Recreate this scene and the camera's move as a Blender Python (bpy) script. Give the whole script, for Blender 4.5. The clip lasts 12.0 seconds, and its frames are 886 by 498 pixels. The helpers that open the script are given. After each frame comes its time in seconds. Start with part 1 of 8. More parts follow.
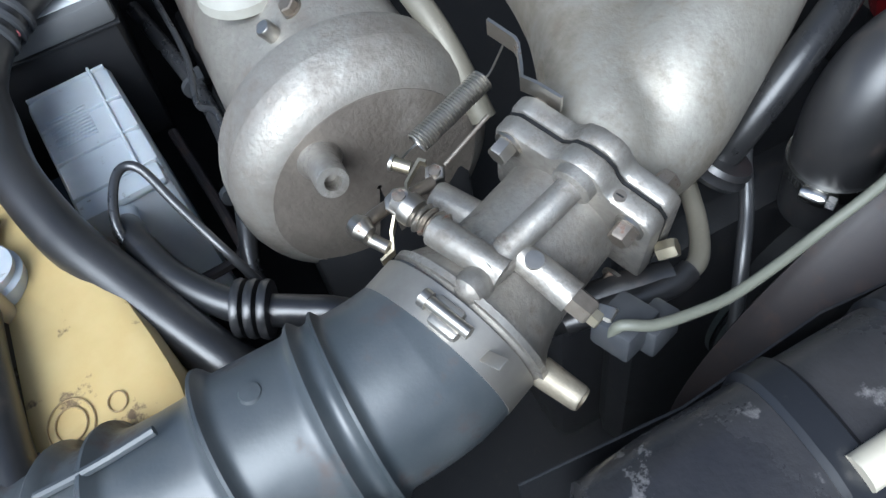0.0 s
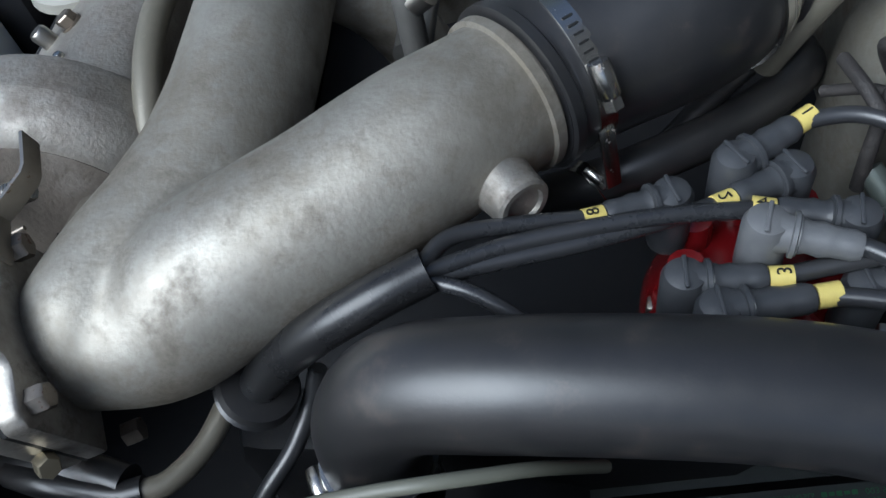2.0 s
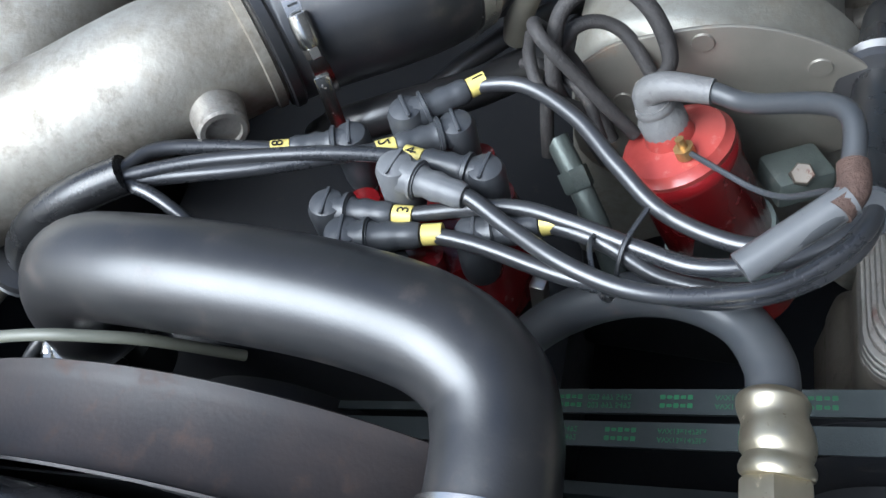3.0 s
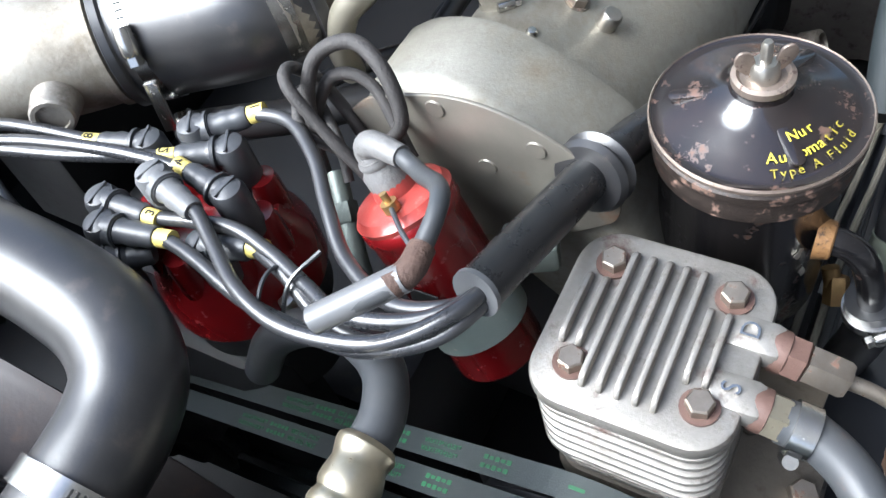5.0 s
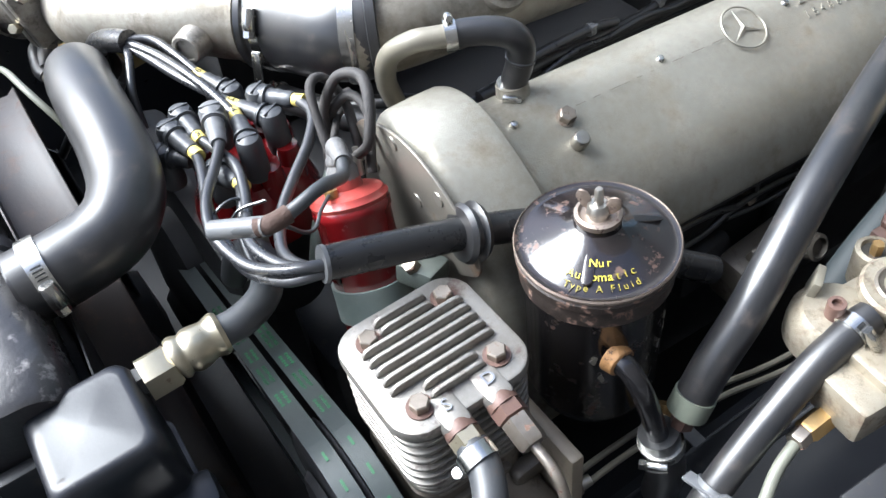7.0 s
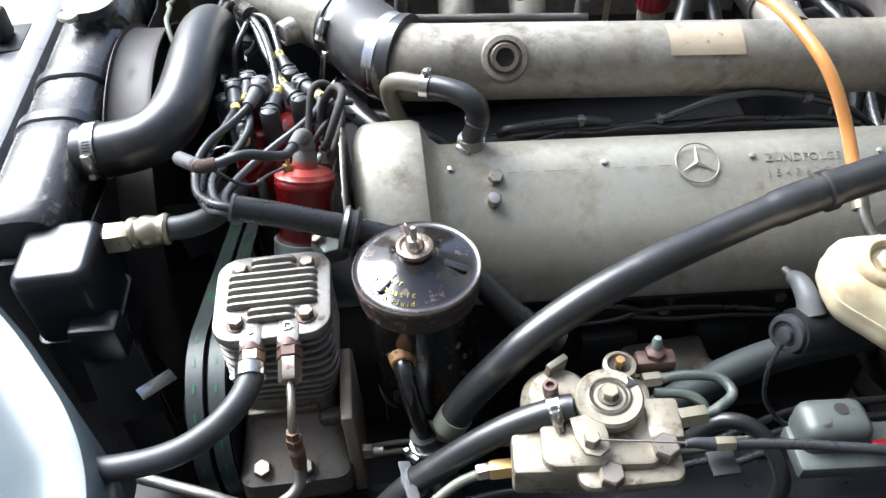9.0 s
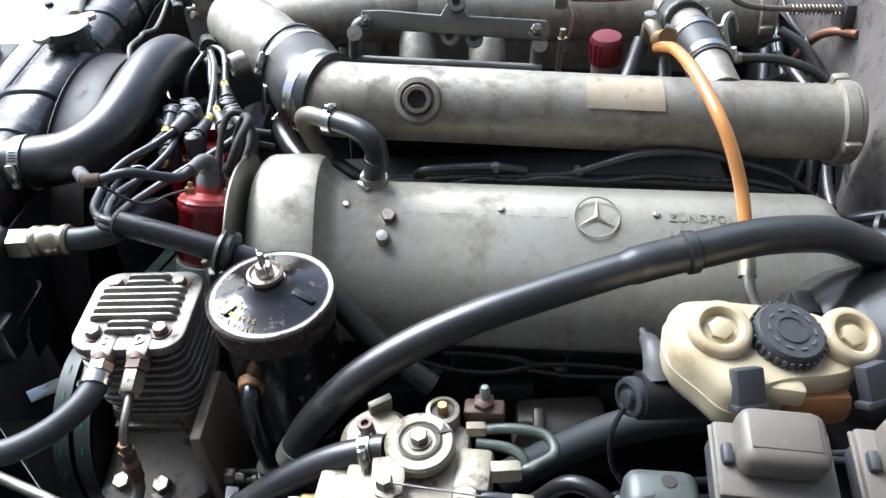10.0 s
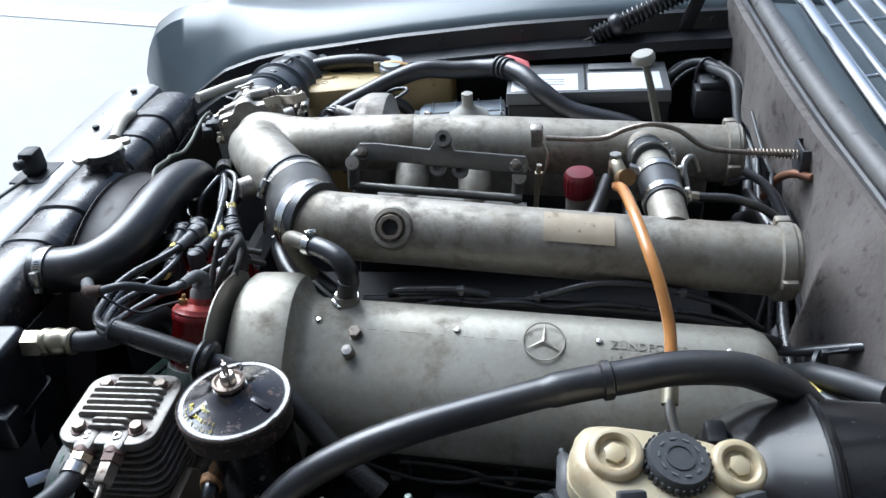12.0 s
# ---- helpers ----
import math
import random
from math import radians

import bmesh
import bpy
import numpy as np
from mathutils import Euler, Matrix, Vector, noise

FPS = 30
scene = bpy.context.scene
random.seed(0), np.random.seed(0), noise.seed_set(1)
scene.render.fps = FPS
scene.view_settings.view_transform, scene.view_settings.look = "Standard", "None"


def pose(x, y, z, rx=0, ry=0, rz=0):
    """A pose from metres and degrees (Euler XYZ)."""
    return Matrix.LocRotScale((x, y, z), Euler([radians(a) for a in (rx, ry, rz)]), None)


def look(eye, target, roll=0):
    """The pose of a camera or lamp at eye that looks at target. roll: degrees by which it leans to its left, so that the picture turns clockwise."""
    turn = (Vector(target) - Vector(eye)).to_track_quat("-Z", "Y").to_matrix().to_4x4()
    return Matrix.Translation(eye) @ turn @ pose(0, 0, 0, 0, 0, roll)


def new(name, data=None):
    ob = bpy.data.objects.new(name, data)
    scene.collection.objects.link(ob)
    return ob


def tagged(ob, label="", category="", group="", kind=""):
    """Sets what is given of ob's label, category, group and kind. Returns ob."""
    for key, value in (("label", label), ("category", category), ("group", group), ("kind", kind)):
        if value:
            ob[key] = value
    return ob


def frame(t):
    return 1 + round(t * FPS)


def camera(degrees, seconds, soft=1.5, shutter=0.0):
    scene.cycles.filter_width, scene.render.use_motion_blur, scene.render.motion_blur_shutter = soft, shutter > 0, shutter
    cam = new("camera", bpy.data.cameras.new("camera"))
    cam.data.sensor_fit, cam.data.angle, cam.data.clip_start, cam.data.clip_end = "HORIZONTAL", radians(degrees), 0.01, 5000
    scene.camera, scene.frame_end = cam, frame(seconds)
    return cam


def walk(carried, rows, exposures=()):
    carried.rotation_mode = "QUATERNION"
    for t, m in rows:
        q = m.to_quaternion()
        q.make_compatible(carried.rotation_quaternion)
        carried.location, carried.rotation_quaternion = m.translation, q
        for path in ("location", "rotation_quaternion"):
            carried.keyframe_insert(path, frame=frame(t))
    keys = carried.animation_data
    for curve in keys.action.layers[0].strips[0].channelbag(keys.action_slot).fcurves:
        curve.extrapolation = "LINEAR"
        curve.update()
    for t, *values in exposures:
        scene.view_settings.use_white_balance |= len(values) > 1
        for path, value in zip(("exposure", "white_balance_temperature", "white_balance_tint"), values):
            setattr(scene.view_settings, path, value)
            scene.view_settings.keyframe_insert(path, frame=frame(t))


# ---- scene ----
cam = camera(55.50, 12.0)
PATH = [
    (0, (-0.5102, 0.7120, 1.2919), (0.5636, 0.3815, -0.3627), -12.53),
    (0.5, (-0.5154, 0.6095, 1.2753), (0.6016, 0.4621, -0.3772), -12.64),
    (1, (-0.4889, 0.4781, 1.2548), (0.6517, 0.5006, -0.3880), -10.97),
    (1.5, (-0.4563, 0.3637, 1.2419), (0.6581, 0.5181, -0.4116), -13.02),
    (2, (-0.4401, 0.2572, 1.2449), (0.6715, 0.5362, -0.3941), -13.68),
    (2.5, (-0.4483, 0.1226, 1.2465), (0.6429, 0.5468, -0.3751), -15.57),
    (3, (-0.4645, 0.0200, 1.2575), (0.5418, 0.5182, -0.3975), -16.44),
    (3.5, (-0.4634, -0.0405, 1.2611), (0.5455, 0.4448, -0.3962), -13.09),
    (3.7, (-0.4582, -0.0611, 1.2606), (0.5506, 0.4511, -0.3886), -13.46),
    (5.3, (-0.3783, -0.2567, 1.2635), (0.4411, 0.6480, -0.3208), -19.60),
    (5.5, (-0.3763, -0.2861, 1.2712), (0.3990, 0.6842, -0.2964), -19.59),
    (6, (-0.3552, -0.3555, 1.2960), (0.3164, 0.7357, -0.2397), -19.33),
    (6.5, (-0.3401, -0.4254, 1.3298), (0.3093, 0.7364, -0.1630), -14.24),
    (7, (-0.3281, -0.4562, 1.3418), (0.3087, 0.7467, -0.1237), -8.60),
    (7.2, (-0.3250, -0.4574, 1.3412), (0.3519, 0.7287, -0.1200), -5.17),
    (8.8, (-0.0859, -0.6912, 1.4474), (0.0497, 0.7122, 0.0288), -3.27),
    (9, (-0.0503, -0.6916, 1.4489), (0.0234, 0.7302, 0.0443), -4.17),
    (9.5, (0.0696, -0.7009, 1.4242), (0.0541, 0.7746, 0.0742), -2.98),
    (10, (0.1651, -0.7068, 1.4254), (0.0247, 0.8041, 0.1225), -4.85),
    (10.5, (0.2535, -0.7289, 1.4546), (-0.0839, 0.7883, 0.1960), -6.73),
    (11, (0.2775, -0.7451, 1.4753), (-0.1016, 0.8446, 0.3224), -7.01),
    (11.5, (0.2792, -0.7520, 1.4895), (-0.0448, 0.8767, 0.3750), -5.72),
    (12, (0.2872, -0.7561, 1.4892), (0.0032, 0.8895, 0.3887), -5.33),
]
EXPOSURES = [(0, 0.33, 5280, 4), (1.0, -0.15, 5030, 4), (2.0, -0.37, 5270, 4), (2.5, 0.18, 5350, 4), (3.5, 0.93, 5320, 5), (5.5, 1.57, 5650, 6), (7, 1.58, 5650, 6), (9, 1.30, 5670, 6), (10, 1.0, 5510, 6), (11, 0.68, 5350, 6), (12, 0.33, 5310, 5)]
walk(cam, [(t, look(eye, target, roll)) for t, eye, target, roll in PATH], EXPOSURES)

# ---- light ----
SUN_ELEV, SUN_AZ = 47.0, 316.5
world = bpy.data.worlds.new("sky")
scene.world = world
world.use_nodes = True
wn = world.node_tree.nodes
sky = wn.new("ShaderNodeTexSky")
sky.sky_type, sky.sun_disc = "NISHITA", False
sky.sun_elevation, sky.sun_rotation = radians(SUN_ELEV), radians(SUN_AZ)
sky.air_density, sky.dust_density, sky.ozone_density = 0.8, 6.0, 0.6
wn["Background"].inputs["Strength"].default_value = 0.135
world.node_tree.links.new(sky.outputs["Color"], wn["Background"].inputs["Color"])
sun_data = bpy.data.lights.new("sun", "SUN")
sun_data.energy, sun_data.angle, sun_data.color = 3.85, radians(48), (1.0, 0.98, 0.95)
sun = new("sun", sun_data)
sun.matrix_world = look((-1.9, 2.0, 2.96), (0, 0, 0))

# ---- building helpers ----
ORIGIN = {}


def finish(name, bm, material, angle=38):
    bmesh.ops.recalc_face_normals(bm, faces=bm.faces)
    me = bpy.data.meshes.new(name)
    bm.to_mesh(me)
    bm.free()
    me.materials.append(material)
    me.shade_smooth()
    me.set_sharp_from_angle(angle=radians(angle))
    return me


def thing(name, base, label, category, group="", kind=""):
    """An Empty at the base of a thing; its parts are built in world metres."""
    ob = new(name)
    ob.empty_display_size = 0.02
    ob.location = base
    ORIGIN[ob] = Vector(base)
    return tagged(ob, label, category, group, kind)


def part(name, bm, material, parent, label=""):
    """Links a bmesh as one mesh object under a thing or a part."""
    base = ORIGIN[parent]
    bmesh.ops.translate(bm, verts=bm.verts, vec=-base)
    ob = new(name, finish(name, bm, material))
    ob.parent = parent
    ORIGIN[ob] = base
    return tagged(ob, label)


def solid(name, bm, material, label, category, group="", kind=""):
    """A thing that is one mesh."""
    c = sum((v.co for v in bm.verts), Vector()) / len(bm.verts)
    c.z = min(v.co.z for v in bm.verts)
    bmesh.ops.translate(bm, verts=bm.verts, vec=-c)
    ob = new(name, finish(name, bm, material))
    ob.location = c
    ORIGIN[ob] = c
    return tagged(ob, label, category, group, kind)


def basis(axis, up=(0, 0, 1)):
    z = Vector(axis).normalized()
    u = Vector(up)
    if abs(z.dot(u.normalized())) > 0.97:
        u = Vector((1, 0, 0))
    x = u.cross(z).normalized()
    return x, z.cross(x), z


def grid_faces(bm, rings, closed=True):
    for a, b in zip(rings, rings[1:]):
        n = len(a)
        for i in range(n if closed else n - 1):
            j = (i + 1) % n
            if len({a[i], a[j], b[j], b[i]}) == 4:
                bm.faces.new((a[i], a[j], b[j], b[i]))


def lathe(profile, origin, axis, seg=32, up=(0, 0, 1), squash=1.0, bm=None):
    """Turns (radius, height) pairs about an axis."""
    bm = bm or bmesh.new()
    x, y, z = basis(axis, up)
    o = Vector(origin)
    rings = []
    for r, h in profile:
        r = max(r, 1e-5)
        rings.append([bm.verts.new(o + z * h + (x * math.cos(a) + y * squash * math.sin(a)) * r)
                      for a in (2 * math.pi * i / seg for i in range(seg))])
    grid_faces(bm, rings)
    bm.faces.new(rings[0])
    bm.faces.new(rings[-1])
    return bm


def spline(pts, n=6):
    """Catmull-Rom through the points."""
    p = [Vector(q) for q in pts]
    if len(p) == 2:
        return [p[0].lerp(p[1], i / n) for i in range(n + 1)]
    p = [2 * p[0] - p[1]] + p + [2 * p[-1] - p[-2]]
    out = []
    for a, b, c, d in zip(p, p[1:], p[2:], p[3:]):
        for i in range(n):
            t = i / n
            out.append(0.5 * (2 * b + (c - a) * t + (2 * a - 5 * b + 4 * c - d) * t * t + (3 * b - a - 3 * c + d) * t ** 3))
    return out + [p[-2]]


def tube(pts, r, seg=12, n=6, wobble=0.0, bm=None, raw=False):
    """A hose along the points; r is a number or a function of the run 0..1."""
    bm = bm or bmesh.new()
    path = [Vector(p) for p in pts] if raw else spline(pts, n)
    rad = r if callable(r) else (lambda s: r)
    tang = [(path[min(i + 1, len(path) - 1)] - path[max(i - 1, 0)]).normalized() for i in range(len(path))]
    x, y, _ = basis(tang[0])
    rings = []
    for i, (p, t) in enumerate(zip(path, tang)):
        x = (x - t * x.dot(t)).normalized()
        y = t.cross(x)
        rr = rad(i / (len(path) - 1))
        if wobble:
            rr *= 1 + wobble * noise.noise(p * 40)
        rings.append([bm.verts.new(p + (x * math.cos(a) + y * math.sin(a)) * rr)
                      for a in (2 * math.pi * k / seg for k in range(seg))])
    grid_faces(bm, rings)
    bm.faces.new(rings[0])
    bm.faces.new(rings[-1])
    return bm


def box(center, size, bevel=0.002, rot=(0, 0, 0), seg=2, bm=None):
    own = bmesh.new()
    bmesh.ops.create_cube(own, size=1, matrix=Matrix.Diagonal((*size, 1)))
    if bevel:
        bmesh.ops.bevel(own, geom=own.edges[:], offset=min(bevel, min(size) * 0.48), segments=seg, affect="EDGES", profile=0.5)
    bmesh.ops.transform(own, matrix=pose(*center, *rot), verts=own.verts)
    return merge(bm, own) if bm else own


def merge(bm, other):
    me = bpy.data.meshes.new("tmp")
    other.to_mesh(me)
    other.free()
    bm.from_mesh(me)
    bpy.data.meshes.remove(me)
    return bm


def slab(outline, depth, origin, ex, ey, bevel=0.0015, bm=None):
    """A plate: a 2-D outline along ex and ey, pushed depth along ex x ey."""
    own = bmesh.new()
    o, ex, ey = Vector(origin), Vector(ex).normalized(), Vector(ey).normalized()
    ez = ex.cross(ey)
    low = [own.verts.new(o + ex * a + ey * b) for a, b in outline]
    high = [own.verts.new(o + ex * a + ey * b + ez * depth) for a, b in outline]
    own.faces.new(low)
    own.faces.new(high)
    grid_faces(own, [low, high])
    bmesh.ops.recalc_face_normals(own, faces=own.faces)
    if bevel:
        edges = [e for e in own.edges if e.calc_face_angle(0) > 0.6]
        bmesh.ops.bevel(own, geom=edges, offset=bevel, segments=2, affect="EDGES", profile=0.5)
    return merge(bm, own) if bm else own


def rounded(w, h, r, n=5):
    """The outline of a rounded rectangle."""
    out = []
    for cx, cy, a0 in ((w / 2 - r, h / 2 - r, 0), (-w / 2 + r, h / 2 - r, 90), (-w / 2 + r, -h / 2 + r, 180), (w / 2 - r, -h / 2 + r, 270)):
        out += [(cx + r * math.cos(radians(a0 + 90 * i / n)), cy + r * math.sin(radians(a0 + 90 * i / n))) for i in range(n + 1)]
    return out


def hexagon(origin, axis, flats, height, chamfer=0.12, turn=0.0, bm=None):
    bm = bm or bmesh.new()
    x, y, z = basis(axis)
    o, r = Vector(origin), flats / math.sqrt(3)
    rings = []
    for k, h in ((1, 0), (1, height * (1 - chamfer)), (0.86, height)):
        rings.append([bm.verts.new(o + z * h + (x * math.cos(a) + y * math.sin(a)) * r * k)
                      for a in (math.pi / 3 * i + turn for i in range(6))])
    grid_faces(bm, rings)
    bm.faces.new(rings[0])
    bm.faces.new(rings[-1])
    return bm


def loft(sections, close=False, caps=True, bm=None):
    """Skins rows of points."""
    bm = bm or bmesh.new()
    rings = [[bm.verts.new(p) for p in row] for row in sections]
    grid_faces(bm, rings, close)
    if caps and close:
        bm.faces.new(rings[0])
        bm.faces.new(rings[-1])
    return bm


def thick(bm, t):
    bmesh.ops.recalc_face_normals(bm, faces=bm.faces)
    bmesh.ops.solidify(bm, geom=bm.faces[:], thickness=t)
    return bm


def lettering(text, size, origin, ex, ey, depth=0.0006, spacing=1.0):
    """Raised letters as a bmesh: ex is the reading direction, ey the letters' up."""
    cu = bpy.data.curves.new("letters", "FONT")
    cu.body, cu.size, cu.extrude, cu.align_x, cu.align_y = text, size, depth / 2, "CENTER", "CENTER"
    cu.resolution_u, cu.space_character = 3, spacing
    ob = bpy.data.objects.new("letters", cu)
    scene.collection.objects.link(ob)
    bpy.context.view_layer.update()
    me = bpy.data.meshes.new_from_object(ob.evaluated_get(bpy.context.evaluated_depsgraph_get()))
    bm = bmesh.new()
    bm.from_mesh(me)
    bpy.data.objects.remove(ob)
    bpy.data.curves.remove(cu)
    bpy.data.meshes.remove(me)
    ex, ey = Vector(ex).normalized(), Vector(ey).normalized()
    m = Matrix((ex, ey, ex.cross(ey))).transposed().to_4x4()
    m.translation = origin
    bmesh.ops.transform(bm, matrix=m, verts=bm.verts)
    return bm


# ---- materials ----
def mat(name, col, col2=None, rough=0.5, metal=0.0, scale=40, bump=0.1, fine=500, spots=None, spot_scale=60, spot_at=0.62,
        coat=0.0, through_light=0.0, wide=8, rough2=None, spec=0.5, spot_rough=0.8, stretch=(1, 1, 1), soft=0.06):
    """col and col2 mix by broad stains and fine grain; spots is a third colour of dirt, chips or rust with a shape of its own."""
    m = bpy.data.materials.new(name)
    m.use_nodes = True
    nt = m.node_tree
    N, L = nt.nodes, nt.links
    b = N["Principled BSDF"]
    co = N.new("ShaderNodeTexCoord")
    mp = N.new("ShaderNodeMapping")
    mp.inputs["Scale"].default_value = stretch
    L.new(co.outputs["Object"], mp.inputs["Vector"])

    def nz(s, d, rr=0.55):
        n = N.new("ShaderNodeTexNoise")
        n.inputs["Scale"].default_value, n.inputs["Detail"].default_value, n.inputs["Roughness"].default_value = s, d, rr
        L.new(mp.outputs["Vector"], n.inputs["Vector"])
        return n.outputs["Fac"]

    def ramp(fac, lo, hi):
        n = N.new("ShaderNodeMapRange")
        n.inputs["From Min"].default_value, n.inputs["From Max"].default_value = lo, hi
        L.new(fac, n.inputs["Value"])
        return n.outputs["Result"]

    def mixc(fac, a, c):
        n = N.new("ShaderNodeMix")
        n.data_type = "RGBA"
        L.new(fac, n.inputs["Factor"])
        for sock, v in ((n.inputs["A"], a), (n.inputs["B"], c)):
            if isinstance(v, tuple):
                sock.default_value = (*v, 1)
            else:
                L.new(v, sock)
        return n.outputs["Result"]

    def mixf(fac, a, c):
        n = N.new("ShaderNodeMix")
        L.new(fac, n.inputs["Factor"])
        for sock, v in ((n.inputs["A"], a), (n.inputs["B"], c)):
            if isinstance(v, float):
                sock.default_value = v
            else:
                L.new(v, sock)
        return n.outputs["Result"]

    col2 = col2 or tuple(c * 0.7 for c in col)
    broad = ramp(nz(wide, 4), 0.35, 0.68)
    grain = ramp(nz(scale, 8, 0.65), 0.3, 0.75)
    both = N.new("ShaderNodeMath")
    both.operation = "MULTIPLY_ADD"
    L.new(broad, both.inputs[0])
    both.inputs[1].default_value = 0.6
    hold = N.new("ShaderNodeMath")
    hold.operation = "MULTIPLY"
    L.new(grain, hold.inputs[0])
    hold.inputs[1].default_value = 0.4
    L.new(hold.outputs[0], both.inputs[2])
    c = mixc(both.outputs[0], tuple(col), tuple(col2))
    r = mixf(both.outputs[0], float(rough), float(rough if rough2 is None else rough2))
    if spots:
        mask = ramp(nz(spot_scale, 6, 0.7), spot_at, spot_at + soft)
        c = mixc(mask, c, tuple(spots))
        r = mixf(mask, r, float(spot_rough))
        if metal:
            L.new(mixf(mask, float(metal), 0.0), b.inputs["Metallic"])
    L.new(c, b.inputs["Base Color"])
    L.new(r, b.inputs["Roughness"])
    if not (spots and metal):
        b.inputs["Metallic"].default_value = metal
    b.inputs["Coat Weight"].default_value = coat
    b.inputs["Coat Roughness"].default_value = 0.12
    b.inputs["Specular IOR Level"].default_value = spec
    if through_light:
        b.inputs["Subsurface Weight"].default_value = through_light
        b.inputs["Subsurface Radius"].default_value = (0.02, 0.012, 0.006)
        b.inputs["Subsurface Scale"].default_value = 0.5
    if bump:
        bp = N.new("ShaderNodeBump")
        bp.inputs["Strength"].default_value, bp.inputs["Distance"].default_value = bump, 0.0006
        L.new(nz(fine, 5, 0.6), bp.inputs["Height"])
        L.new(bp.outputs["Normal"], b.inputs["Normal"])
    return m


CAST = mat("cast_aluminium", (0.40, 0.385, 0.335), (0.225, 0.207, 0.165), 0.45, 0.68, 120, 0.35, 500, (0.12, 0.097, 0.066), 26, 0.52, wide=9, rough2=0.6, soft=0.22, spot_rough=0.66)
CAST_PIPE = mat("cast_manifold", (0.44, 0.42, 0.37), (0.18, 0.153, 0.112), 0.48, 0.66, 90, 0.5, 340, (0.085, 0.066, 0.046), 24, 0.50, wide=9, rough2=0.64, soft=0.22, spot_rough=0.66)
BRIGHT = mat("machined_aluminium", (0.47, 0.45, 0.41), (0.22, 0.195, 0.165), 0.38, 0.8, 150, 0.5, 450, (0.075, 0.06, 0.046), 48, 0.52, wide=26, rough2=0.54, soft=0.18, spot_rough=0.62)
FINS = mat("bead_blasted_aluminium", (0.33, 0.315, 0.29), (0.19, 0.175, 0.152), 0.45, 0.7, 180, 0.35, 600, (0.070, 0.042, 0.033), 40, 0.55, wide=24, rough2=0.57, soft=0.14)
STEEL = mat("zinc_plated_steel", (0.52, 0.50, 0.46), (0.34, 0.31, 0.26), 0.32, 0.95, 120, 0.06, 900, (0.20, 0.11, 0.06), 120, 0.63)
BOLT = mat("aged_bolt_steel", (0.36, 0.32, 0.27), (0.17, 0.14, 0.11), 0.38, 0.85, 160, 0.12, 900, (0.15, 0.08, 0.055), 150, 0.58)
BAND = mat("stainless_band", (0.66, 0.65, 0.62), (0.45, 0.44, 0.40), 0.24, 1.0, 120, 0.05, 900, (0.22, 0.16, 0.11), 120, 0.64)
YELLOW_ZINC = mat("yellow_zinc", (0.52, 0.475, 0.36), (0.36, 0.31, 0.21), 0.34, 0.9, 110, 0.06, 900, (0.16, 0.11, 0.07), 110, 0.63)
BRASS = mat("tarnished_brass", (0.48, 0.33, 0.14), (0.26, 0.15, 0.07), 0.4, 0.85, 130, 0.2, 500)
RUBBER = mat("black_rubber", (0.012, 0.013, 0.015), (0.032, 0.030, 0.029), 0.28, 0, 70, 0.12, 500, (0.062, 0.050, 0.043), 32, 0.57, rough2=0.42, spec=0.75, soft=0.18, spot_rough=0.48)
OLD_RUBBER = mat("greyed_rubber", (0.030, 0.034, 0.039), (0.060, 0.060, 0.060), 0.36, 0, 80, 0.12, 600, (0.085, 0.064, 0.054), 38, 0.58, rough2=0.5, spec=0.5, soft=0.14)
WIRE = mat("wire_insulation", (0.020, 0.021, 0.024), (0.040, 0.040, 0.041), 0.24, 0, 90, 0.04, 700, rough2=0.35, spec=0.8)
BOOT = mat("boot_plastic", (0.032, 0.035, 0.040), (0.064, 0.065, 0.068), 0.36, 0, 90, 0.15, 600, rough2=0.48, spec=0.6)
GREY_BOOT = mat("dusty_boot_plastic", (0.085, 0.09, 0.098), (0.17, 0.168, 0.165), 0.40, 0, 110, 0.2, 700, rough2=0.5)
BLACK = mat("black_enamel", (0.007, 0.007, 0.008), (0.015, 0.013, 0.013), 0.16, 0, 40, 0.14, 240, (0.085, 0.047, 0.034), 44, 0.60, coat=0.35, rough2=0.30, soft=0.07)
SERVO_BLACK = mat("servo_black_enamel", (0.007, 0.007, 0.008), (0.014, 0.013, 0.013), 0.16, 0, 40, 0.04, 300, (0.035, 0.028, 0.024), 60, 0.66, rough2=0.26, spec=0.3)
CHASSIS = mat("dirty_black_paint", (0.0115, 0.0122, 0.0145), (0.021, 0.021, 0.022), 0.46, 0, 60, 0.3, 500, (0.044, 0.038, 0.034), 50, 0.59, rough2=0.6, spec=0.4, soft=0.14)
GLOSS_CHASSIS = mat("black_paint", (0.009, 0.010, 0.013), (0.018, 0.019, 0.022), 0.26, 0, 30, 0.1, 300, (0.045, 0.042, 0.040), 50, 0.62, rough2=0.4, spec=0.45, soft=0.1)
RUSTY = mat("rusted_black_sheet", (0.020, 0.020, 0.022), (0.040, 0.031, 0.029), 0.42, 0.0, 70, 0.25, 320, (0.062, 0.041, 0.034), 40, 0.54, rough2=0.56, soft=0.18, spec=0.3)
RED = mat("red_enamel", (0.165, 0.006, 0.008), (0.11, 0.004, 0.005), 0.22, 0, 60, 0.08, 300, (0.22, 0.055, 0.05), 90, 0.62, coat=0.25, soft=0.12)
RED_TOP = mat("faded_red_plastic", (0.33, 0.055, 0.045), (0.22, 0.024, 0.022), 0.28, 0, 90, 0.3, 260, (0.38, 0.17, 0.14), 80, 0.58, soft=0.14)
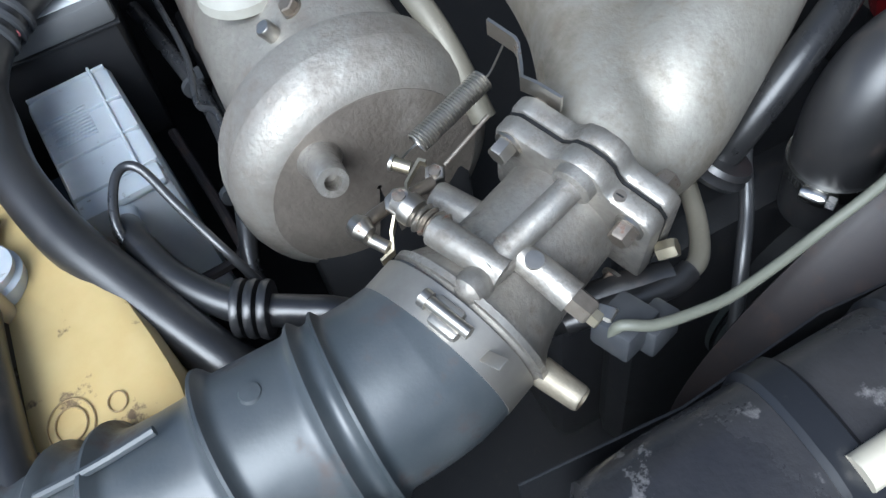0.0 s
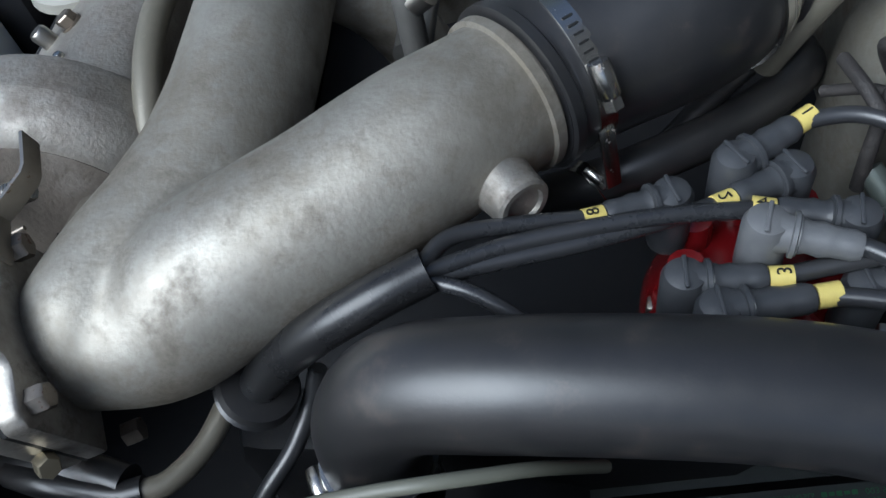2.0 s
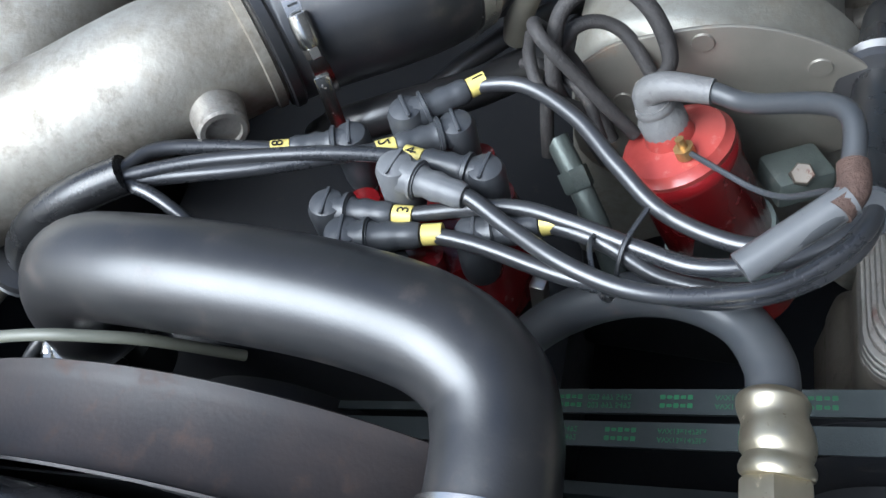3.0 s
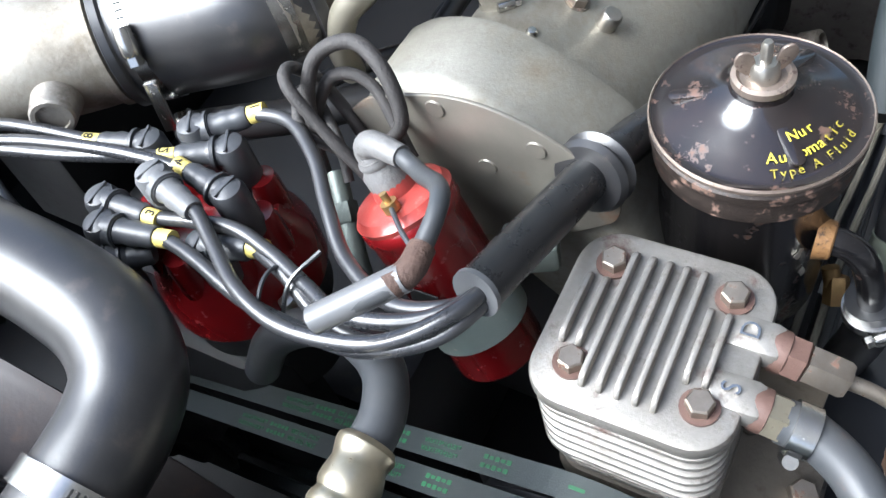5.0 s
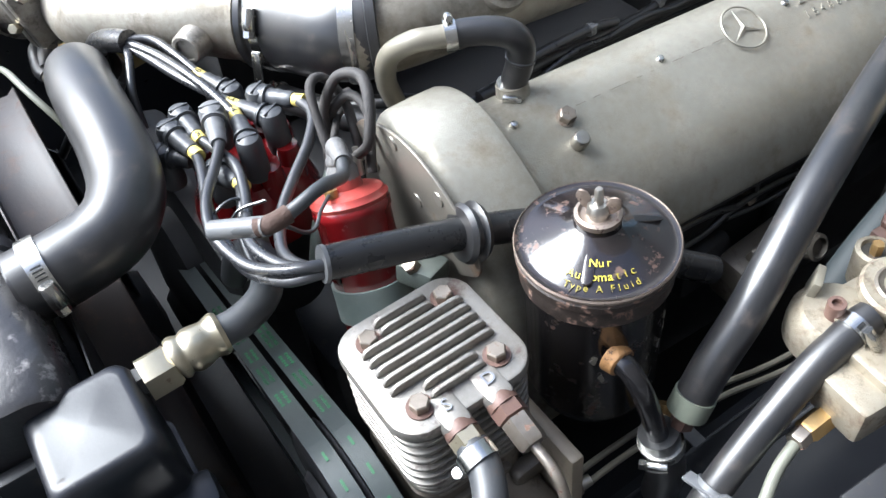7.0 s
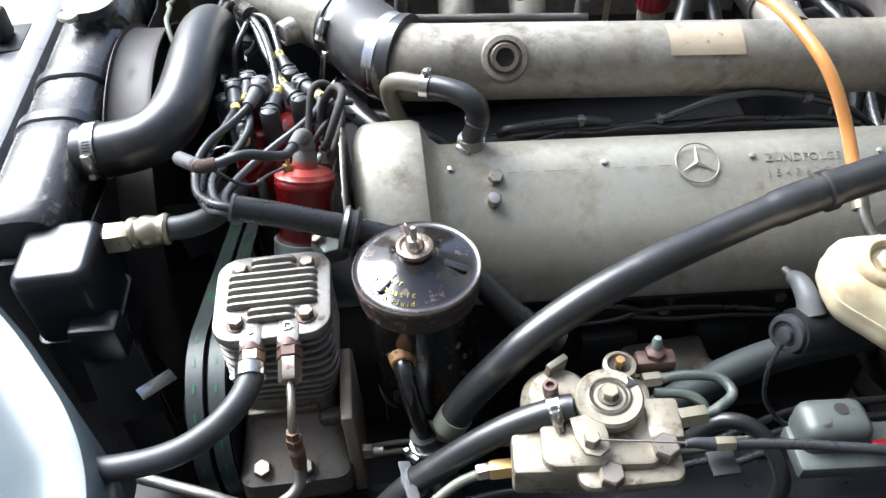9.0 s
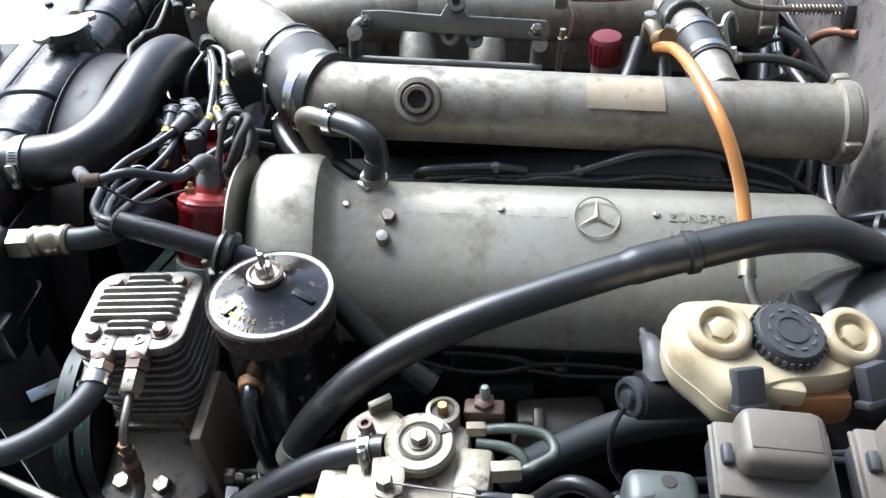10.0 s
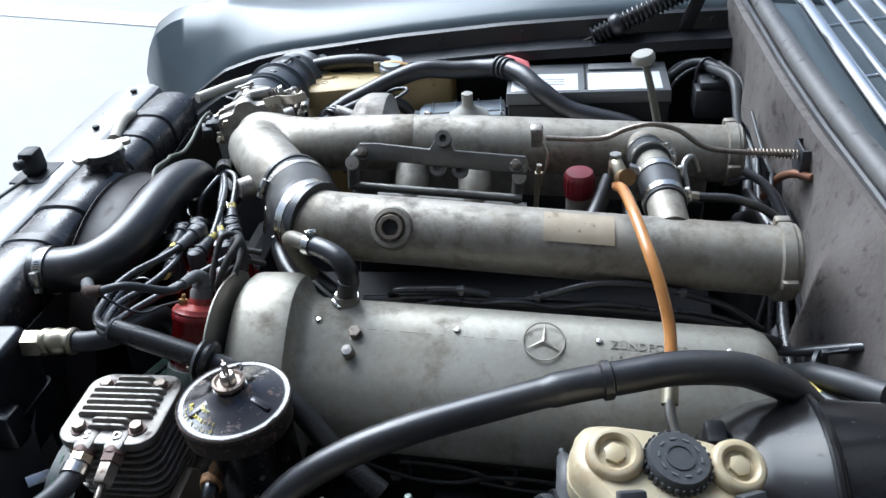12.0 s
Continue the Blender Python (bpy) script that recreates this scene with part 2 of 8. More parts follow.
TAG = mat("yellow_tape", (0.70, 0.58, 0.17), (0.56, 0.45, 0.12), 0.42, 0, 240, 0.3, 500, (0.30, 0.22, 0.09), 260, 0.66)
WORN_PRINT = mat("worn_yellow_print", (0.34, 0.28, 0.03), (0.12, 0.09, 0.02), 0.25, 0, 420, 0.05, 600, (0.02, 0.016, 0.012), 260, 0.52, coat=0.8)
YELLOW_PAINT = mat("yellow_print", (0.74, 0.63, 0.05), (0.52, 0.43, 0.04), 0.25, 0, 300, 0.05, 600, (0.05, 0.035, 0.02), 330, 0.60, coat=0.8)
INK = mat("black_ink", (0.012, 0.012, 0.012), None, 0.5, 0, 60, 0.0)
CREAM = mat("cream_plastic", (0.50, 0.445, 0.315), (0.40, 0.325, 0.19), 0.36, 0, 50, 0.1, 300, (0.27, 0.17, 0.07), 14, 0.53, through_light=0.25, soft=0.2, spot_rough=0.4)
YELLOWED = mat("yellowed_tank_plastic", (0.58, 0.46, 0.22), (0.44, 0.31, 0.12), 0.42, 0, 30, 0.1, 200, (0.16, 0.11, 0.06), 32, 0.61, through_light=0.15)
WHITE = mat("white_tank_plastic", (0.50, 0.54, 0.58), (0.40, 0.43, 0.46), 0.42, 0, 50, 0.08, 300, (0.22, 0.2, 0.18), 45, 0.63, through_light=0.15)
ORANGE = mat("amber_hose", (0.56, 0.27, 0.085), (0.42, 0.17, 0.04), 0.20, 0, 40, 0.03, 300, through_light=0.3, coat=0.4)
PINK = mat("pink_plastic", (0.75, 0.22, 0.22), (0.65, 0.18, 0.18), 0.45, 0, 40, 0.03, 300)
STICKER = mat("old_paper_sticker", (0.43, 0.365, 0.27), (0.35, 0.285, 0.20), 0.6, 0, 80, 0.15, 500, (0.20, 0.155, 0.10), 90, 0.60, wide=40)
PAINT = mat("car_paint", (0.075, 0.096, 0.106), (0.088, 0.108, 0.117), 0.30, 0.0, 20, 0.0, 300, coat=0.12, spec=0.35)
# besides dust, the pale base colour holds sky glare off the glossy panel
PALE = mat("dusty_glare_panel", (0.22, 0.225, 0.23), (0.30, 0.295, 0.285), 0.30, 0, 40, 0.15, 300, (0.12, 0.11, 0.10), 45, 0.58, rough2=0.45, coat=0.5, soft=0.14)
FELT = mat("firewall_mat", (0.165, 0.149, 0.137), (0.09, 0.079, 0.073), 0.58, 0, 70, 1.4, 130, (0.048, 0.039, 0.035), 40, 0.55, wide=5, soft=0.14)
CHROME = mat("chrome", (0.85, 0.85, 0.85), (0.7, 0.7, 0.7), 0.12, 1.0, 60, 0.02, 300)
PUTTY = mat("battery_grey", (0.10, 0.105, 0.11), (0.14, 0.14, 0.14), 0.5, 0, 60, 0.1, 400)
PAPER = mat("battery_label", (0.75, 0.77, 0.78), (0.65, 0.67, 0.68), 0.4, 0, 60, 0.02, 400)
GROUND = mat("concrete_yard", (0.46, 0.452, 0.432), (0.39, 0.382, 0.366), 0.8, 0, 6, 0.5, 40, (0.33, 0.325, 0.31), 1.5, 0.64, wide=0.7, soft=0.15)
OLIVE = mat("olive_pipe_paint", (0.15, 0.14, 0.105), (0.21, 0.19, 0.155), 0.45, 0.2, 90, 0.2, 500, (0.30, 0.27, 0.22), 120, 0.62, soft=0.12)
CABLE = mat("grey_green_cable", (0.16, 0.165, 0.13), (0.12, 0.12, 0.095), 0.45, 0, 80, 0.05, 500)
MAROON = mat("maroon_cap", (0.18, 0.015, 0.022), (0.12, 0.01, 0.015), 0.35, 0, 60, 0.15, 300)
GREEN_PRINT = mat("green_print", (0.03, 0.17, 0.065), (0.02, 0.08, 0.035), 0.55, 0, 300, 0.0)
BELT = mat("belt_rubber", (0.024, 0.030, 0.031), (0.042, 0.050, 0.049), 0.42, 0, 160, 0.3, 900)
RUST = mat("flaking_rust", (0.085, 0.048, 0.034), (0.045, 0.028, 0.022), 0.8, 0, 190, 1.6, 400)
PITTED = mat("pitted_casting", (0.40, 0.385, 0.345), (0.20, 0.170, 0.145), 0.46, 0.6, 70, 1.3, 260, (0.105, 0.083, 0.066), 13, 0.52, wide=9, rough2=0.62, soft=0.24)
ROAD_WHITE = mat("worn_road_paint", (0.8, 0.8, 0.79), (0.66, 0.66, 0.65), 0.7, 0, 30, 0.3, 200, (0.45, 0.45, 0.45), 14, 0.62)
PUTTY_BAND = mat("dull_band_steel", (0.42, 0.40, 0.36), (0.30, 0.28, 0.25), 0.42, 0.8, 90, 0.15, 500, (0.14, 0.12, 0.1), 160, 0.70)
DIRT = mat("brown_dirt", (0.20, 0.14, 0.07), (0.34, 0.25, 0.12), 0.7, 0, 90, 0.0)
RAD = mat("satin_black_tank", (0.016, 0.016, 0.018), (0.042, 0.040, 0.040), 0.20, 0.0, 50, 1.1, 110, (0.21, 0.20, 0.195), 30, 0.60, rough2=0.38, soft=0.10, coat=0.2, spot_rough=0.5)
CREAM_PAINT = mat("cream_paint", (0.62, 0.58, 0.48), (0.5, 0.45, 0.35), 0.4, 0.1, 60, 0.15, 300, (0.25, 0.2, 0.14), 120, 0.68)
LID = mat("rust_flecked_enamel", (0.008, 0.008, 0.009), (0.020, 0.013, 0.011), 0.12, 0, 60, 0.12, 240, (0.10, 0.055, 0.038), 70, 0.585, coat=0.35, rough2=0.24, soft=0.08, wide=24, spec=0.7)
MATT_RUBBER = mat("matt_green_black_rubber", (0.016, 0.021, 0.023), (0.028, 0.032, 0.033), 0.6, 0, 60, 0.15, 400, (0.045, 0.042, 0.038), 40, 0.60, rough2=0.7, spec=0.3, soft=0.12)
COIL_BOOT = mat("sooty_boot_rubber", (0.105, 0.104, 0.103), (0.185, 0.178, 0.17), 0.42, 0, 110, 1.2, 260, (0.055, 0.050, 0.047), 70, 0.57, rough2=0.55, soft=0.12)
GALV = mat("galvanised_strap", (0.28, 0.33, 0.31), (0.20, 0.24, 0.22), 0.45, 0.4, 70, 0.15, 500, (0.36, 0.36, 0.33), 120, 0.65)
GREY_SLEEVE = mat("grey_sleeve_plastic", (0.08, 0.084, 0.09), (0.13, 0.13, 0.13), 0.36, 0, 60, 0.06, 400, (0.04, 0.04, 0.045), 90, 0.68)
SLEEVE = mat("sleeve_plastic", (0.012, 0.012, 0.013), (0.022, 0.022, 0.022), 0.22, 0, 60, 0.05, 500, rough2=0.36)
TANPLATE = mat("stained_zinc_plate", (0.25, 0.23, 0.195), (0.15, 0.142, 0.12), 0.36, 0.55, 40, 0.2, 400, (0.20, 0.12, 0.07), 18, 0.56, soft=0.16)
OILY = mat("oily_aluminium", (0.165, 0.147, 0.122), (0.085, 0.073, 0.058), 0.42, 0.45, 50, 0.45, 260, (0.042, 0.032, 0.022), 45, 0.56, soft=0.14)
PLATE_ALLOY = mat("tan_stained_plate", (0.31, 0.265, 0.20), (0.21, 0.175, 0.13), 0.45, 0.2, 40, 0.4, 300, (0.11, 0.08, 0.05), 28, 0.56, soft=0.18)
RUSTBOLT = mat("rusty_steel", (0.22, 0.14, 0.09), (0.12, 0.075, 0.05), 0.6, 0.6, 120, 0.4, 500)
BRAID = mat("steel_braid", (0.35, 0.34, 0.32), (0.18, 0.17, 0.16), 0.45, 0.8, 300, 0.8, 900)
SEAL = mat("weathered_seal_rubber", (0.11, 0.108, 0.105), (0.07, 0.068, 0.066), 0.45, 0, 60, 0.3, 400, (0.035, 0.033, 0.031), 60, 0.58, soft=0.14)
DOME_FACE = mat("brown_oxidised_casting", (0.27, 0.240, 0.205), (0.155, 0.130, 0.106), 0.50, 0.5, 60, 1.6, 200, (0.34, 0.32, 0.29), 14, 0.55, wide=9, rough2=0.62, soft=0.24)
RIMRUST = mat("rusty_rim", (0.045, 0.034, 0.028), (0.014, 0.012, 0.011), 0.42, 0.3, 160, 0.6, 500, (0.16, 0.10, 0.075), 120, 0.55)
EDGEWEAR = mat("worn_edge_steel", (0.30, 0.25, 0.21), (0.13, 0.09, 0.07), 0.42, 0.7, 150, 0.4, 600, (0.07, 0.042, 0.032), 130, 0.58)
SOLDER = mat("flaking_solder", (0.30, 0.16, 0.06), (0.14, 0.07, 0.03), 0.55, 0.2, 190, 2.0, 300, (0.07, 0.04, 0.025), 150, 0.57)
IRON = mat("grey_cast_linkage", (0.22, 0.215, 0.20), (0.13, 0.125, 0.115), 0.42, 0.6, 70, 0.3, 400, (0.08, 0.06, 0.045), 100, 0.66)
PALE_CAP = mat("pale_grey_plastic", (0.34, 0.33, 0.29), (0.25, 0.24, 0.20), 0.5, 0, 70, 0.1, 400, (0.2, 0.17, 0.13), 130, 0.7)
PALE_CUFF = mat("pale_green_plastic", (0.20, 0.22, 0.17), (0.13, 0.14, 0.11), 0.5, 0, 70, 0.08, 400)
COPPER = mat("copper_pipe", (0.30, 0.15, 0.09), (0.18, 0.09, 0.06), 0.4, 0.6, 80, 0.1, 400)
OILY_DARK = mat("grimy_casting", (0.055, 0.052, 0.046), (0.030, 0.027, 0.023), 0.38, 0.3, 60, 0.5, 300, (0.09, 0.075, 0.055), 50, 0.60, soft=0.14)
AMBER = mat("amber_stained_plastic", (0.33, 0.16, 0.06), (0.22, 0.085, 0.028), 0.35, 0, 40, 0.05, 300, through_light=0.3)
DULL_ALLOY = mat("oxidised_alloy", (0.37, 0.335, 0.265), (0.22, 0.185, 0.13), 0.42, 0.55, 110, 0.5, 420, (0.085, 0.055, 0.034), 55, 0.53, rough2=0.56, soft=0.16, wide=22)
OXIDE = mat("brown_oxide_steel", (0.13, 0.075, 0.058), (0.075, 0.045, 0.036), 0.5, 0.2, 120, 0.4, 500)
GREYBROWN = mat("dusty_lid_plastic", (0.175, 0.155, 0.130), (0.115, 0.10, 0.085), 0.42, 0, 50, 0.15, 300, (0.23, 0.205, 0.17), 70, 0.60, soft=0.14)
PATINA = mat("grey_green_patina", (0.115, 0.135, 0.122), (0.07, 0.078, 0.07), 0.42, 0.4, 90, 0.5, 400, (0.17, 0.165, 0.15), 60, 0.58, soft=0.14)
RELAY_GREY = mat("mottled_relay_grey", (0.125, 0.138, 0.132), (0.075, 0.082, 0.078), 0.45, 0.3, 60, 0.3, 300, (0.055, 0.052, 0.048), 50, 0.56, soft=0.14)
FRAYED = mat("fraying_insulation", (0.020, 0.018, 0.017), (0.050, 0.045, 0.042), 0.62, 0, 160, 1.2, 500, (0.085, 0.072, 0.062), 90, 0.60, rough2=0.75, soft=0.12)
DUSTY_HOSE = mat("dusty_blue_grey_rubber", (0.032, 0.040, 0.046), (0.088, 0.095, 0.100), 0.30, 0, 40, 0.15, 400, (0.085, 0.055, 0.043), 16, 0.56, rough2=0.46, spec=0.65, soft=0.16, wide=9)
GLASS = bpy.data.materials.new("window_glass")
GLASS.use_nodes = True
_g = GLASS.node_tree.nodes["Principled BSDF"]
_g.inputs["Transmission Weight"].default_value, _g.inputs["Roughness"].default_value, _g.inputs["IOR"].default_value = 1.0, 0.0, 1.45
_g.inputs["Base Color"].default_value = (0.85, 0.92, 0.88, 1)


# ---- ground and bodywork ----
def ground_sheet():
    bm = bmesh.new()
    bmesh.ops.create_grid(bm, x_segments=8, y_segments=8, size=400)
    tagged(solid("ground", bm, GROUND, "pale grey concrete yard in bright daylight", "ground"), kind="structure")


def fender_edge(x):
    """Height of the fender's inner edge along the bay."""
    return float(np.interp(x, (-0.70, -0.60, -0.53, -0.458, -0.388, -0.32, -0.19, -0.066, 0.17, 0.51, 1.3), (0.60, 0.735, 0.797, 0.841, 0.863, 0.876, 0.890, 0.904, 0.922, 0.935, 0.95)))


def fender_right():
    root = thing("fender", (0.0, 1.1, 0.3), "dark blue-grey painted front fender with bolted inner gutter", "fender")
    rows = []
    for x in np.concatenate([np.linspace(-0.70, -0.30, 28), np.linspace(-0.26, 1.3, 22)]):
        e = fender_edge(x)
        k = max(0.0, (-0.42 - x) / 0.28)
        j = min(1.0, max(0.0, (-0.25 - x) / 0.25))
        crown = float(np.interp(x, (-0.70, -0.69, -0.67, -0.62, -0.50, -0.25), (0.83, 0.87, 0.905, 0.930, 0.945, 0.945)))
        top = 0.035 * (1 - j) + (crown - e) * j
        pts = [(0.955, e - 0.02), (0.96, e - 0.004), (0.972, e + 0.004), (1.02, e + top * 0.55), (1.08, e + top * 0.9), (1.15, e + top),
               (1.22, e + top * 0.6), (1.27, e - 0.04), (1.29, e - 0.16), (1.29, e - 0.30), (1.26, 0.30)]
        rows.append([Vector((x + k * k * float(np.interp(y, (0.955, 1.10, 1.29), (0.085, -0.03, -0.005))), y - 0.05 * k ** 3 * (y - 0.95), z)) for y, z in pts])
    c = sum(rows[0], Vector()) / len(rows[0])
    nose = [[c + (p - c) * f + Vector((-d, 0, 0)) for p in rows[0]] for f, d in ((0.3, 0.03), (0.75, 0.025), (0.93, 0.012))]
    bm = loft(nose + rows)
    for _ in range(2):
        bmesh.ops.smooth_vert(bm, verts=[v for v in bm.verts if not v.is_boundary], factor=0.4, use_axis_x=True, use_axis_y=True, use_axis_z=True)
    part("outer_panel", thick(bm, 0.0015), PAINT, root)
    rows = []
    for x in np.linspace(-0.62, 0.70, 34):
        e = fender_edge(x)
        rows.append([Vector((x, y, z)) for y, z in ((0.958, e - 0.012), (0.948, e - 0.016), (0.942, e - 0.05), (0.90, e - 0.056), (0.895, e - 0.075), (0.985, e - 0.12), (0.985, 0.35))])
    part("inner_panel", thick(loft(rows), 0.0015), GLOSS_CHASSIS, root, "black gutter and inner wing")
    for x in (-0.49, -0.36, -0.15, 0.03, 0.20, 0.40, 0.58):
        part("bolt", hexagon((x, 0.943, fender_edge(x) - 0.032), (0, -1, 0.2), 0.010, 0.006), CHASSIS, root)
    part("clip", box((-0.305, 0.942, 0.842), (0.022, 0.004, 0.036), 0.001), GLOSS_CHASSIS, root, "black steel clip with a hole")
    part("clip_hole", lathe([(0.004, 0), (0.0001, 0.0004)], (-0.305, 0.9398, 0.845), (0, -1, 0), 12), INK, root)


def fender_left():
    root = thing("fender", (-0.2, -0.45, 0.3), "dark blue-grey front fender corner with a curved inner rail", "fender")
    path = spline([(-0.62, 0.02, 0.86), (-0.50, -0.06, 0.865), (-0.434, -0.131, 0.868), (-0.39, -0.19, 0.870), (-0.350, -0.25, 0.870), (-0.325, -0.31, 0.865), (-0.30, -0.42, 0.86), (-0.24, -0.50, 0.85)], 6)
    rows = []
    for i, p in enumerate(path):
        t = (path[min(i + 1, len(path) - 1)] - path[max(i - 1, 0)]).normalized()
        n = Vector((t.y, -t.x, 0))
        rows.append([p + n * a + Vector((0, 0, b)) for a, b in ((-0.004, -0.10), (-0.002, -0.012), (0.004, -0.002), (0.018, 0.0), (0.055, -0.012), (0.065, -0.02), (0.12, -0.035), (0.2, -0.06), (0.22, -0.2))])
    part("corner_panel", thick(loft(rows), 0.0015), PAINT, root)
    rows = []
    for x in np.linspace(-0.26, 0.75, 8):
        rows.append([Vector((x, y, z)) for y, z in ((-0.385, 0.45), (-0.395, 0.80), (-0.405, 0.815), (-0.47, 0.82), (-0.5, 0.86), (-0.6, 0.88), (-0.66, 0.6))])
    part("inner_panel", thick(loft(rows), 0.0015), CHASSIS, root, "black painted inner wing")
    for q in ((-0.395, -0.235, 0.845), (-0.345, -0.33, 0.84)):
        part("screw", lathe([(0.007, 0), (0.007, 0.003), (0.004, 0.006), (0.0001, 0.006)], q, (0, 0, 1), 12), CHASSIS, root)


def cowl_line(y):
    """The cowl's front edge, bowed in plan."""
    return float(np.interp(y, (-0.75, -0.3, 0.0, 0.13, 0.34, 0.55, 0.95), (0.66, 0.665, 0.662, 0.655, 0.640, 0.632, 0.628)))


def firewall():
    zs, xs, ws = (0.3, 0.55, 0.68, 0.78, 0.86, 0.93, 0.955), (0.66, 0.655, 0.66, 0.67, 0.676, 0.672, 0.672), (0, 1.2, 1.5, 1.2, 1, 0.2, 0)

    def sheet(y, low, back):
        q = cowl_line(y) - 0.672
        b = 0.006 * math.sin(y * 17) + 0.004 * math.sin(y * 41 + 1)
        w = 0.05 * max(0.0, 1 - abs(y - 0.12) / 0.16)
        return [Vector((float(np.interp(z, zs, xs)) + q + back + (b - w) * float(np.interp(z, zs, ws)), y, z)) for z in np.linspace(0.955, low, 9)]
    ys = np.linspace(-0.75, 0.96, 60)
    # the black of this sheet stands in for shade in the mat's recess
    tagged(solid("wall_firewall", thick(loft([sheet(y, 0.3, 0.026) for y in ys]), 0.004), CHASSIS, "black firewall sheet standing in for shade below the mat", "firewall"), kind="structure")
    # the mat is cut short along this edge so the shade-black sheet shows
    edge = lambda y: float(np.interp(y, (0.08, 0.13, 0.19, 0.30, 0.60), (0.32, 0.74, 0.795, 0.812, 0.805))) + 0.004 * math.sin(y * 60)
    tagged(solid("trim_firewall", thick(loft([sheet(y, edge(y), 0.0) for y in ys]), 0.02), FELT, "grey-brown sound-deadening mat on the firewall", "sound mat"), kind="structure")
    seal = thing("cowl_seal", (0.69, 0.1, 0.95), "black rubber hood seal along the cowl edge", "seal")
    part("strip", tube([(cowl_line(y) + 0.020, y, 0.963) for y in np.linspace(0.94, -0.7, 24)], 0.017, 12, 3, 0.10), SEAL, seal)
    part("lip", tube([(cowl_line(y) - 0.003, y, 0.958) for y in np.linspace(0.93, -0.7, 24)], 0.006, 8, 3), RUBBER, seal)
    cowl = thing("cowl", (0.85, 0.1, 0.9), "dark cowl tray under a chrome air grille", "cowl")
    part("tray", thick(loft([[Vector((x, y, z)) for x, z in ((cowl_line(y) + 0.03, 0.95), (cowl_line(y) + 0.05, 0.93), (0.80, 0.92), (0.92, 0.955), (0.97, 0.975))] for y in np.linspace(-0.75, 1.0, 14)]), 0.002), PAINT, cowl)
    grille = thing("air_grille", (0.78, 0.2, 0.96), "chrome slatted air intake grille below the windscreen", "grille")
    for k in range(5):
        x = 0.712 + 0.036 * k
        part("slat", tube([(x + 0.012, 0.95, 0.965 + 0.004 * k), (x, 0.5, 0.972 + 0.004 * k), (x, 0.0, 0.972 + 0.004 * k), (x + 0.012, -0.6, 0.965 + 0.004 * k)], 0.0115 if k in (0, 4) else 0.0065, 12), CHROME, grille)
    for y in (0.92, 0.70, 0.48, 0.26, 0.04, -0.2, -0.45):
        part("crossbar", tube([(0.722, y, 0.968), (0.80, y, 0.978), (0.868, y, 0.985)], 0.003, 6), CHROME, grille)
    glass = thing("windscreen", (1.0, 0.2, 1.0), "curved glass windscreen with chrome edge", "windscreen")
    rows = [[Vector((0.93 + 0.10 * (1 - ((y - 0.2) / 0.75) ** 2) * -0.6 + 0.55 * h, y, 0.985 + 0.45 * h)) for y in np.linspace(-0.5, 0.95, 14)] for h in (0, 0.5, 1)]
    pane = part("pane", thick(loft(rows), 0.005), GLASS, glass)
    pane.visible_shadow = False
    part("chrome_trim", tube([(0.93 - 0.06 * (1 - ((y - 0.2) / 0.75) ** 2), y, 0.985) for y in np.linspace(-0.5, 0.95, 10)], 0.008, 8), CHROME, glass)
    cabin = thing("dashboard", (1.3, 0.2, 0.9), "dark dashboard behind the windscreen", "dashboard")
    part("panel", box((1.35, 0.2, 0.93), (0.7, 1.5, 0.12), 0.02), CHASSIS, cabin)
    wiper = thing("wiper", (0.88, 0.5, 0.99), "chrome windscreen wiper arm resting on the glass", "wiper")
    part("arm", tube([(0.86, 0.38, 0.99), (0.90, 0.52, 1.015), (0.95, 0.75, 1.04)], lambda s: 0.012 - 0.006 * s, 8), CHROME, wiper)
    part("blade", box((0.955, 0.72, 1.045), (0.012, 0.40, 0.012), 0.003, (0, 0, -8)), RUBBER, wiper)


def hood():
    root = thing("hood", (0.75, 0.3, 1.0), "raised car hood with black underside", "hood")
    rows = []
    for i in range(9):
        s = i / 8
        rows.append([Vector((0.93 - 0.20 * s, y, 1.16 + 1.20 * s + 0.05 * math.sin(math.pi * s))) for y in np.linspace(-0.5, 1.1, 7)])
    part("skin", thick(loft(rows), 0.004), PAINT, root)
    for y in (-0.2, 0.3, 0.8):
        part("stiffener", tube([(0.905, y, 1.22), (0.81, y, 1.75), (0.72, y, 2.3)], 0.02, 8), GLOSS_CHASSIS, root)
    stay = thing("hood_spring", (0.4, 0.93, 0.88), "black corrugated spring sleeve of the hood hinge", "spring")
    a, b = Vector((0.345, 0.93, 0.882)), Vector((0.56, 0.93, 0.985))
    d = (b - a)
    path = [a + d * (i / 120) for i in range(121)]
    part("sleeve", tube(path, lambda s: 0.017 + 0.0035 * math.sin(s * 150), 14, raw=True), RUBBER, stay)
    part("collar", lathe([(0.02, 0), (0.023, 0.004), (0.023, 0.016), (0.02, 0.02)], a + d * 0.18, d, 16), RUBBER, stay)
    part("rod", tube([(0.21, 0.93, 0.83), (0.345, 0.93, 0.882)], 0.002, 6), STEEL, stay)
    part("hinge_arm", slab([(0, 0), (0.03, 0), (0.06, 0.25), (0.03, 0.25)], 0.006, (0.49, 0.945, 0.83), (1, 0, 0), (0.25, 0, 1)), GLOSS_CHASSIS, root)


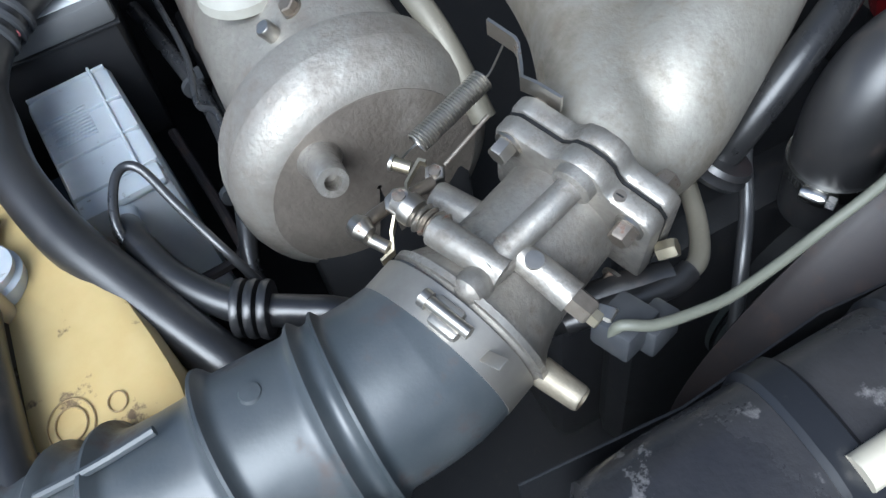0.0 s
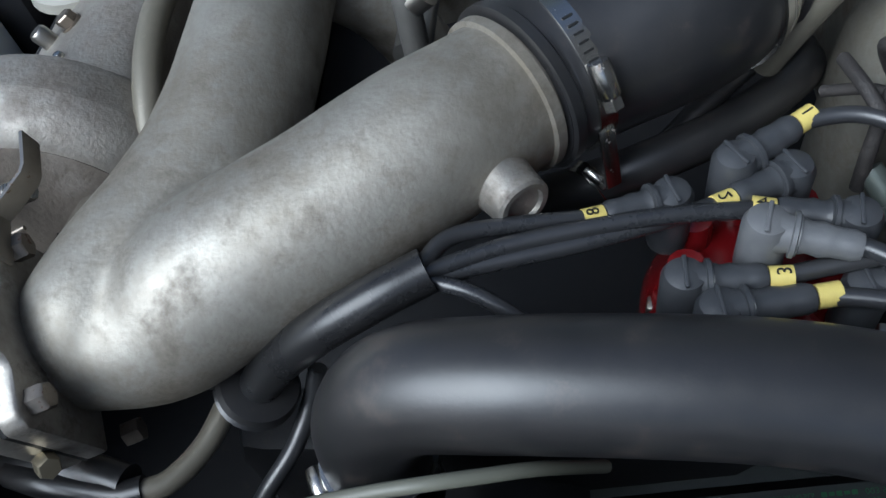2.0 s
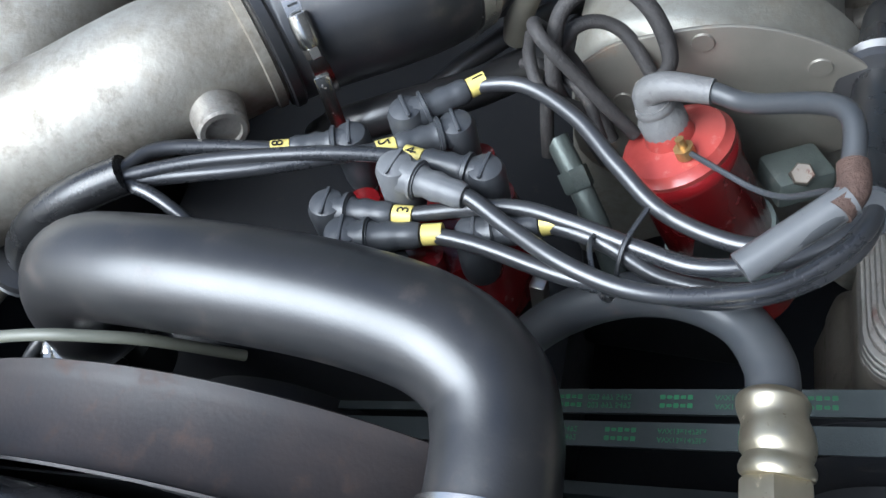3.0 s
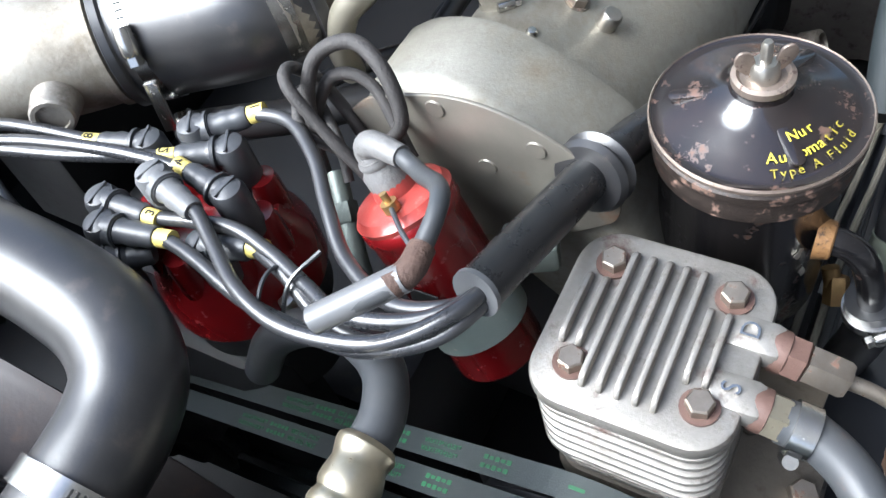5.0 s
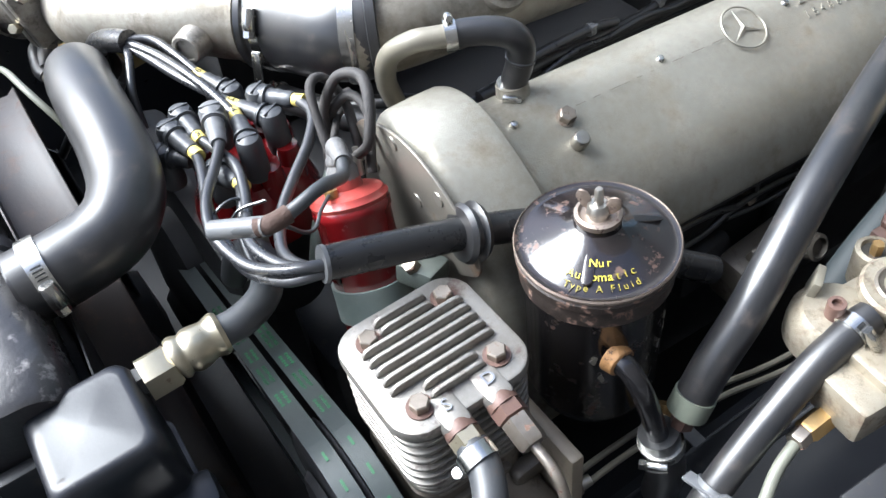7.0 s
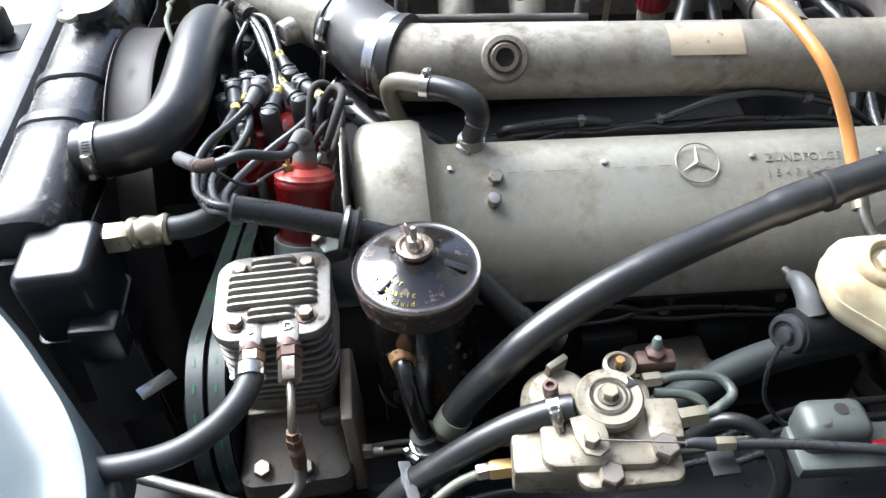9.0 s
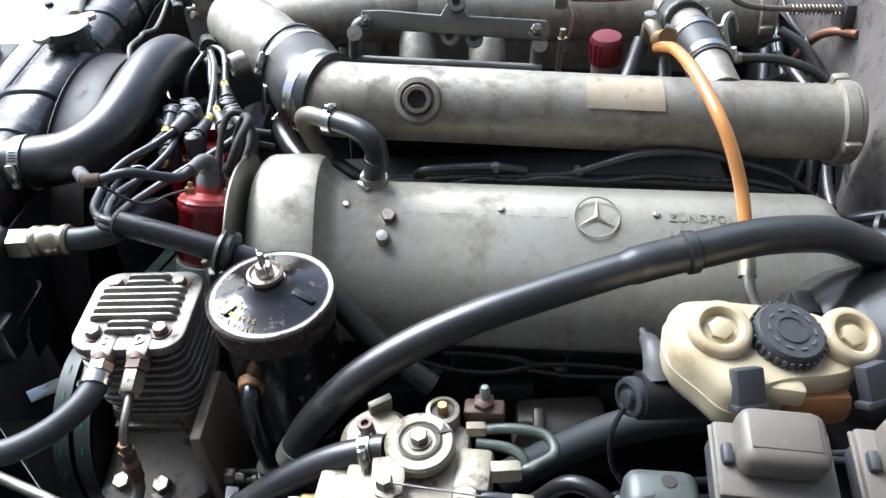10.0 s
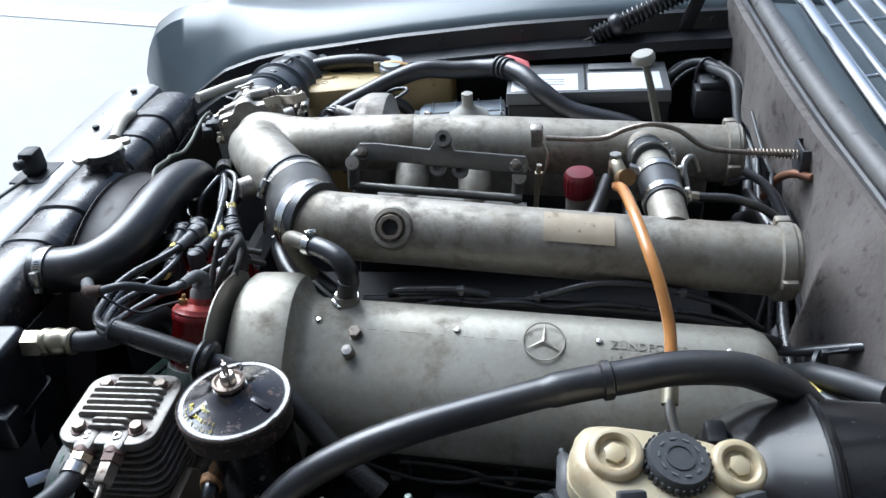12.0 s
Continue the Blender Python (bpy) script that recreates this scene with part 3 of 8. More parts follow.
def bay_floor():
    tagged(solid("floor", box((0.1, 0.3, 0.30), (1.6, 1.5, 0.02), 0.0), CHASSIS, "dark grimy underside of the engine bay", "floor"), kind="structure")
    front = thing("radiator_support", (-0.55, 0.3, 0.4), "dusty front panel carrying the radiator, paled by painted sky glare", "front panel")
    rows = [[Vector((x, y, z)) for x, z in ((-0.492, 0.35), (-0.495, 0.86), (-0.502, 0.885), (-0.515, 0.892), (-0.56, 0.888), (-0.60, 0.875), (-0.625, 0.83), (-0.64, 0.6))] for y in np.linspace(-0.05, 0.72, 8)]
    part("panel", thick(loft(rows), 0.002), PALE, front)
    part("splash_panel", box((-0.50, -0.32, 0.57), (0.012, 0.54, 0.52), 0.004), CHASSIS, front, "black splash panel beside the radiator")
    for y in (0.02, 0.18, 0.52, 0.68):
        part("panel_bolt", hexagon((-0.535, y, 0.8915), (0, 0, 1), 0.011, 0.006), CHASSIS, front)
    lug = thing("hood_catch", (-0.56, 0.36, 0.88), "black hood catch on the front panel", "catch")
    part("plate", box((-0.56, 0.36, 0.89), (0.06, 0.07, 0.004), 0.001), CHASSIS, lug)
    part("lug", box((-0.56, 0.36, 0.912), (0.03, 0.035, 0.042), 0.008), CHASSIS, lug)
    part("pin", lathe([(0.008, 0), (0.008, 0.012), (0.004, 0.014), (0.0001, 0.014)], (-0.56, 0.335, 0.92), (-0.3, -1, 0.1), 12), CHASSIS, lug)
    part("cable", tube([(-0.56, 0.33, 0.895), (-0.57, 0.27, 0.897), (-0.58, 0.15, 0.897)], 0.003, 8), RUBBER, lug)


def shade_wall():
    """An added wall, unseen behind the camera, that keeps sky light off the -y side."""
    wall = box((1.0, -2.1, 3.0), (13.0, 0.3, 6.0), 0.0)
    tagged(solid("wall_shade", wall, mat("dark_shade_wall", (0.045, 0.043, 0.042), (0.03, 0.029, 0.028), 0.85, 0, 3, 0.4, 30, wide=0.6), "added dark wall out of view that shades the car's near side", "wall"), kind="structure")


ground_sheet()
shade_wall()
fender_right()
fender_left()
firewall()
hood()
bay_floor()


# ---- engine castings ----
def engine_block():
    b = thing("engine_block", (0.15, 0.3, 0.31), "grimy black engine block below the manifolds", "engine block")
    part("block", box((0.17, 0.305, 0.45), (0.74, 0.44, 0.28), 0.02), CHASSIS, b)
    part("timing_cover", box((-0.225, 0.305, 0.54), (0.06, 0.36, 0.40), 0.03), CHASSIS, b)
    part("water_pump", lathe([(0.08, 0), (0.08, 0.02), (0.05, 0.04), (0.0001, 0.045)], (-0.255, 0.30, 0.62), (-1, 0, 0), 28), CHASSIS, b)


engine_block()

def cover_rows(s, axis_y, dz, rc, front, round_front):
    """Cross-sections of a valve cover from its domed front to its rear end; s is -1 for the mirrored bank."""
    main = [(0.066, 0.70), (0.066, 0.83), (0.062, 0.862), (0.050, 0.878), (0.026, 0.885), (0.0, 0.880), (-0.033, 0.862), (-0.062, 0.841), (-0.082, 0.815), (-0.092, 0.79), (-0.096, 0.774), (-0.093, 0.770)]
    big = [(0.086, 0.67), (0.086, 0.835), (0.079, 0.872), (0.062, 0.891), (0.028, 0.900), (-0.004, 0.896), (-0.044, 0.876), (-0.084, 0.845), (-0.114, 0.803), (-0.130, 0.755), (-0.135, 0.70), (-0.132, 0.65)]
    big = [(i, z + 0.016 * min(1.0, max(0.0, (z - 0.70) / 0.15))) for i, z in big]
    if round_front:
        big = [(-0.013 + 0.110 * math.cos(radians(a)), 0.797 + 0.116 * math.sin(radians(a))) for a in np.linspace(-84, 258, 14)]
    even = lambda pts: [pts[0].lerp(pts[-1], 0) if k == 0 else pts[round(k * (len(pts) - 1) / 44)] for k in range(45)]
    dense = lambda pr: even([q.xy for q in spline([(a, b, 0) for a, b in pr], 16)])
    main, big = dense(main), dense(big)
    cm, cb = Vector((-0.03, 0.76)), Vector((-0.015, 0.797) if round_front else (-0.03, 0.76))

    def row(x, pr, c, k):
        return [Vector((x, axis_y - 0.03 * max(x, 0) + s * (c.x + (p.x - c.x) * k), c.y + (p.y - c.y) * k + dz - 0.055 * max(x, 0))) for p in pr]
    rows = [row(front - 0.004, big, cb, 0.02), row(front - 0.003, big, cb, 0.45)]
    for a in (0, 18, 36, 54, 72, 90):
        a = radians(a)
        rows.append(row(front + rc * (1 - math.cos(a)), big, cb, 1 - rc / 0.115 * (1 - math.sin(a))))
    rows += [row(-0.06, big, cb, 1.0), row(-0.036, big, cb, 0.995), row(-0.028, big, cb, 0.975)]
    mixed = [b.lerp(m, 0.75) for b, m in zip(big, main)]
    rows += [row(-0.018, mixed, cm, 1.0), row(-0.008, main, cm, 1.0), row(0.1, main, cm, 1), row(0.25, main, cm, 1), row(0.4, main, cm, 1), row(0.50, main, cm, 1)]
    for a in (30, 60, 90):
        a = radians(a)
        rows.append(row(0.50 + 0.03 * math.sin(a), main, cm, 1 - 0.26 * (1 - math.cos(a))))
    rows.append(row(0.531, main, cm, 0.02))
    return rows


def valve_cover(s, axis_y, label, rc=0.03, front=-0.112, round_front=False, dz=0.0):
    root = thing("valve_cover", (0.2, axis_y, 0.7), label, "valve cover", "valve covers")
    rows = cover_rows(s, axis_y, dz, rc, front, round_front)
    part("cover", loft(rows, caps=False), PITTED if round_front else CAST, root)
    if round_front:
        part("front_face", loft([[p + Vector((-0.0006, 0, 0)) for p in r] for r in rows[:4]] + [[p + Vector((0.0010, 0, 0)) for p in rows[3]]], caps=False), DOME_FACE, root, "brown pitted front face")
    slope = lambda x: dz - 0.055 * max(x, 0)
    for x in (0.0, 0.165, 0.327, 0.47):
        part("rivet", lathe([(0.0045, -0.002), (0.0045, 0.0005), (0.003, 0.0025), (0.0001, 0.003)], (x, axis_y - 0.03 * x + 0.002, 0.8808 + slope(x)), (0, s * -0.25, 1), 12), BAND, root)
    part("bolt", hexagon((0.046, axis_y - s * 0.011, 0.872 + dz), (0, -s * 0.5, 1), 0.014, 0.009), BOLT, root, "oily hex bolt")
    part("washer", lathe([(0.0095, -0.003), (0.0095, 0.002), (0.0001, 0.002)], (0.046, axis_y - s * 0.011, 0.8715 + dz), (0, -s * 0.5, 1), 16), BOLT, root)
    part("stud", lathe([(0.0075, -0.004), (0.0075, 0.012), (0.006, 0.014), (0.0001, 0.0145)], (0.041, axis_y - s * 0.033, 0.859 + dz), (0, -s * 0.55, 1), 16), STEEL, root, "plain steel stud cap")
    part("gasket_flange", box((0.25, axis_y - 0.0075 - s * 0.019, 0.756 + dz), (0.54, 0.150, 0.012), 0.003, (0, 3.1, -1.7)), CHASSIS, root, "dark oily gasket flange")
    head = thing("cylinder_head", (0.2, axis_y, 0.45), "grimy dark cast cylinder head under its cover", "cylinder head", "cylinder heads")
    part("block", box((0.21, axis_y + s * 0.0, 0.62), (0.62, 0.15, 0.25), 0.01, (0, 3.1, -1.7)), CHASSIS, head)
    for k in range(4):
        part("port_boss", box((0.03 + 0.135 * k, axis_y - s * 0.082, 0.66), (0.07, 0.03, 0.06), 0.01), CHASSIS, head)
        part("head_bolt", hexagon((0.09 + 0.135 * k, axis_y - s * 0.078, 0.715), (0, -s * 1.0, 0.3), 0.014, 0.012), BOLT, head)
    return root


LEFT = valve_cover(1, 0.0, "cast aluminium valve cover with star emblem and raised lettering", 0.021, -0.104)
RIGHT = valve_cover(-1, 0.61, "cast aluminium valve cover with a domed pitted front and threaded stud", 0.036, -0.094, True, -0.019)


def star_emblem():
    c, n = Vector((0.265, -0.012, 0.8655)), Vector((0, -0.47, 1)).normalized()
    ex = Vector((1, -0.03, -0.069)).normalized()
    ey = n.cross(ex).normalized()
    bm = bmesh.new()
    ring = [c + (ex * math.cos(a) + ey * math.sin(a)) * 0.0235 for a in (2 * math.pi * i / 40 for i in range(41))]
    tube(ring, 0.0011, 6, raw=True, bm=bm)
    for k in range(3):
        a = radians(90 + 120 * k)
        d = ex * math.cos(a) + ey * math.sin(a)
        side = n.cross(d)
        b = [bm.verts.new(c + q) for q in (d * 0.023, side * 0.0035 - d * 0.002, -side * 0.0035 - d * 0.002, n * 0.0016)]
        bm.faces.new((b[0], b[1], b[3]))
        bm.faces.new((b[0], b[3], b[2]))
    part("emblem", bm, CAST, LEFT, "raised three-pointed emblem in a ring")
    part("raised_letters", lettering("ZÜNDFOLGE", 0.0135, (0.382, -0.013, 0.8590), ex, ey, 0.0010, 1.1), CAST, LEFT)
    part("raised_letters", lettering("1 5 4 8 6 3 7 2", 0.0125, (0.378, -0.0285, 0.8512), ex, (0, 0.86, 0.5), 0.0010, 1.1), CAST, LEFT)

    for x0, x1 in ((0.060, 0.072), (0.080, 0.088), (0.098, 0.122), (0.130, 0.136), (0.146, 0.150), (0.172, 0.186), (0.196, 0.212), (0.222, 0.236)):
        x = (x0 + x1) / 2
        part("score_mark", slab(rounded(x1 - x0, 0.0006, 0.0002, 2), 0.0003, (x, -0.03 * x - 0.006, 0.8655 + 0.055 * (0.265 - x) - 0.0010), ex, ey, 0), OILY, LEFT)


star_emblem()
part("stud", lathe([(0.0190, -0.004), (0.0150, 0.006), (0.0128, 0.014), (0.0122, 0.043), (0.0114, 0.0445), (0.0062, 0.0445), (0.0058, 0.030), (0.0001, 0.030)], (-0.095, 0.661, 0.834), (-1, 0.05, 0.42), 28), BRIGHT, RIGHT, "threaded stud")


def hose_clamp(c, axis, r, width=0.012, screw=(0, 0, 1), label="steel hose clamp with worm screw", size=1.0):
    """A worm-drive clamp about an axis; screw points to the side that carries the housing."""
    c, z = Vector(c), Vector(axis).normalized()
    s = Vector(screw)
    s = (s - z * s.dot(z)).normalized()
    t = z.cross(s)
    root = thing("hose_clamp", c, label, "hose clamp", "hose clamps")
    part("band", lathe([(r, -width / 2), (r + 0.0014, -width / 2), (r + 0.0014, width / 2), (r, width / 2)], c, z, 32), BAND, root)
    o = c + s * (r + 0.004 * size)
    part("housing", lathe([(0.0001, -0.009 * size), (0.005 * size, -0.009 * size), (0.0058 * size, -0.004 * size), (0.0058 * size, 0.007 * size), (0.0045 * size, 0.009 * size), (0.0001, 0.009 * size)], o, t, 14), BAND, root)
    head = part("screw", hexagon(o + t * 0.009 * size, t, 0.0085 * size, 0.006 * size), BAND, root)
    for k in range(-3, 3):
        bmx = box((0, 0, 0), (0.0012, width * 0.55, 0.0006), 0)
        a = 0.5 + 0.10 * k
        d = s * math.cos(a) - t * math.sin(a)
        m = Matrix((t * math.cos(a) + s * math.sin(a), z, d)).transposed().to_4x4()
        m.translation = c + d * (r + 0.0016)
        bmesh.ops.transform(bmx, matrix=m, verts=bmx.verts)
        part("slot", bmx, INK, root)
    return root


# ---- intake manifold ----
# U along the throttle bore to its mouth, V across it, W up
U, V, W = Vector((-0.3419, 0.9306, -0.1305)), Vector((0.9201, 0.3598, 0.1551)), Vector((-0.1913, 0.0671, 0.9792))
TB = Vector((-0.2558, 0.5391, 0.862))


def tb(a, b, c):
    return TB + U * a + V * b + W * c


def intake_manifold():
    y_piece = thing("intake_manifold", (-0.15, 0.4, 0.85), "rough cast aluminium intake elbow splitting into two legs", "intake manifold")
    legs = tube([tb(-0.018, 0.012, 0), tb(-0.04, 0.008, 0), tb(-0.075, 0.003, 0.0), (-0.21, 0.437, 0.888), (-0.180, 0.380, 0.900), (-0.147, 0.329, 0.909), (-0.120, 0.297, 0.906), (-0.097, 0.272, 0.905)],
                          lambda s: 0.036 + 0.011 * min(1, s * 2.6) - 0.0025 * max(0, s - 0.5) * 2, 44, 10, 0.014)
    part("bead", lathe([(0.0445, -0.006), (0.0475, -0.005), (0.0475, 0.001), (0.0445, 0.002)], (-0.108, 0.284, 0.9055), (0.66, -0.75, -0.01), 40), CAST_PIPE, y_piece)
    tube([tb(-0.03, 0.012, 0.0), (-0.232, 0.508, 0.883), (-0.204, 0.494, 0.885), (-0.162, 0.471, 0.885), (-0.115, 0.453, 0.887), (-0.05, 0.446, 0.892), (0.06, 0.446, 0.892)],
         lambda s: 0.033 + 0.0115 * min(1, s * 1.5), 40, 10, 0.012, bm=legs)
    casting = part("forked_casting", legs, CAST_PIPE, y_piece)
    blend = casting.modifiers.new("blend", "REMESH")
    blend.mode, blend.voxel_size, blend.use_smooth_shade = "VOXEL", 0.0032, True
    ease = casting.modifiers.new("ease", "SMOOTH")
    ease.factor, ease.iterations = 0.5, 22
    part("boss", lathe([(0.021, 0), (0.0185, 0.012), (0.0165, 0.030), (0.0155, 0.042), (0.014, 0.0435), (0.011, 0.0435), (0.0105, 0.041), (0.0001, 0.041)], (-0.150, 0.300, 0.902), (-0.80, -0.58, 0.05), 24), BRIGHT, y_piece, "machined boss with a blind hole")
    part("cast_lug", loft([[Vector(p) + Vector(d) * k for d, k in (((0.009, -0.016, 0), 1), ((-0.004, 0.008, 0.007), 1), ((-0.009, 0.011, -0.009), 1), ((-0.005, -0.016, -0.016), 1))] for p in ((-0.196, 0.519, 0.888), (-0.182, 0.520, 0.894), (-0.165, 0.512, 0.898), (-0.150, 0.500, 0.895))], close=True), CAST_PIPE, y_piece)
    for y, a, x1, label in ((0.127, 0.0, 0.555, "long cast aluminium intake pipe with paper sticker"), (0.446, 1.0, 0.545, "long cast aluminium intake pipe with raised part number")):
        p = thing("intake_pipe", (0.25, y, 0.85), label, "intake pipe", "intake pipes")
        z0, z1 = (0.920, 0.881) if not a else (0.892, 0.862)
        if a:
            pts = [(0.04, y, z0), (0.2, y, 0.885), (0.4, y, 0.872), (x1, y, z1)]
            rad = lambda s: 0.044
        else:
            pts = [(-0.062, 0.170, z0), (-0.03, 0.156, z0), (0.015, 0.150, 0.918), (0.1, 0.1465, 0.9125), (0.3, 0.138, 0.898), (x1, y, z1)]
            rad = lambda s: 0.0445 - 0.0015 * s
        part("pipe", tube(pts, rad, 40, 10, 0.006), CAST_PIPE, p)
        part("end_flange", lathe([(0.044, -0.016), (0.049, -0.014), (0.049, 0.0), (0.047, 0.002), (0.047, 0.006), (0.042, 0.010), (0.0001, 0.010)], (x1, y, z1), (1, 0, -0.04), 32), CAST_PIPE, p)
        for k in range(3):
            an = radians(60 + 120 * k)
            part("lug", box((x1 - 0.006, y + 0.048 * math.cos(an), z1 + 0.048 * math.sin(an)), (0.02, 0.014, 0.014), 0.004), CAST_PIPE, p)
        if not a:
            o, d = Vector((0.075, 0.1155, 0.9375)), Vector((-0.02, -0.80, 0.6))
            part("plug_boss", lathe([(0.029, -0.014), (0.0275, 0.002), (0.025, 0.008), (0.0195, 0.009), (0.0190, 0.004), (0.0001, 0.004)], o, d, 32), CAST_PIPE, p)
            part("plug", lathe([(0.0165, 0.0035), (0.0165, 0.010), (0.0150, 0.0125), (0.0108, 0.0125), (0.0100, 0.006), (0.0001, 0.006)], o, d, 28), BOLT, p, "hex socket plug")
            part("socket", hexagon(o + d.normalized() * 0.0062, d, 0.0185, 0.0005, 0), INK, p)
            rows = []
            for an in np.linspace(42, 98, 12):
                an = radians(an)
                rows.append([Vector((x, 0.138 - (x - 0.3) * 0.043 - 0.0449 * math.cos(an - 0.1), 0.898 - (x - 0.3) * 0.067 + 0.0449 * math.sin(an - 0.1))) for x in np.linspace(0.263, 0.348, 12)])
            bm = loft(rows)
            part("sticker", thick(bm, 0.0006), STICKER, p, "torn beige paper sticker")
        else:
            part("raised_letters", lettering("109 141 6801", 0.017, (0.325, 0.4215, 0.9085), (1, 0, -0.05), (0, 0.75, 0.66), 0.0014, 1.1), CAST_PIPE, p)
    # rubber coupling of the near leg
    c = thing("rubber_coupling", (-0.1, 0.2, 0.87), "black rubber coupling sleeve on the intake pipe", "coupling", "couplings")
    part("sleeve", tube([(-0.105, 0.281, 0.905), (-0.092, 0.265, 0.905), (-0.078, 0.236, 0.908), (-0.067, 0.205, 0.913), (-0.054, 0.176, 0.919), (-0.030, 0.158, 0.922)], lambda s: 0.0492 + 0.0015 * math.sin(s * 3.14), 40, 6), RUBBER, c)
    part("cuff", lathe([(0.0492, -0.005), (0.0515, -0.004), (0.0515, 0.002), (0.0492, 0.004)], (-0.102, 0.277, 0.905), (0.66, -0.75, 0.0), 40), RUBBER, c)
    part("cuff", lathe([(0.0492, -0.005), (0.0525, -0.004), (0.0525, 0.004), (0.0492, 0.005)], (-0.036, 0.161, 0.921), (0.86, -0.5, 0.0), 40), RUBBER, c)
    hose_clamp((-0.088, 0.258, 0.905), (0.55, -0.83, 0.05), 0.0505, 0.011, (-0.80, -0.42, 0.52), "shiny hose clamp on the intake coupling", 1.15)
    part("strap_tail", box((-0.136, 0.229, 0.880), (0.003, 0.010, 0.040), 0.001, (0, 14, 30)), BAND, c, "loose steel strap end")
    hose_clamp((-0.050, 0.172, 0.919), (0.8, -0.6, 0), 0.0505, 0.014, (0.0, 0.3, -1), "wide steel band on the intake coupling")
    # cross coupling between the pipes at the rear
    x = thing("cross_pipe", (0.41, 0.3, 0.88), "short cast cross pipe between the intake pipes", "cross pipe")
    part("pipe", tube([(0.405, 0.44, 0.885), (0.407, 0.37, 0.905), (0.414, 0.27, 0.918), (0.420, 0.145, 0.912)], 0.024, 28, 6), CAST_PIPE, x)
    for p0, p1 in (((0.406, 0.375, 0.903), (0.409, 0.315, 0.918)), ((0.413, 0.285, 0.9165), (0.4175, 0.205, 0.915))):
        sl = thing("rubber_coupling", p0, "dark rubber sleeve on the cross pipe", "coupling", "couplings")
        part("sleeve", tube([p0, p1], 0.0275, 28, 4), OLD_RUBBER, sl)
        d = Vector(p1) - Vector(p0)
        for k in (0.14, 0.86):
            hose_clamp(Vector(p0) + d * k, d, 0.0278, 0.012, (1, -0.1, 0.2), "bright hose clamp on the cross pipe", 0.8)


intake_manifold()


tagged(solid("road_marking", box((-2.75, 4.08, 0.004), (3.4, 0.20, 0.006), 0.001, (0, 0, -16)), ROAD_WHITE, "worn white line painted on the concrete", "road marking"), kind="structure")


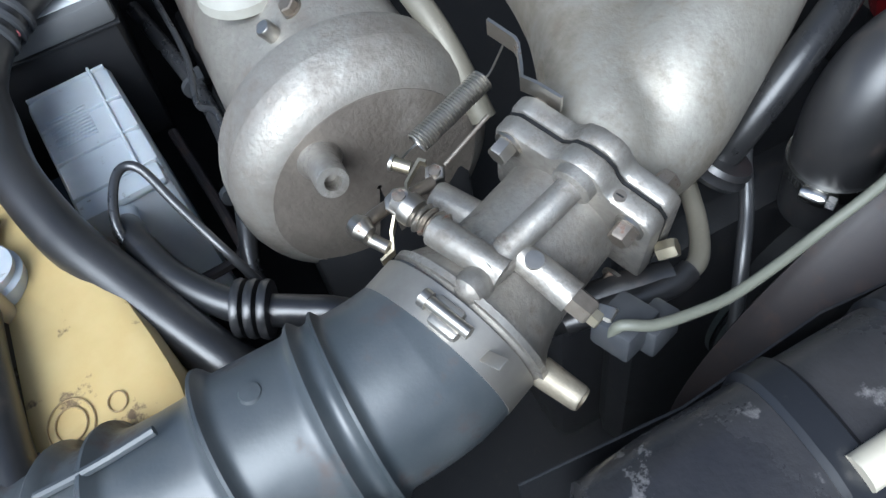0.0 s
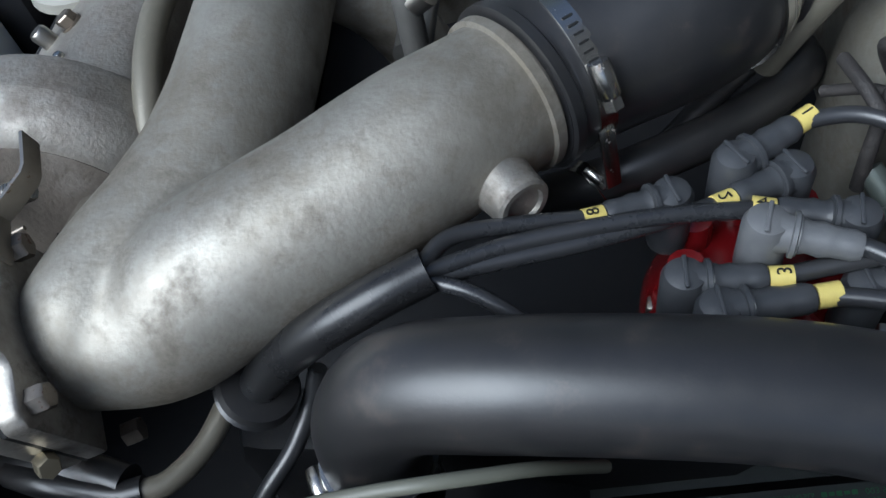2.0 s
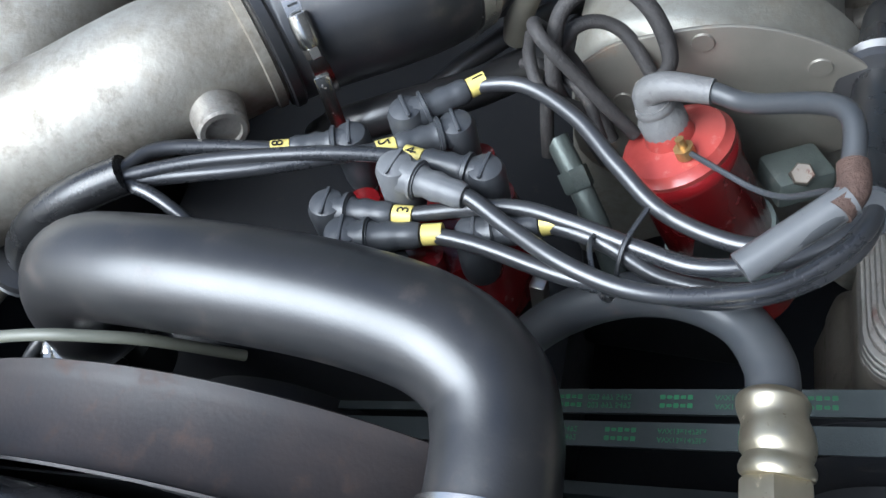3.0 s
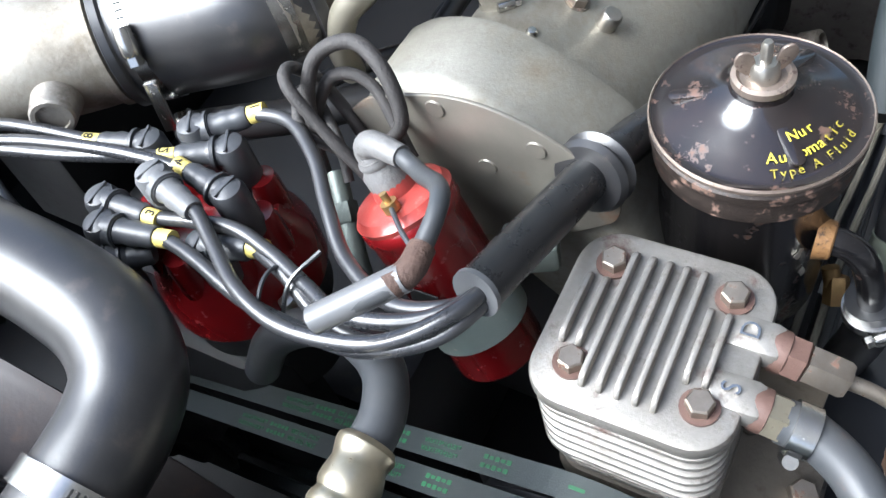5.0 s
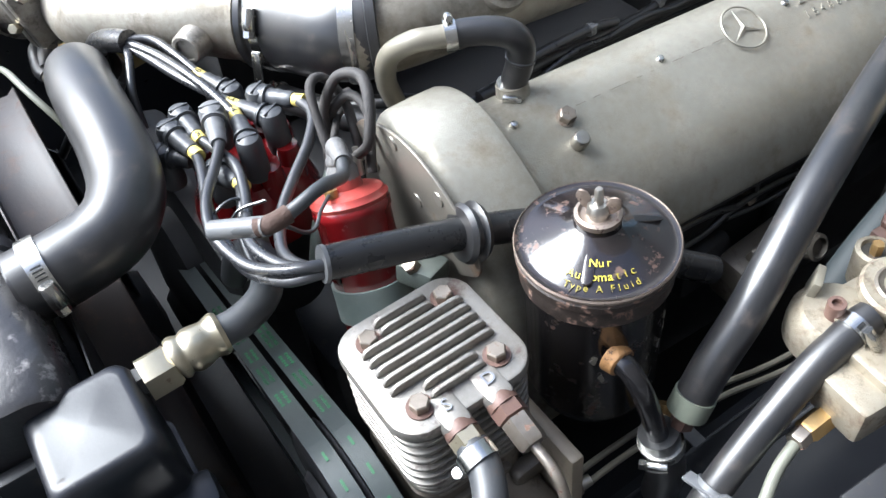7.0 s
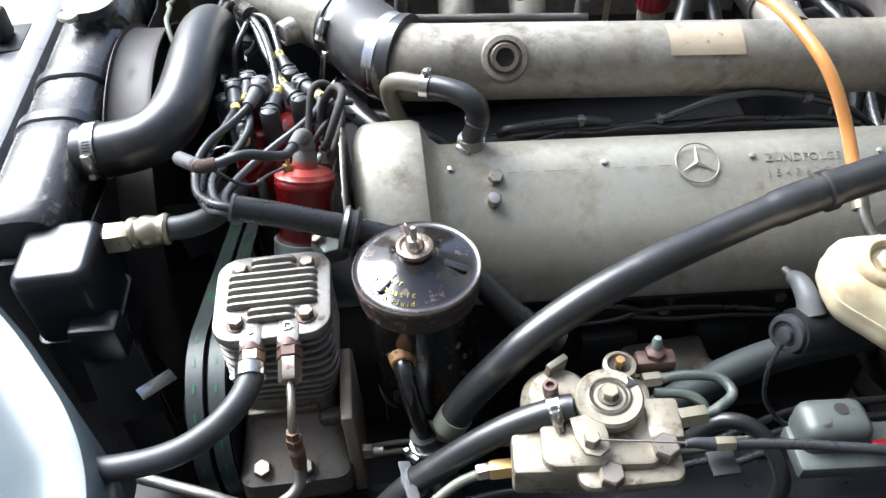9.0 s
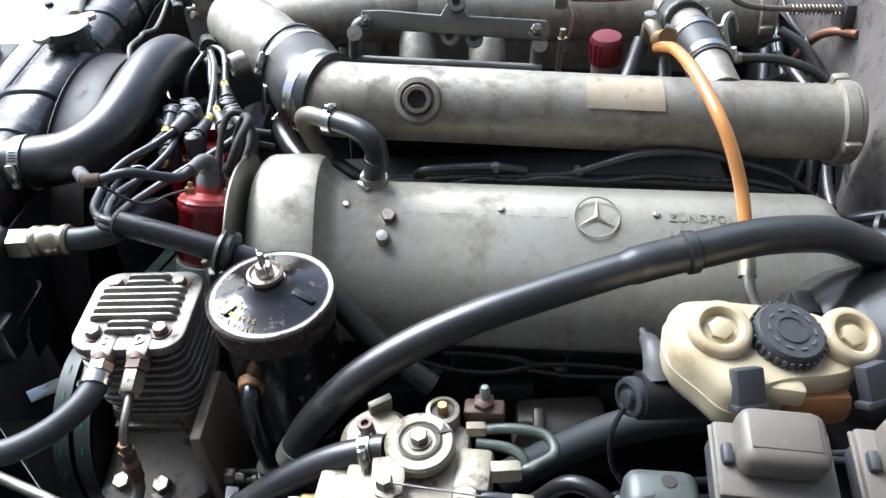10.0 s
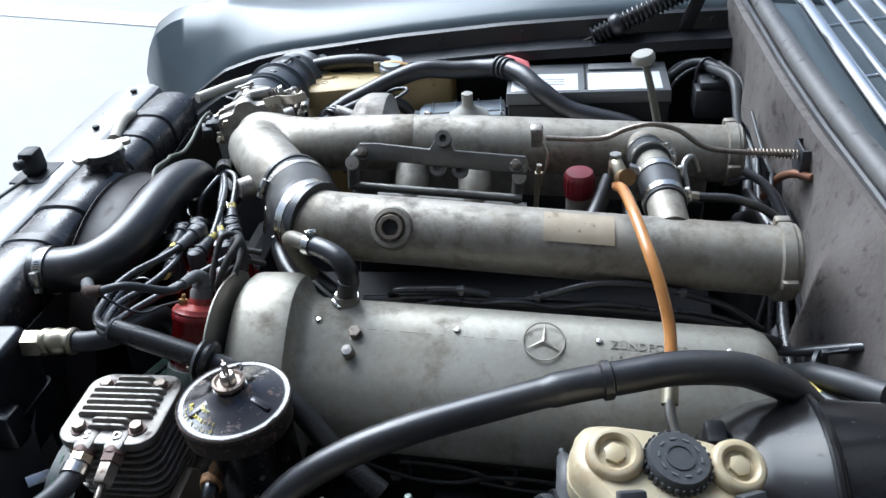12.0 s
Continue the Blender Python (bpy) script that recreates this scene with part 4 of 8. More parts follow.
# ---- throttle body ----
def throttle_body():
    t = thing("throttle_unit", tb(0.04, 0, -0.05), "bright cast throttle unit with linkage and return spring", "throttle")
    part("body", lathe([(0.040, -0.03), (0.040, 0.015), (0.0415, 0.05), (0.044, 0.07), (0.048, 0.082), (0.0525, 0.090), (0.055, 0.094), (0.055, 0.099), (0.051, 0.104), (0.047, 0.104)], tb(0, 0.013, 0), U, 44), BRIGHT, t)
    part("rim", lathe([(0.054, -0.003), (0.0575, -0.002), (0.0575, 0.002), (0.054, 0.003)], tb(0.0965, 0.013, 0), U, 44), BRIGHT, t)
    outer = [(-0.047, -0.02), (-0.047, 0.046), (-0.041, 0.053), (-0.017, 0.054), (-0.013, 0.058), (-0.010, 0.064), (-0.003, 0.068), (0.008, 0.0685), (0.017, 0.065), (0.021, 0.059), (0.026, 0.0545), (0.056, 0.053), (0.065, 0.046), (0.065, -0.02)]
    inner = [(a * 1.01, b + 0.001) for a, b in outer]
    part("flange", slab(outer, -0.0145, tb(-0.0070, 0, 0), V, W, 0.0028), BRIGHT, t)
    part("flange", slab(inner, -0.0135, tb(-0.0220, 0, 0), V, W, 0.0028), BRIGHT, t)
    part("gasket", slab([(a * 0.99, b * 0.985) for a, b in outer], -0.0020, tb(-0.0087, 0, 0), V, W, 0), INK, t)
    for a, b in ((0.053, 0.043), (-0.033, 0.043), (0.053, -0.04), (-0.033, -0.04)):
        part("bolt", hexagon(tb(0.0088, a, b), U, 0.0125, 0.011), BOLT if a < 0 else STEEL, t)
        part("washer", lathe([(0.0092, 0), (0.0092, 0.0022), (0.0001, 0.0022)], tb(0.0074, a, b), U, 18), STEEL, t)
        part("nut", hexagon(tb(-0.0215, a, b), -U, 0.013, 0.010), BOLT, t)
    part("screw", lathe([(0.0038, 0), (0.0038, 0.0014), (0.0001, 0.0014)], tb(0.001, -0.020, 0.0536), W, 14), BOLT, t)
    part("slot", box(tb(0.001, -0.020, 0.0552), (0.005, 0.001, 0.0004), 0, (0, 0, 20)), INK, t)
    part("tube_collar", lathe([(0.0130, 0.0), (0.0130, 0.007), (0.0105, 0.0085), (0.0001, 0.0085)], tb(0.007, 0.004, 0.0555), U, 24), BRIGHT, t)
    part("bypass_tube", tube([tb(0.012, 0.004, 0.0555), tb(0.036, 0.006, 0.0545), tb(0.064, 0.010, 0.051)], 0.0085, 24, 4), BRIGHT, t)
    # cross shaft housing with its rounded end
    part("shaft_housing", tube([(-0.2455, 0.6325, 0.9050), (-0.262, 0.6260, 0.9055), (-0.277, 0.6195, 0.9045), (-0.290, 0.6135, 0.9020)], lambda s: 0.0100 - 0.0006 * s, 22, 6), BRIGHT, t)
    part("housing_web", tube([tb(0.058, 0.010, 0.0505), (-0.281, 0.611, 0.902), (-0.284, 0.622, 0.903)], lambda s: 0.0088 + 0.0008 * s, 20, 5), BRIGHT, t)
    part("end_dome", lathe([(0.0001, -0.012), (0.007, -0.0105), (0.0100, -0.006), (0.0108, 0.0), (0.0098, 0.006), (0.005, 0.0100), (0.0001, 0.0108)], (-0.2875, 0.6315, 0.9015), U + W * 0.3, 24), BRIGHT, t)
    for k in range(4):
        part("coil_washer", lathe([(0.0080, -0.0017), (0.0098, 0), (0.0080, 0.0017)], tb(0.0748 + 0.0004 * k, 0.048 + k * 0.0046, 0.0462 - 0.001 * k), V, 24), STEEL if k % 2 else BOLT, t)
    part("shaft_end", lathe([(0.009, 0), (0.0098, 0.002), (0.0098, 0.008), (0.0001, 0.0085)], tb(0.076, 0.066, 0.043), V, 24), STEEL, t)
    part("shaft", tube([tb(0.078, 0.046, 0.043), tb(0.0745, 0.084, 0.034)], 0.0062, 16, 2), BRIGHT, t)
    part("adjuster_tube", tube([tb(0.060, 0.010, 0.047), tb(0.060, -0.012, 0.045), tb(0.0605, -0.034, 0.042)], lambda s: 0.0088 + 0.001 * s, 22, 4), BRIGHT, t)
    part("adjuster_screw", lathe([(0.0055, -0.004), (0.0055, 0.001), (0.0001, 0.0012)], tb(0.060, -0.007, 0.0545), W, 16), STEEL, t)
    part("hex_sleeve", hexagon(tb(0.0605, -0.033, 0.0415), -V - W * 0.15, 0.0145, 0.014), BOLT, t, "rusty hex sleeve")
    part("hex_nut", hexagon(tb(0.061, -0.047, 0.039), -V - W * 0.15, 0.0095, 0.006), YELLOW_ZINC, t)
    # throttle lever with its nut, ball joint and spring hook
    part("lever", slab([(-0.008, -0.012), (0.008, -0.012), (0.009, 0.006), (0.004, 0.011), (-0.004, 0.011), (-0.009, 0.006)], 0.003, tb(0.0735, 0.081, 0.031), U * -1, V, 0.001), STEEL, t)
    part("lever_nut", hexagon(tb(0.073, 0.083, 0.033), W, 0.0115, 0.006), STEEL, t)
    part("lever_stud", lathe([(0.004, 0), (0.004, 0.009), (0.0001, 0.0095)], tb(0.073, 0.083, 0.033), W, 12), BOLT, t)
    rows = [[tb(*p) + W * k for k in (-0.004, 0.004)] for p in ((0.072, 0.092, 0.028), (0.082, 0.082, 0.026), (0.090, 0.078, 0.022), (0.097, 0.071, 0.019), (0.106, 0.072, 0.018))]
    part("arm", thick(loft(rows), 0.0018), YELLOW_ZINC, t)
    part("arm_pin", tube([tb(0.101, 0.087, 0.024), tb(0.098, 0.072, 0.024)], 0.0042, 12, 2), STEEL, t)
    part("ball_socket", lathe([(0.0001, -0.0085), (0.0055, -0.007), (0.0085, 0), (0.0055, 0.007), (0.0001, 0.0085)], tb(0.100, 0.091, 0.030), V, 18), STEEL, t)
    part("link_rod", tube([tb(0.100, 0.091, 0.030), tb(0.08, 0.092, 0.022), tb(0.045, 0.085, 0.010)], 0.0045, 12, 3), BOLT, t)
    rows = [[tb(*p) + W * k for k in (-0.003, 0.003)] for p in ((0.066, 0.086, 0.030), (0.062, 0.090, 0.029), (0.052, 0.093, 0.028), (0.044, 0.095, 0.028), (0.042, 0.090, 0.028))]
    part("hook_plate", thick(loft(rows), 0.0018), YELLOW_ZINC, t)
    part("spring_hook", tube([tb(0.052, 0.094, 0.030), tb(0.056, 0.104, 0.031)], 0.0042, 12, 2), YELLOW_ZINC, t)
    part("hook_head", lathe([(0.0001, -0.001), (0.0055, 0), (0.0055, 0.002), (0.0001, 0.003)], tb(0.056, 0.104, 0.031), V + U * 0.4, 14), STEEL, t)
    part("stop_bolt", hexagon(tb(0.037, 0.091, -0.002), W, 0.012, 0.008), STEEL, t)
    part("stop_stud", lathe([(0.004, 0), (0.004, 0.011), (0.0001, 0.0115)], tb(0.037, 0.091, -0.002), W, 12), BOLT, t)
    part("stop_boss", lathe([(0.0125, 0), (0.0125, 0.030), (0.0115, 0.032), (0.0001, 0.032)], tb(0.046, 0.048, 0.004), V + U * 0.15, 22), BRIGHT, t)
    part("pull_rod", tube([tb(0.03, 0.088, 0.008), tb(-0.012, 0.0866, 0.0135)], 0.0016, 8, 2), BOLT, t)
    # return spring and its bracket
    a, b = tb(0.034, 0.106, 0.022), tb(-0.026, 0.101, 0.026)
    x, y, z = basis(b - a)
    turns = 28
    coil = [a + (b - a) * (i / (turns * 10)) + (x * math.cos(i * 0.6283) + y * math.sin(i * 0.6283)) * 0.0068 for i in range(turns * 10 + 1)]
    part("return_spring", tube(coil, 0.00108, 6, raw=True), STEEL, t, "close-wound steel return spring")
    part("spring_end", tube([a, a + (a - b) * 0.1, tb(0.055, 0.102, 0.031)], 0.0008, 6, 4), STEEL, t)
    part("spring_end", tube([b, b + (b - a) * 0.1, tb(-0.042, 0.098, 0.045)], 0.0008, 6, 4), STEEL, t)
    rows = [[tb(*p) + W * k for k in (-0.007, 0.008)] for p in ((-0.024, 0.040, 0.056), (-0.024, 0.058, 0.055), (-0.023, 0.069, 0.053), (-0.030, 0.075, 0.052), (-0.041, 0.086, 0.051), (-0.043, 0.090, 0.051), (-0.044, 0.112, 0.050))]
    part("spring_bracket", thick(loft(rows), 0.002), STEEL, t, "bent sheet steel bracket")
    part("vacuum_stub", lathe([(0.0095, 0), (0.0088, 0.016), (0.0082, 0.028), (0.0072, 0.030), (0.0062, 0.030), (0.0058, 0.01), (0.0001, 0.01)], (-0.322, 0.612, 0.838), (-0.88, -0.36, -0.05), 20), DULL_ALLOY, t, "dull pipe stub")
    part("switch_block", box((-0.338, 0.567, 0.875), (0.026, 0.03, 0.02), 0.003, (10, 5, 20)), BOOT, t)
    part("switch_block", box((-0.344, 0.551, 0.868), (0.018, 0.026, 0.02), 0.003, (10, 5, 20)), BOOT, t)
    part("switch_nut", hexagon((-0.326, 0.578, 0.880), (-0.8, -0.5, 0.2), 0.013, 0.012), STEEL, t)
    part("bleed_bolt", hexagon((-0.303, 0.519, 0.865), (-0.4, -0.6, 0.4), 0.011, 0.012), YELLOW_ZINC, t)
    cb = thing("control_cable", (-0.345, 0.494, 0.830), "thin grey-green control cable from the throttle body", "cable")
    part("sheath", tube([tb(0.061, -0.050, 0.038), tb(0.063, -0.060, 0.034), (-0.344, 0.574, 0.892), (-0.351, 0.558, 0.888), (-0.353, 0.535, 0.882), (-0.353, 0.508, 0.876), (-0.350, 0.475, 0.876), (-0.347, 0.445, 0.880), (-0.345, 0.40, 0.896), (-0.338, 0.375, 0.903), (-0.334, 0.345, 0.911), (-0.331, 0.316, 0.916), (-0.325, 0.292, 0.909), (-0.316, 0.27, 0.892), (-0.30, 0.24, 0.85)], 0.0033, 10, 6), CABLE, cb)


def air_hose():
    h = thing("air_intake_hose", (-0.284, 0.763, 0.800), "ribbed greyish rubber air intake hose", "air hose")
    axis = spline([tb(0.100, 0.015, 0.0), tb(0.13, 0.016, -0.001), (-0.289, 0.705, 0.843), (-0.287, 0.771, 0.838), (-0.285, 0.836, 0.830), (-0.265, 0.92, 0.812), (-0.22, 0.98, 0.78)], 16)

    def rad(s):
        r = 0.0535 + 0.003 * min(1, s * 5) - 0.004 / (1 + math.exp((0.552 - s) * 160))
        for c, w, a in ((0.362, 0.0090, 0.0058), (0.402, 0.0090, 0.0058), (0.540, 0.011, 0.0085), (0.70, 0.011, 0.009), (0.76, 0.011, 0.009), (0.82, 0.011, 0.009), (0.88, 0.011, 0.009)):
            r += a * math.exp(-((s - c) / w) ** 2)
        return r
    path = []
    for a, b in zip(axis, axis[1:]):
        path += [a, a.lerp(b, 0.5)]
    part("hose", tube(path + [axis[-1]], rad, 44, raw=True), DUSTY_HOSE, h)
    part("mould_mark", lathe([(0.007, 0), (0.006, 0.002), (0.0001, 0.0026)], (-0.279, 0.762, 0.8945), (0.1, -0.05, 0.99), 20), DUSTY_HOSE, h)
    part("mould_seam", tube([(-0.270, 0.815, 0.891), (-0.270, 0.85, 0.886), (-0.262, 0.90, 0.872)], 0.003, 8, 4), DUSTY_HOSE, h)
    cl = thing("hose_clamp", tb(0.11, 0, 0), "wide dull steel band clamp with tangential screw", "hose clamp", "hose clamps")
    part("band", lathe([(0.053, -0.011), (0.0562, -0.011), (0.0562, 0.011), (0.053, 0.011)], tb(0.114, 0.0155, 0.0), U, 48), PUTTY_BAND, cl)
    for k in range(2):
        part("loop", box(tb(0.111 + 0.009 * k, 0.010 - 0.004 * k, 0.0585), (0.008, 0.020, 0.008), 0.003, (-6, 6, 110)), PUTTY_BAND, cl)
    part("screw", lathe([(0.0001, -0.016), (0.0038, -0.016), (0.0038, 0.012), (0.0055, 0.012), (0.0055, 0.017), (0.0001, 0.018)], tb(0.115, 0.008, 0.0625), V, 14), STEEL, cl)
    part("tongue", box(tb(0.116, -0.022, 0.048), (0.022, 0.008, 0.0016), 0.0005, (0, 28, 20)), PUTTY_BAND, cl)


throttle_body()
air_hose()


# ---- right side of the bay ----
def right_side():
    tank = thing("washer_tank", (-0.149, 0.810, 0.570), "yellowed translucent plastic washer tank with worn markings", "tank")
    body = slab([q.xy for q in spline([(0.05, 0.90, 0), (-0.02, 0.858, 0), (-0.10, 0.826, 0), (-0.19, 0.806, 0), (-0.232, 0.806, 0), (-0.247, 0.83, 0), (-0.252, 0.88, 0), (-0.25, 0.96, 0), (-0.22, 0.975, 0), (0.03, 0.975, 0), (0.05, 0.96, 0), (0.05, 0.90, 0)], 3)][:-1],
                -0.25, (0, 0, 0.833), (1, 0, 0), (0, 1, 0), 0.014)
    part("body", body, YELLOWED, tank)
    part("filler_neck", lathe([(0.028, 0), (0.028, 0.012), (0.024, 0.014), (0.024, 0.02), (0.0001, 0.021)], (-0.073, 0.905, 0.834), (0.064, -0.147, 0.970), 24), WHITE, tank, "pale filler cap")
    for q, r in (((-0.205, 0.875), 0.015), ((-0.205, 0.875), 0.010), ((-0.205, 0.845), 0.006)):
        ring = [(q[0] + r * 1.2 * math.cos(a), q[1] + r * math.sin(a), 0.834) for a in np.linspace(0, 6.28, 25)]
        part("moulded_ring", tube(ring, 0.0006, 5, raw=True), DIRT, tank, "embossed mark darkened by dirt")
    box_ = thing("white_reservoir", (0.13, 0.82, 0.55), "white ribbed plastic reservoir beside the hose", "reservoir")
    rm = pose(0.085, 0.814, 0.774, 0, 0, 5)
    at = lambda x, y, z: tuple(rm @ Vector((x, y, z)))
    part("body", box(at(0, 0, -0.09), (0.172, 0.080, 0.20), 0.009, (0, 0, 5)), WHITE, box_)
    part("shoulder", box(at(-0.076, -0.014, 0.009), (0.024, 0.044, 0.010), 0.004, (0, 0, 4)), WHITE, box_)
    for k in range(4):
        part("rib", box(at(-0.062 + 0.046 * k, 0.0, 0.0110), (0.0028, 0.074, 0.005), 0.001, (0, 0, 4)), WHITE, box_)
    for k in range(10):
        part("graduation", box(at(0.001 + 0.0044 * k, 0.012, 0.0105), (0.0014, 0.036, 0.0026), 0.0005, (0, 0, 4)), WHITE, box_)
    part("rib", box(at(0.0, -0.022, 0.0110), (0.164, 0.0028, 0.005), 0.001, (0, 0, 4)), WHITE, box_)
    part("outlet", lathe([(0.009, 0), (0.009, 0.016), (0.006, 0.018), (0.006, 0.028), (0.0001, 0.028)], at(-0.084, 0.006, -0.004), (-1, 0, 0.1), 16), WHITE, box_)
    tray = thing("reservoir_tray", (0.085, 0.791, 0.570), "rusty steel tray edge under the reservoir", "tray")
    part("edge", tube([(0.14, 0.758, 0.700), (-0.005, 0.745, 0.700), (-0.038, 0.752, 0.700), (-0.043, 0.813, 0.700)], 0.005, 8), RUSTY, tray)
    hoses = (
        ("thick black breather hose curving past the washer tank", 0.0185, [(0.46, 0.685, 0.76), (0.404, 0.705, 0.79), (0.300, 0.728, 0.812), (0.245, 0.752, 0.842), (0.205, 0.795, 0.860), (0.165, 0.842, 0.856), (0.120, 0.868, 0.846), (0.068, 0.868, 0.844), (0.0, 0.862, 0.849), (-0.06, 0.846, 0.834), (-0.11, 0.822, 0.818), (-0.16, 0.797, 0.80), (-0.20, 0.772, 0.775), (-0.24, 0.735, 0.71)]),
        ("black hose with a grommet joining under the air hose", 0.0118, [(-0.02, 0.815, 0.765), (-0.036, 0.812, 0.790), (-0.055, 0.808, 0.805), (-0.078, 0.804, 0.811), (-0.12, 0.788, 0.808), (-0.158, 0.758, 0.801), (-0.182, 0.722, 0.798), (-0.197, 0.698, 0.795), (-0.22, 0.66, 0.77)]),
        ("slim black looped hose", 0.0038, [(-0.09, 0.81, 0.80), (-0.062, 0.812, 0.824), (-0.035, 0.803, 0.834), (-0.022, 0.792, 0.836), (-0.028, 0.780, 0.832), (-0.060, 0.768, 0.815), (-0.104, 0.750, 0.790), (-0.131, 0.730, 0.730)]),
        ("black wiring sheath beside the valve cover", 0.008, [(0.306, 0.740, 0.730), (0.133, 0.716, 0.735), (0.016, 0.718, 0.745), (-0.039, 0.731, 0.740), (-0.083, 0.745, 0.710), (-0.113, 0.727, 0.650)]),
        ("thin bent steel fuel line", 0.003, [(0.304, 0.717, 0.760), (0.156, 0.713, 0.770), (0.089, 0.723, 0.765), (0.061, 0.712, 0.770), (-0.014, 0.718, 0.760), (-0.039, 0.731, 0.740)]),
    )
    for label, r, pts in hoses:
        h = thing("hose", pts[0], label, "hose", "hoses")
        part("tube", tube(pts, r, 20 if r > 0.01 else 10, 8), WIRE if r < 0.01 else RUBBER, h)
    g = thing("grommet", (-0.165, 0.752, 0.78), "black ribbed rubber grommet on a hose", "grommet")
    for k in range(3):
        part("ring", lathe([(0.013, -0.004), (0.0205, -0.003), (0.0215, 0), (0.0205, 0.003), (0.013, 0.004)], Vector((-0.160, 0.757, 0.801)) + Vector((-0.005, -0.008, -0.0005)) * k, (-0.45, -0.85, -0.05), 24), RUBBER, g)
    for q in ((0.141, 0.720, 0.740), (-0.013, 0.730, 0.750)):
        c = thing("cable_clip", q, "small black cable clip on the wiring", "clip", "clips")
        part("strap", lathe([(0.0095, -0.003), (0.011, -0.003), (0.011, 0.003), (0.0095, 0.003)], q, (1, 0.1, 0), 14), BOOT, c)
        part("tab", box((q[0], q[1] - 0.01, q[2] + 0.012), (0.018, 0.006, 0.004), 0.001), BOOT, c)


right_side()


# ---- radiator and front of the engine ----
def radiator():
    r = thing("radiator", (-0.42, 0.3, 0.4), "dull black radiator top tank with pressed straps and filler cap", "radiator")
    sec = lambda y, k, zoff=0.0: [Vector((-0.440 + 0.046 * k * math.copysign(abs(math.cos(a)) ** 0.7, math.cos(a)), y, 0.868 + zoff + 0.044 * k * math.copysign(abs(math.sin(a)) ** 0.7, math.sin(a)))) for a in np.linspace(0, 2 * math.pi, 25)[:-1]]
    rows = []
    for y, k in ((-0.037, 0.02), (-0.036, 0.8), (-0.028, 0.93), (0.0, 1.0), (0.1, 1.0), (0.128, 1.0), (0.132, 0.97), (0.2, 0.97), (0.30, 1.0), (0.44, 1.0), (0.55, 0.98), (0.6, 0.97), (0.64, 0.9), (0.647, 0.7), (0.648, 0.02)):
        rows.append(sec(y, k))
    part("tank", loft(rows, close=True), RAD, r)
    for y in (0.135, 0.225, 0.375, 0.455, 0.535):
        bm = loft([sec(y - 0.011, 1.0), sec(y - 0.008, 1.06), sec(y + 0.008, 1.06), sec(y + 0.011, 1.0)], close=True)
        part("strap", bm, GLOSS_CHASSIS, r)
    part("core", box((-0.42, 0.3, 0.6), (0.06, 0.66, 0.46), 0.004), CHASSIS, r)
    part("filler_neck", lathe([(0.034, -0.02), (0.030, 0.0), (0.030, 0.03), (0.034, 0.020)], (-0.430, 0.352, 0.905), (0, 0, 1), 28), RAD, r)
    cap = part("filler_cap", lathe([(0.028, 0), (0.033, 0.002), (0.033, 0.008), (0.030, 0.010), (0.018, 0.011), (0.0001, 0.0115)], (-0.432, 0.355, 0.926), (0, 0, 1), 32), CREAM_PAINT, r, "pale worn metal filler cap")
    for s in (-1, 1):
        part("cap_ear", slab(rounded(0.026, 0.020, 0.008), 0.008, (-0.432 + s * 0.020, 0.355 + s * 0.031, 0.927), (1, 0.6 * s, 0), (-0.6 * s, 1, 0), 0.002), CREAM_PAINT, cap)
    part("side_plate", box((-0.42, -0.044, 0.74), (0.10, 0.012, 0.24), 0.003), CHASSIS, r)
    part("inlet_neck", lathe([(0.0245, 0), (0.0245, 0.045), (0.022, 0.046)], (-0.405, 0.080, 0.893), (1, 0, 0), 28), RAD, r)
    part("overflow_pipe", tube([(-0.452, 0.432, 0.913), (-0.459, 0.465, 0.917), (-0.465, 0.50, 0.918), (-0.466, 0.535, 0.912)], 0.0095, 14), CREAM_PAINT, r, "cream painted vent pipe")
    bar = thing("tie_bar", (-0.45, 0.7, 0.85), "cream painted tube at the radiator corner", "tube")
    part("tube", tube([(-0.42, 0.70, 0.868), (-0.36, 0.78, 0.865), (-0.30, 0.84, 0.86)], 0.010, 12), CREAM_PAINT, bar)
    h = thing("radiator_hose", (-0.302, 0.203, 0.847), "thick black rubber radiator hose with a double bend", "hose", "hoses")
    part("hose", tube([(-0.400, 0.080, 0.893), (-0.362, 0.080, 0.896), (-0.337, 0.083, 0.898), (-0.315, 0.093, 0.902), (-0.298, 0.122, 0.906), (-0.290, 0.169, 0.910), (-0.287, 0.225, 0.912), (-0.284, 0.285, 0.908), (-0.279, 0.330, 0.893), (-0.280, 0.352, 0.864), (-0.283, 0.357, 0.825), (-0.286, 0.357, 0.775)], 0.0302, 36, 8), RUBBER, h)
    hose_clamp((-0.381, 0.080, 0.895), (1, 0, 0.06), 0.0312, 0.014, (0.0, -0.95, 0.25), "wide bright hose clamp with slotted screw", 1.15)
    hose_clamp((-0.2835, 0.357, 0.819), (0.05, 0.0, 0.997), 0.0312, 0.011, (-0.4, 0.8, 0.0), "hose clamp low on the radiator hose", 1.0)
    part("paint_dot", lathe([(0.004, 0), (0.0001, 0.0008)], (-0.282, 0.369, 0.885), (-0.103, 0.671, 0.737), 10), RED, h)
    s = thing("fan_shroud", (-0.35, 0.3, 0.4), "rusty black sheet metal fan shroud ring", "shroud")
    rows = []
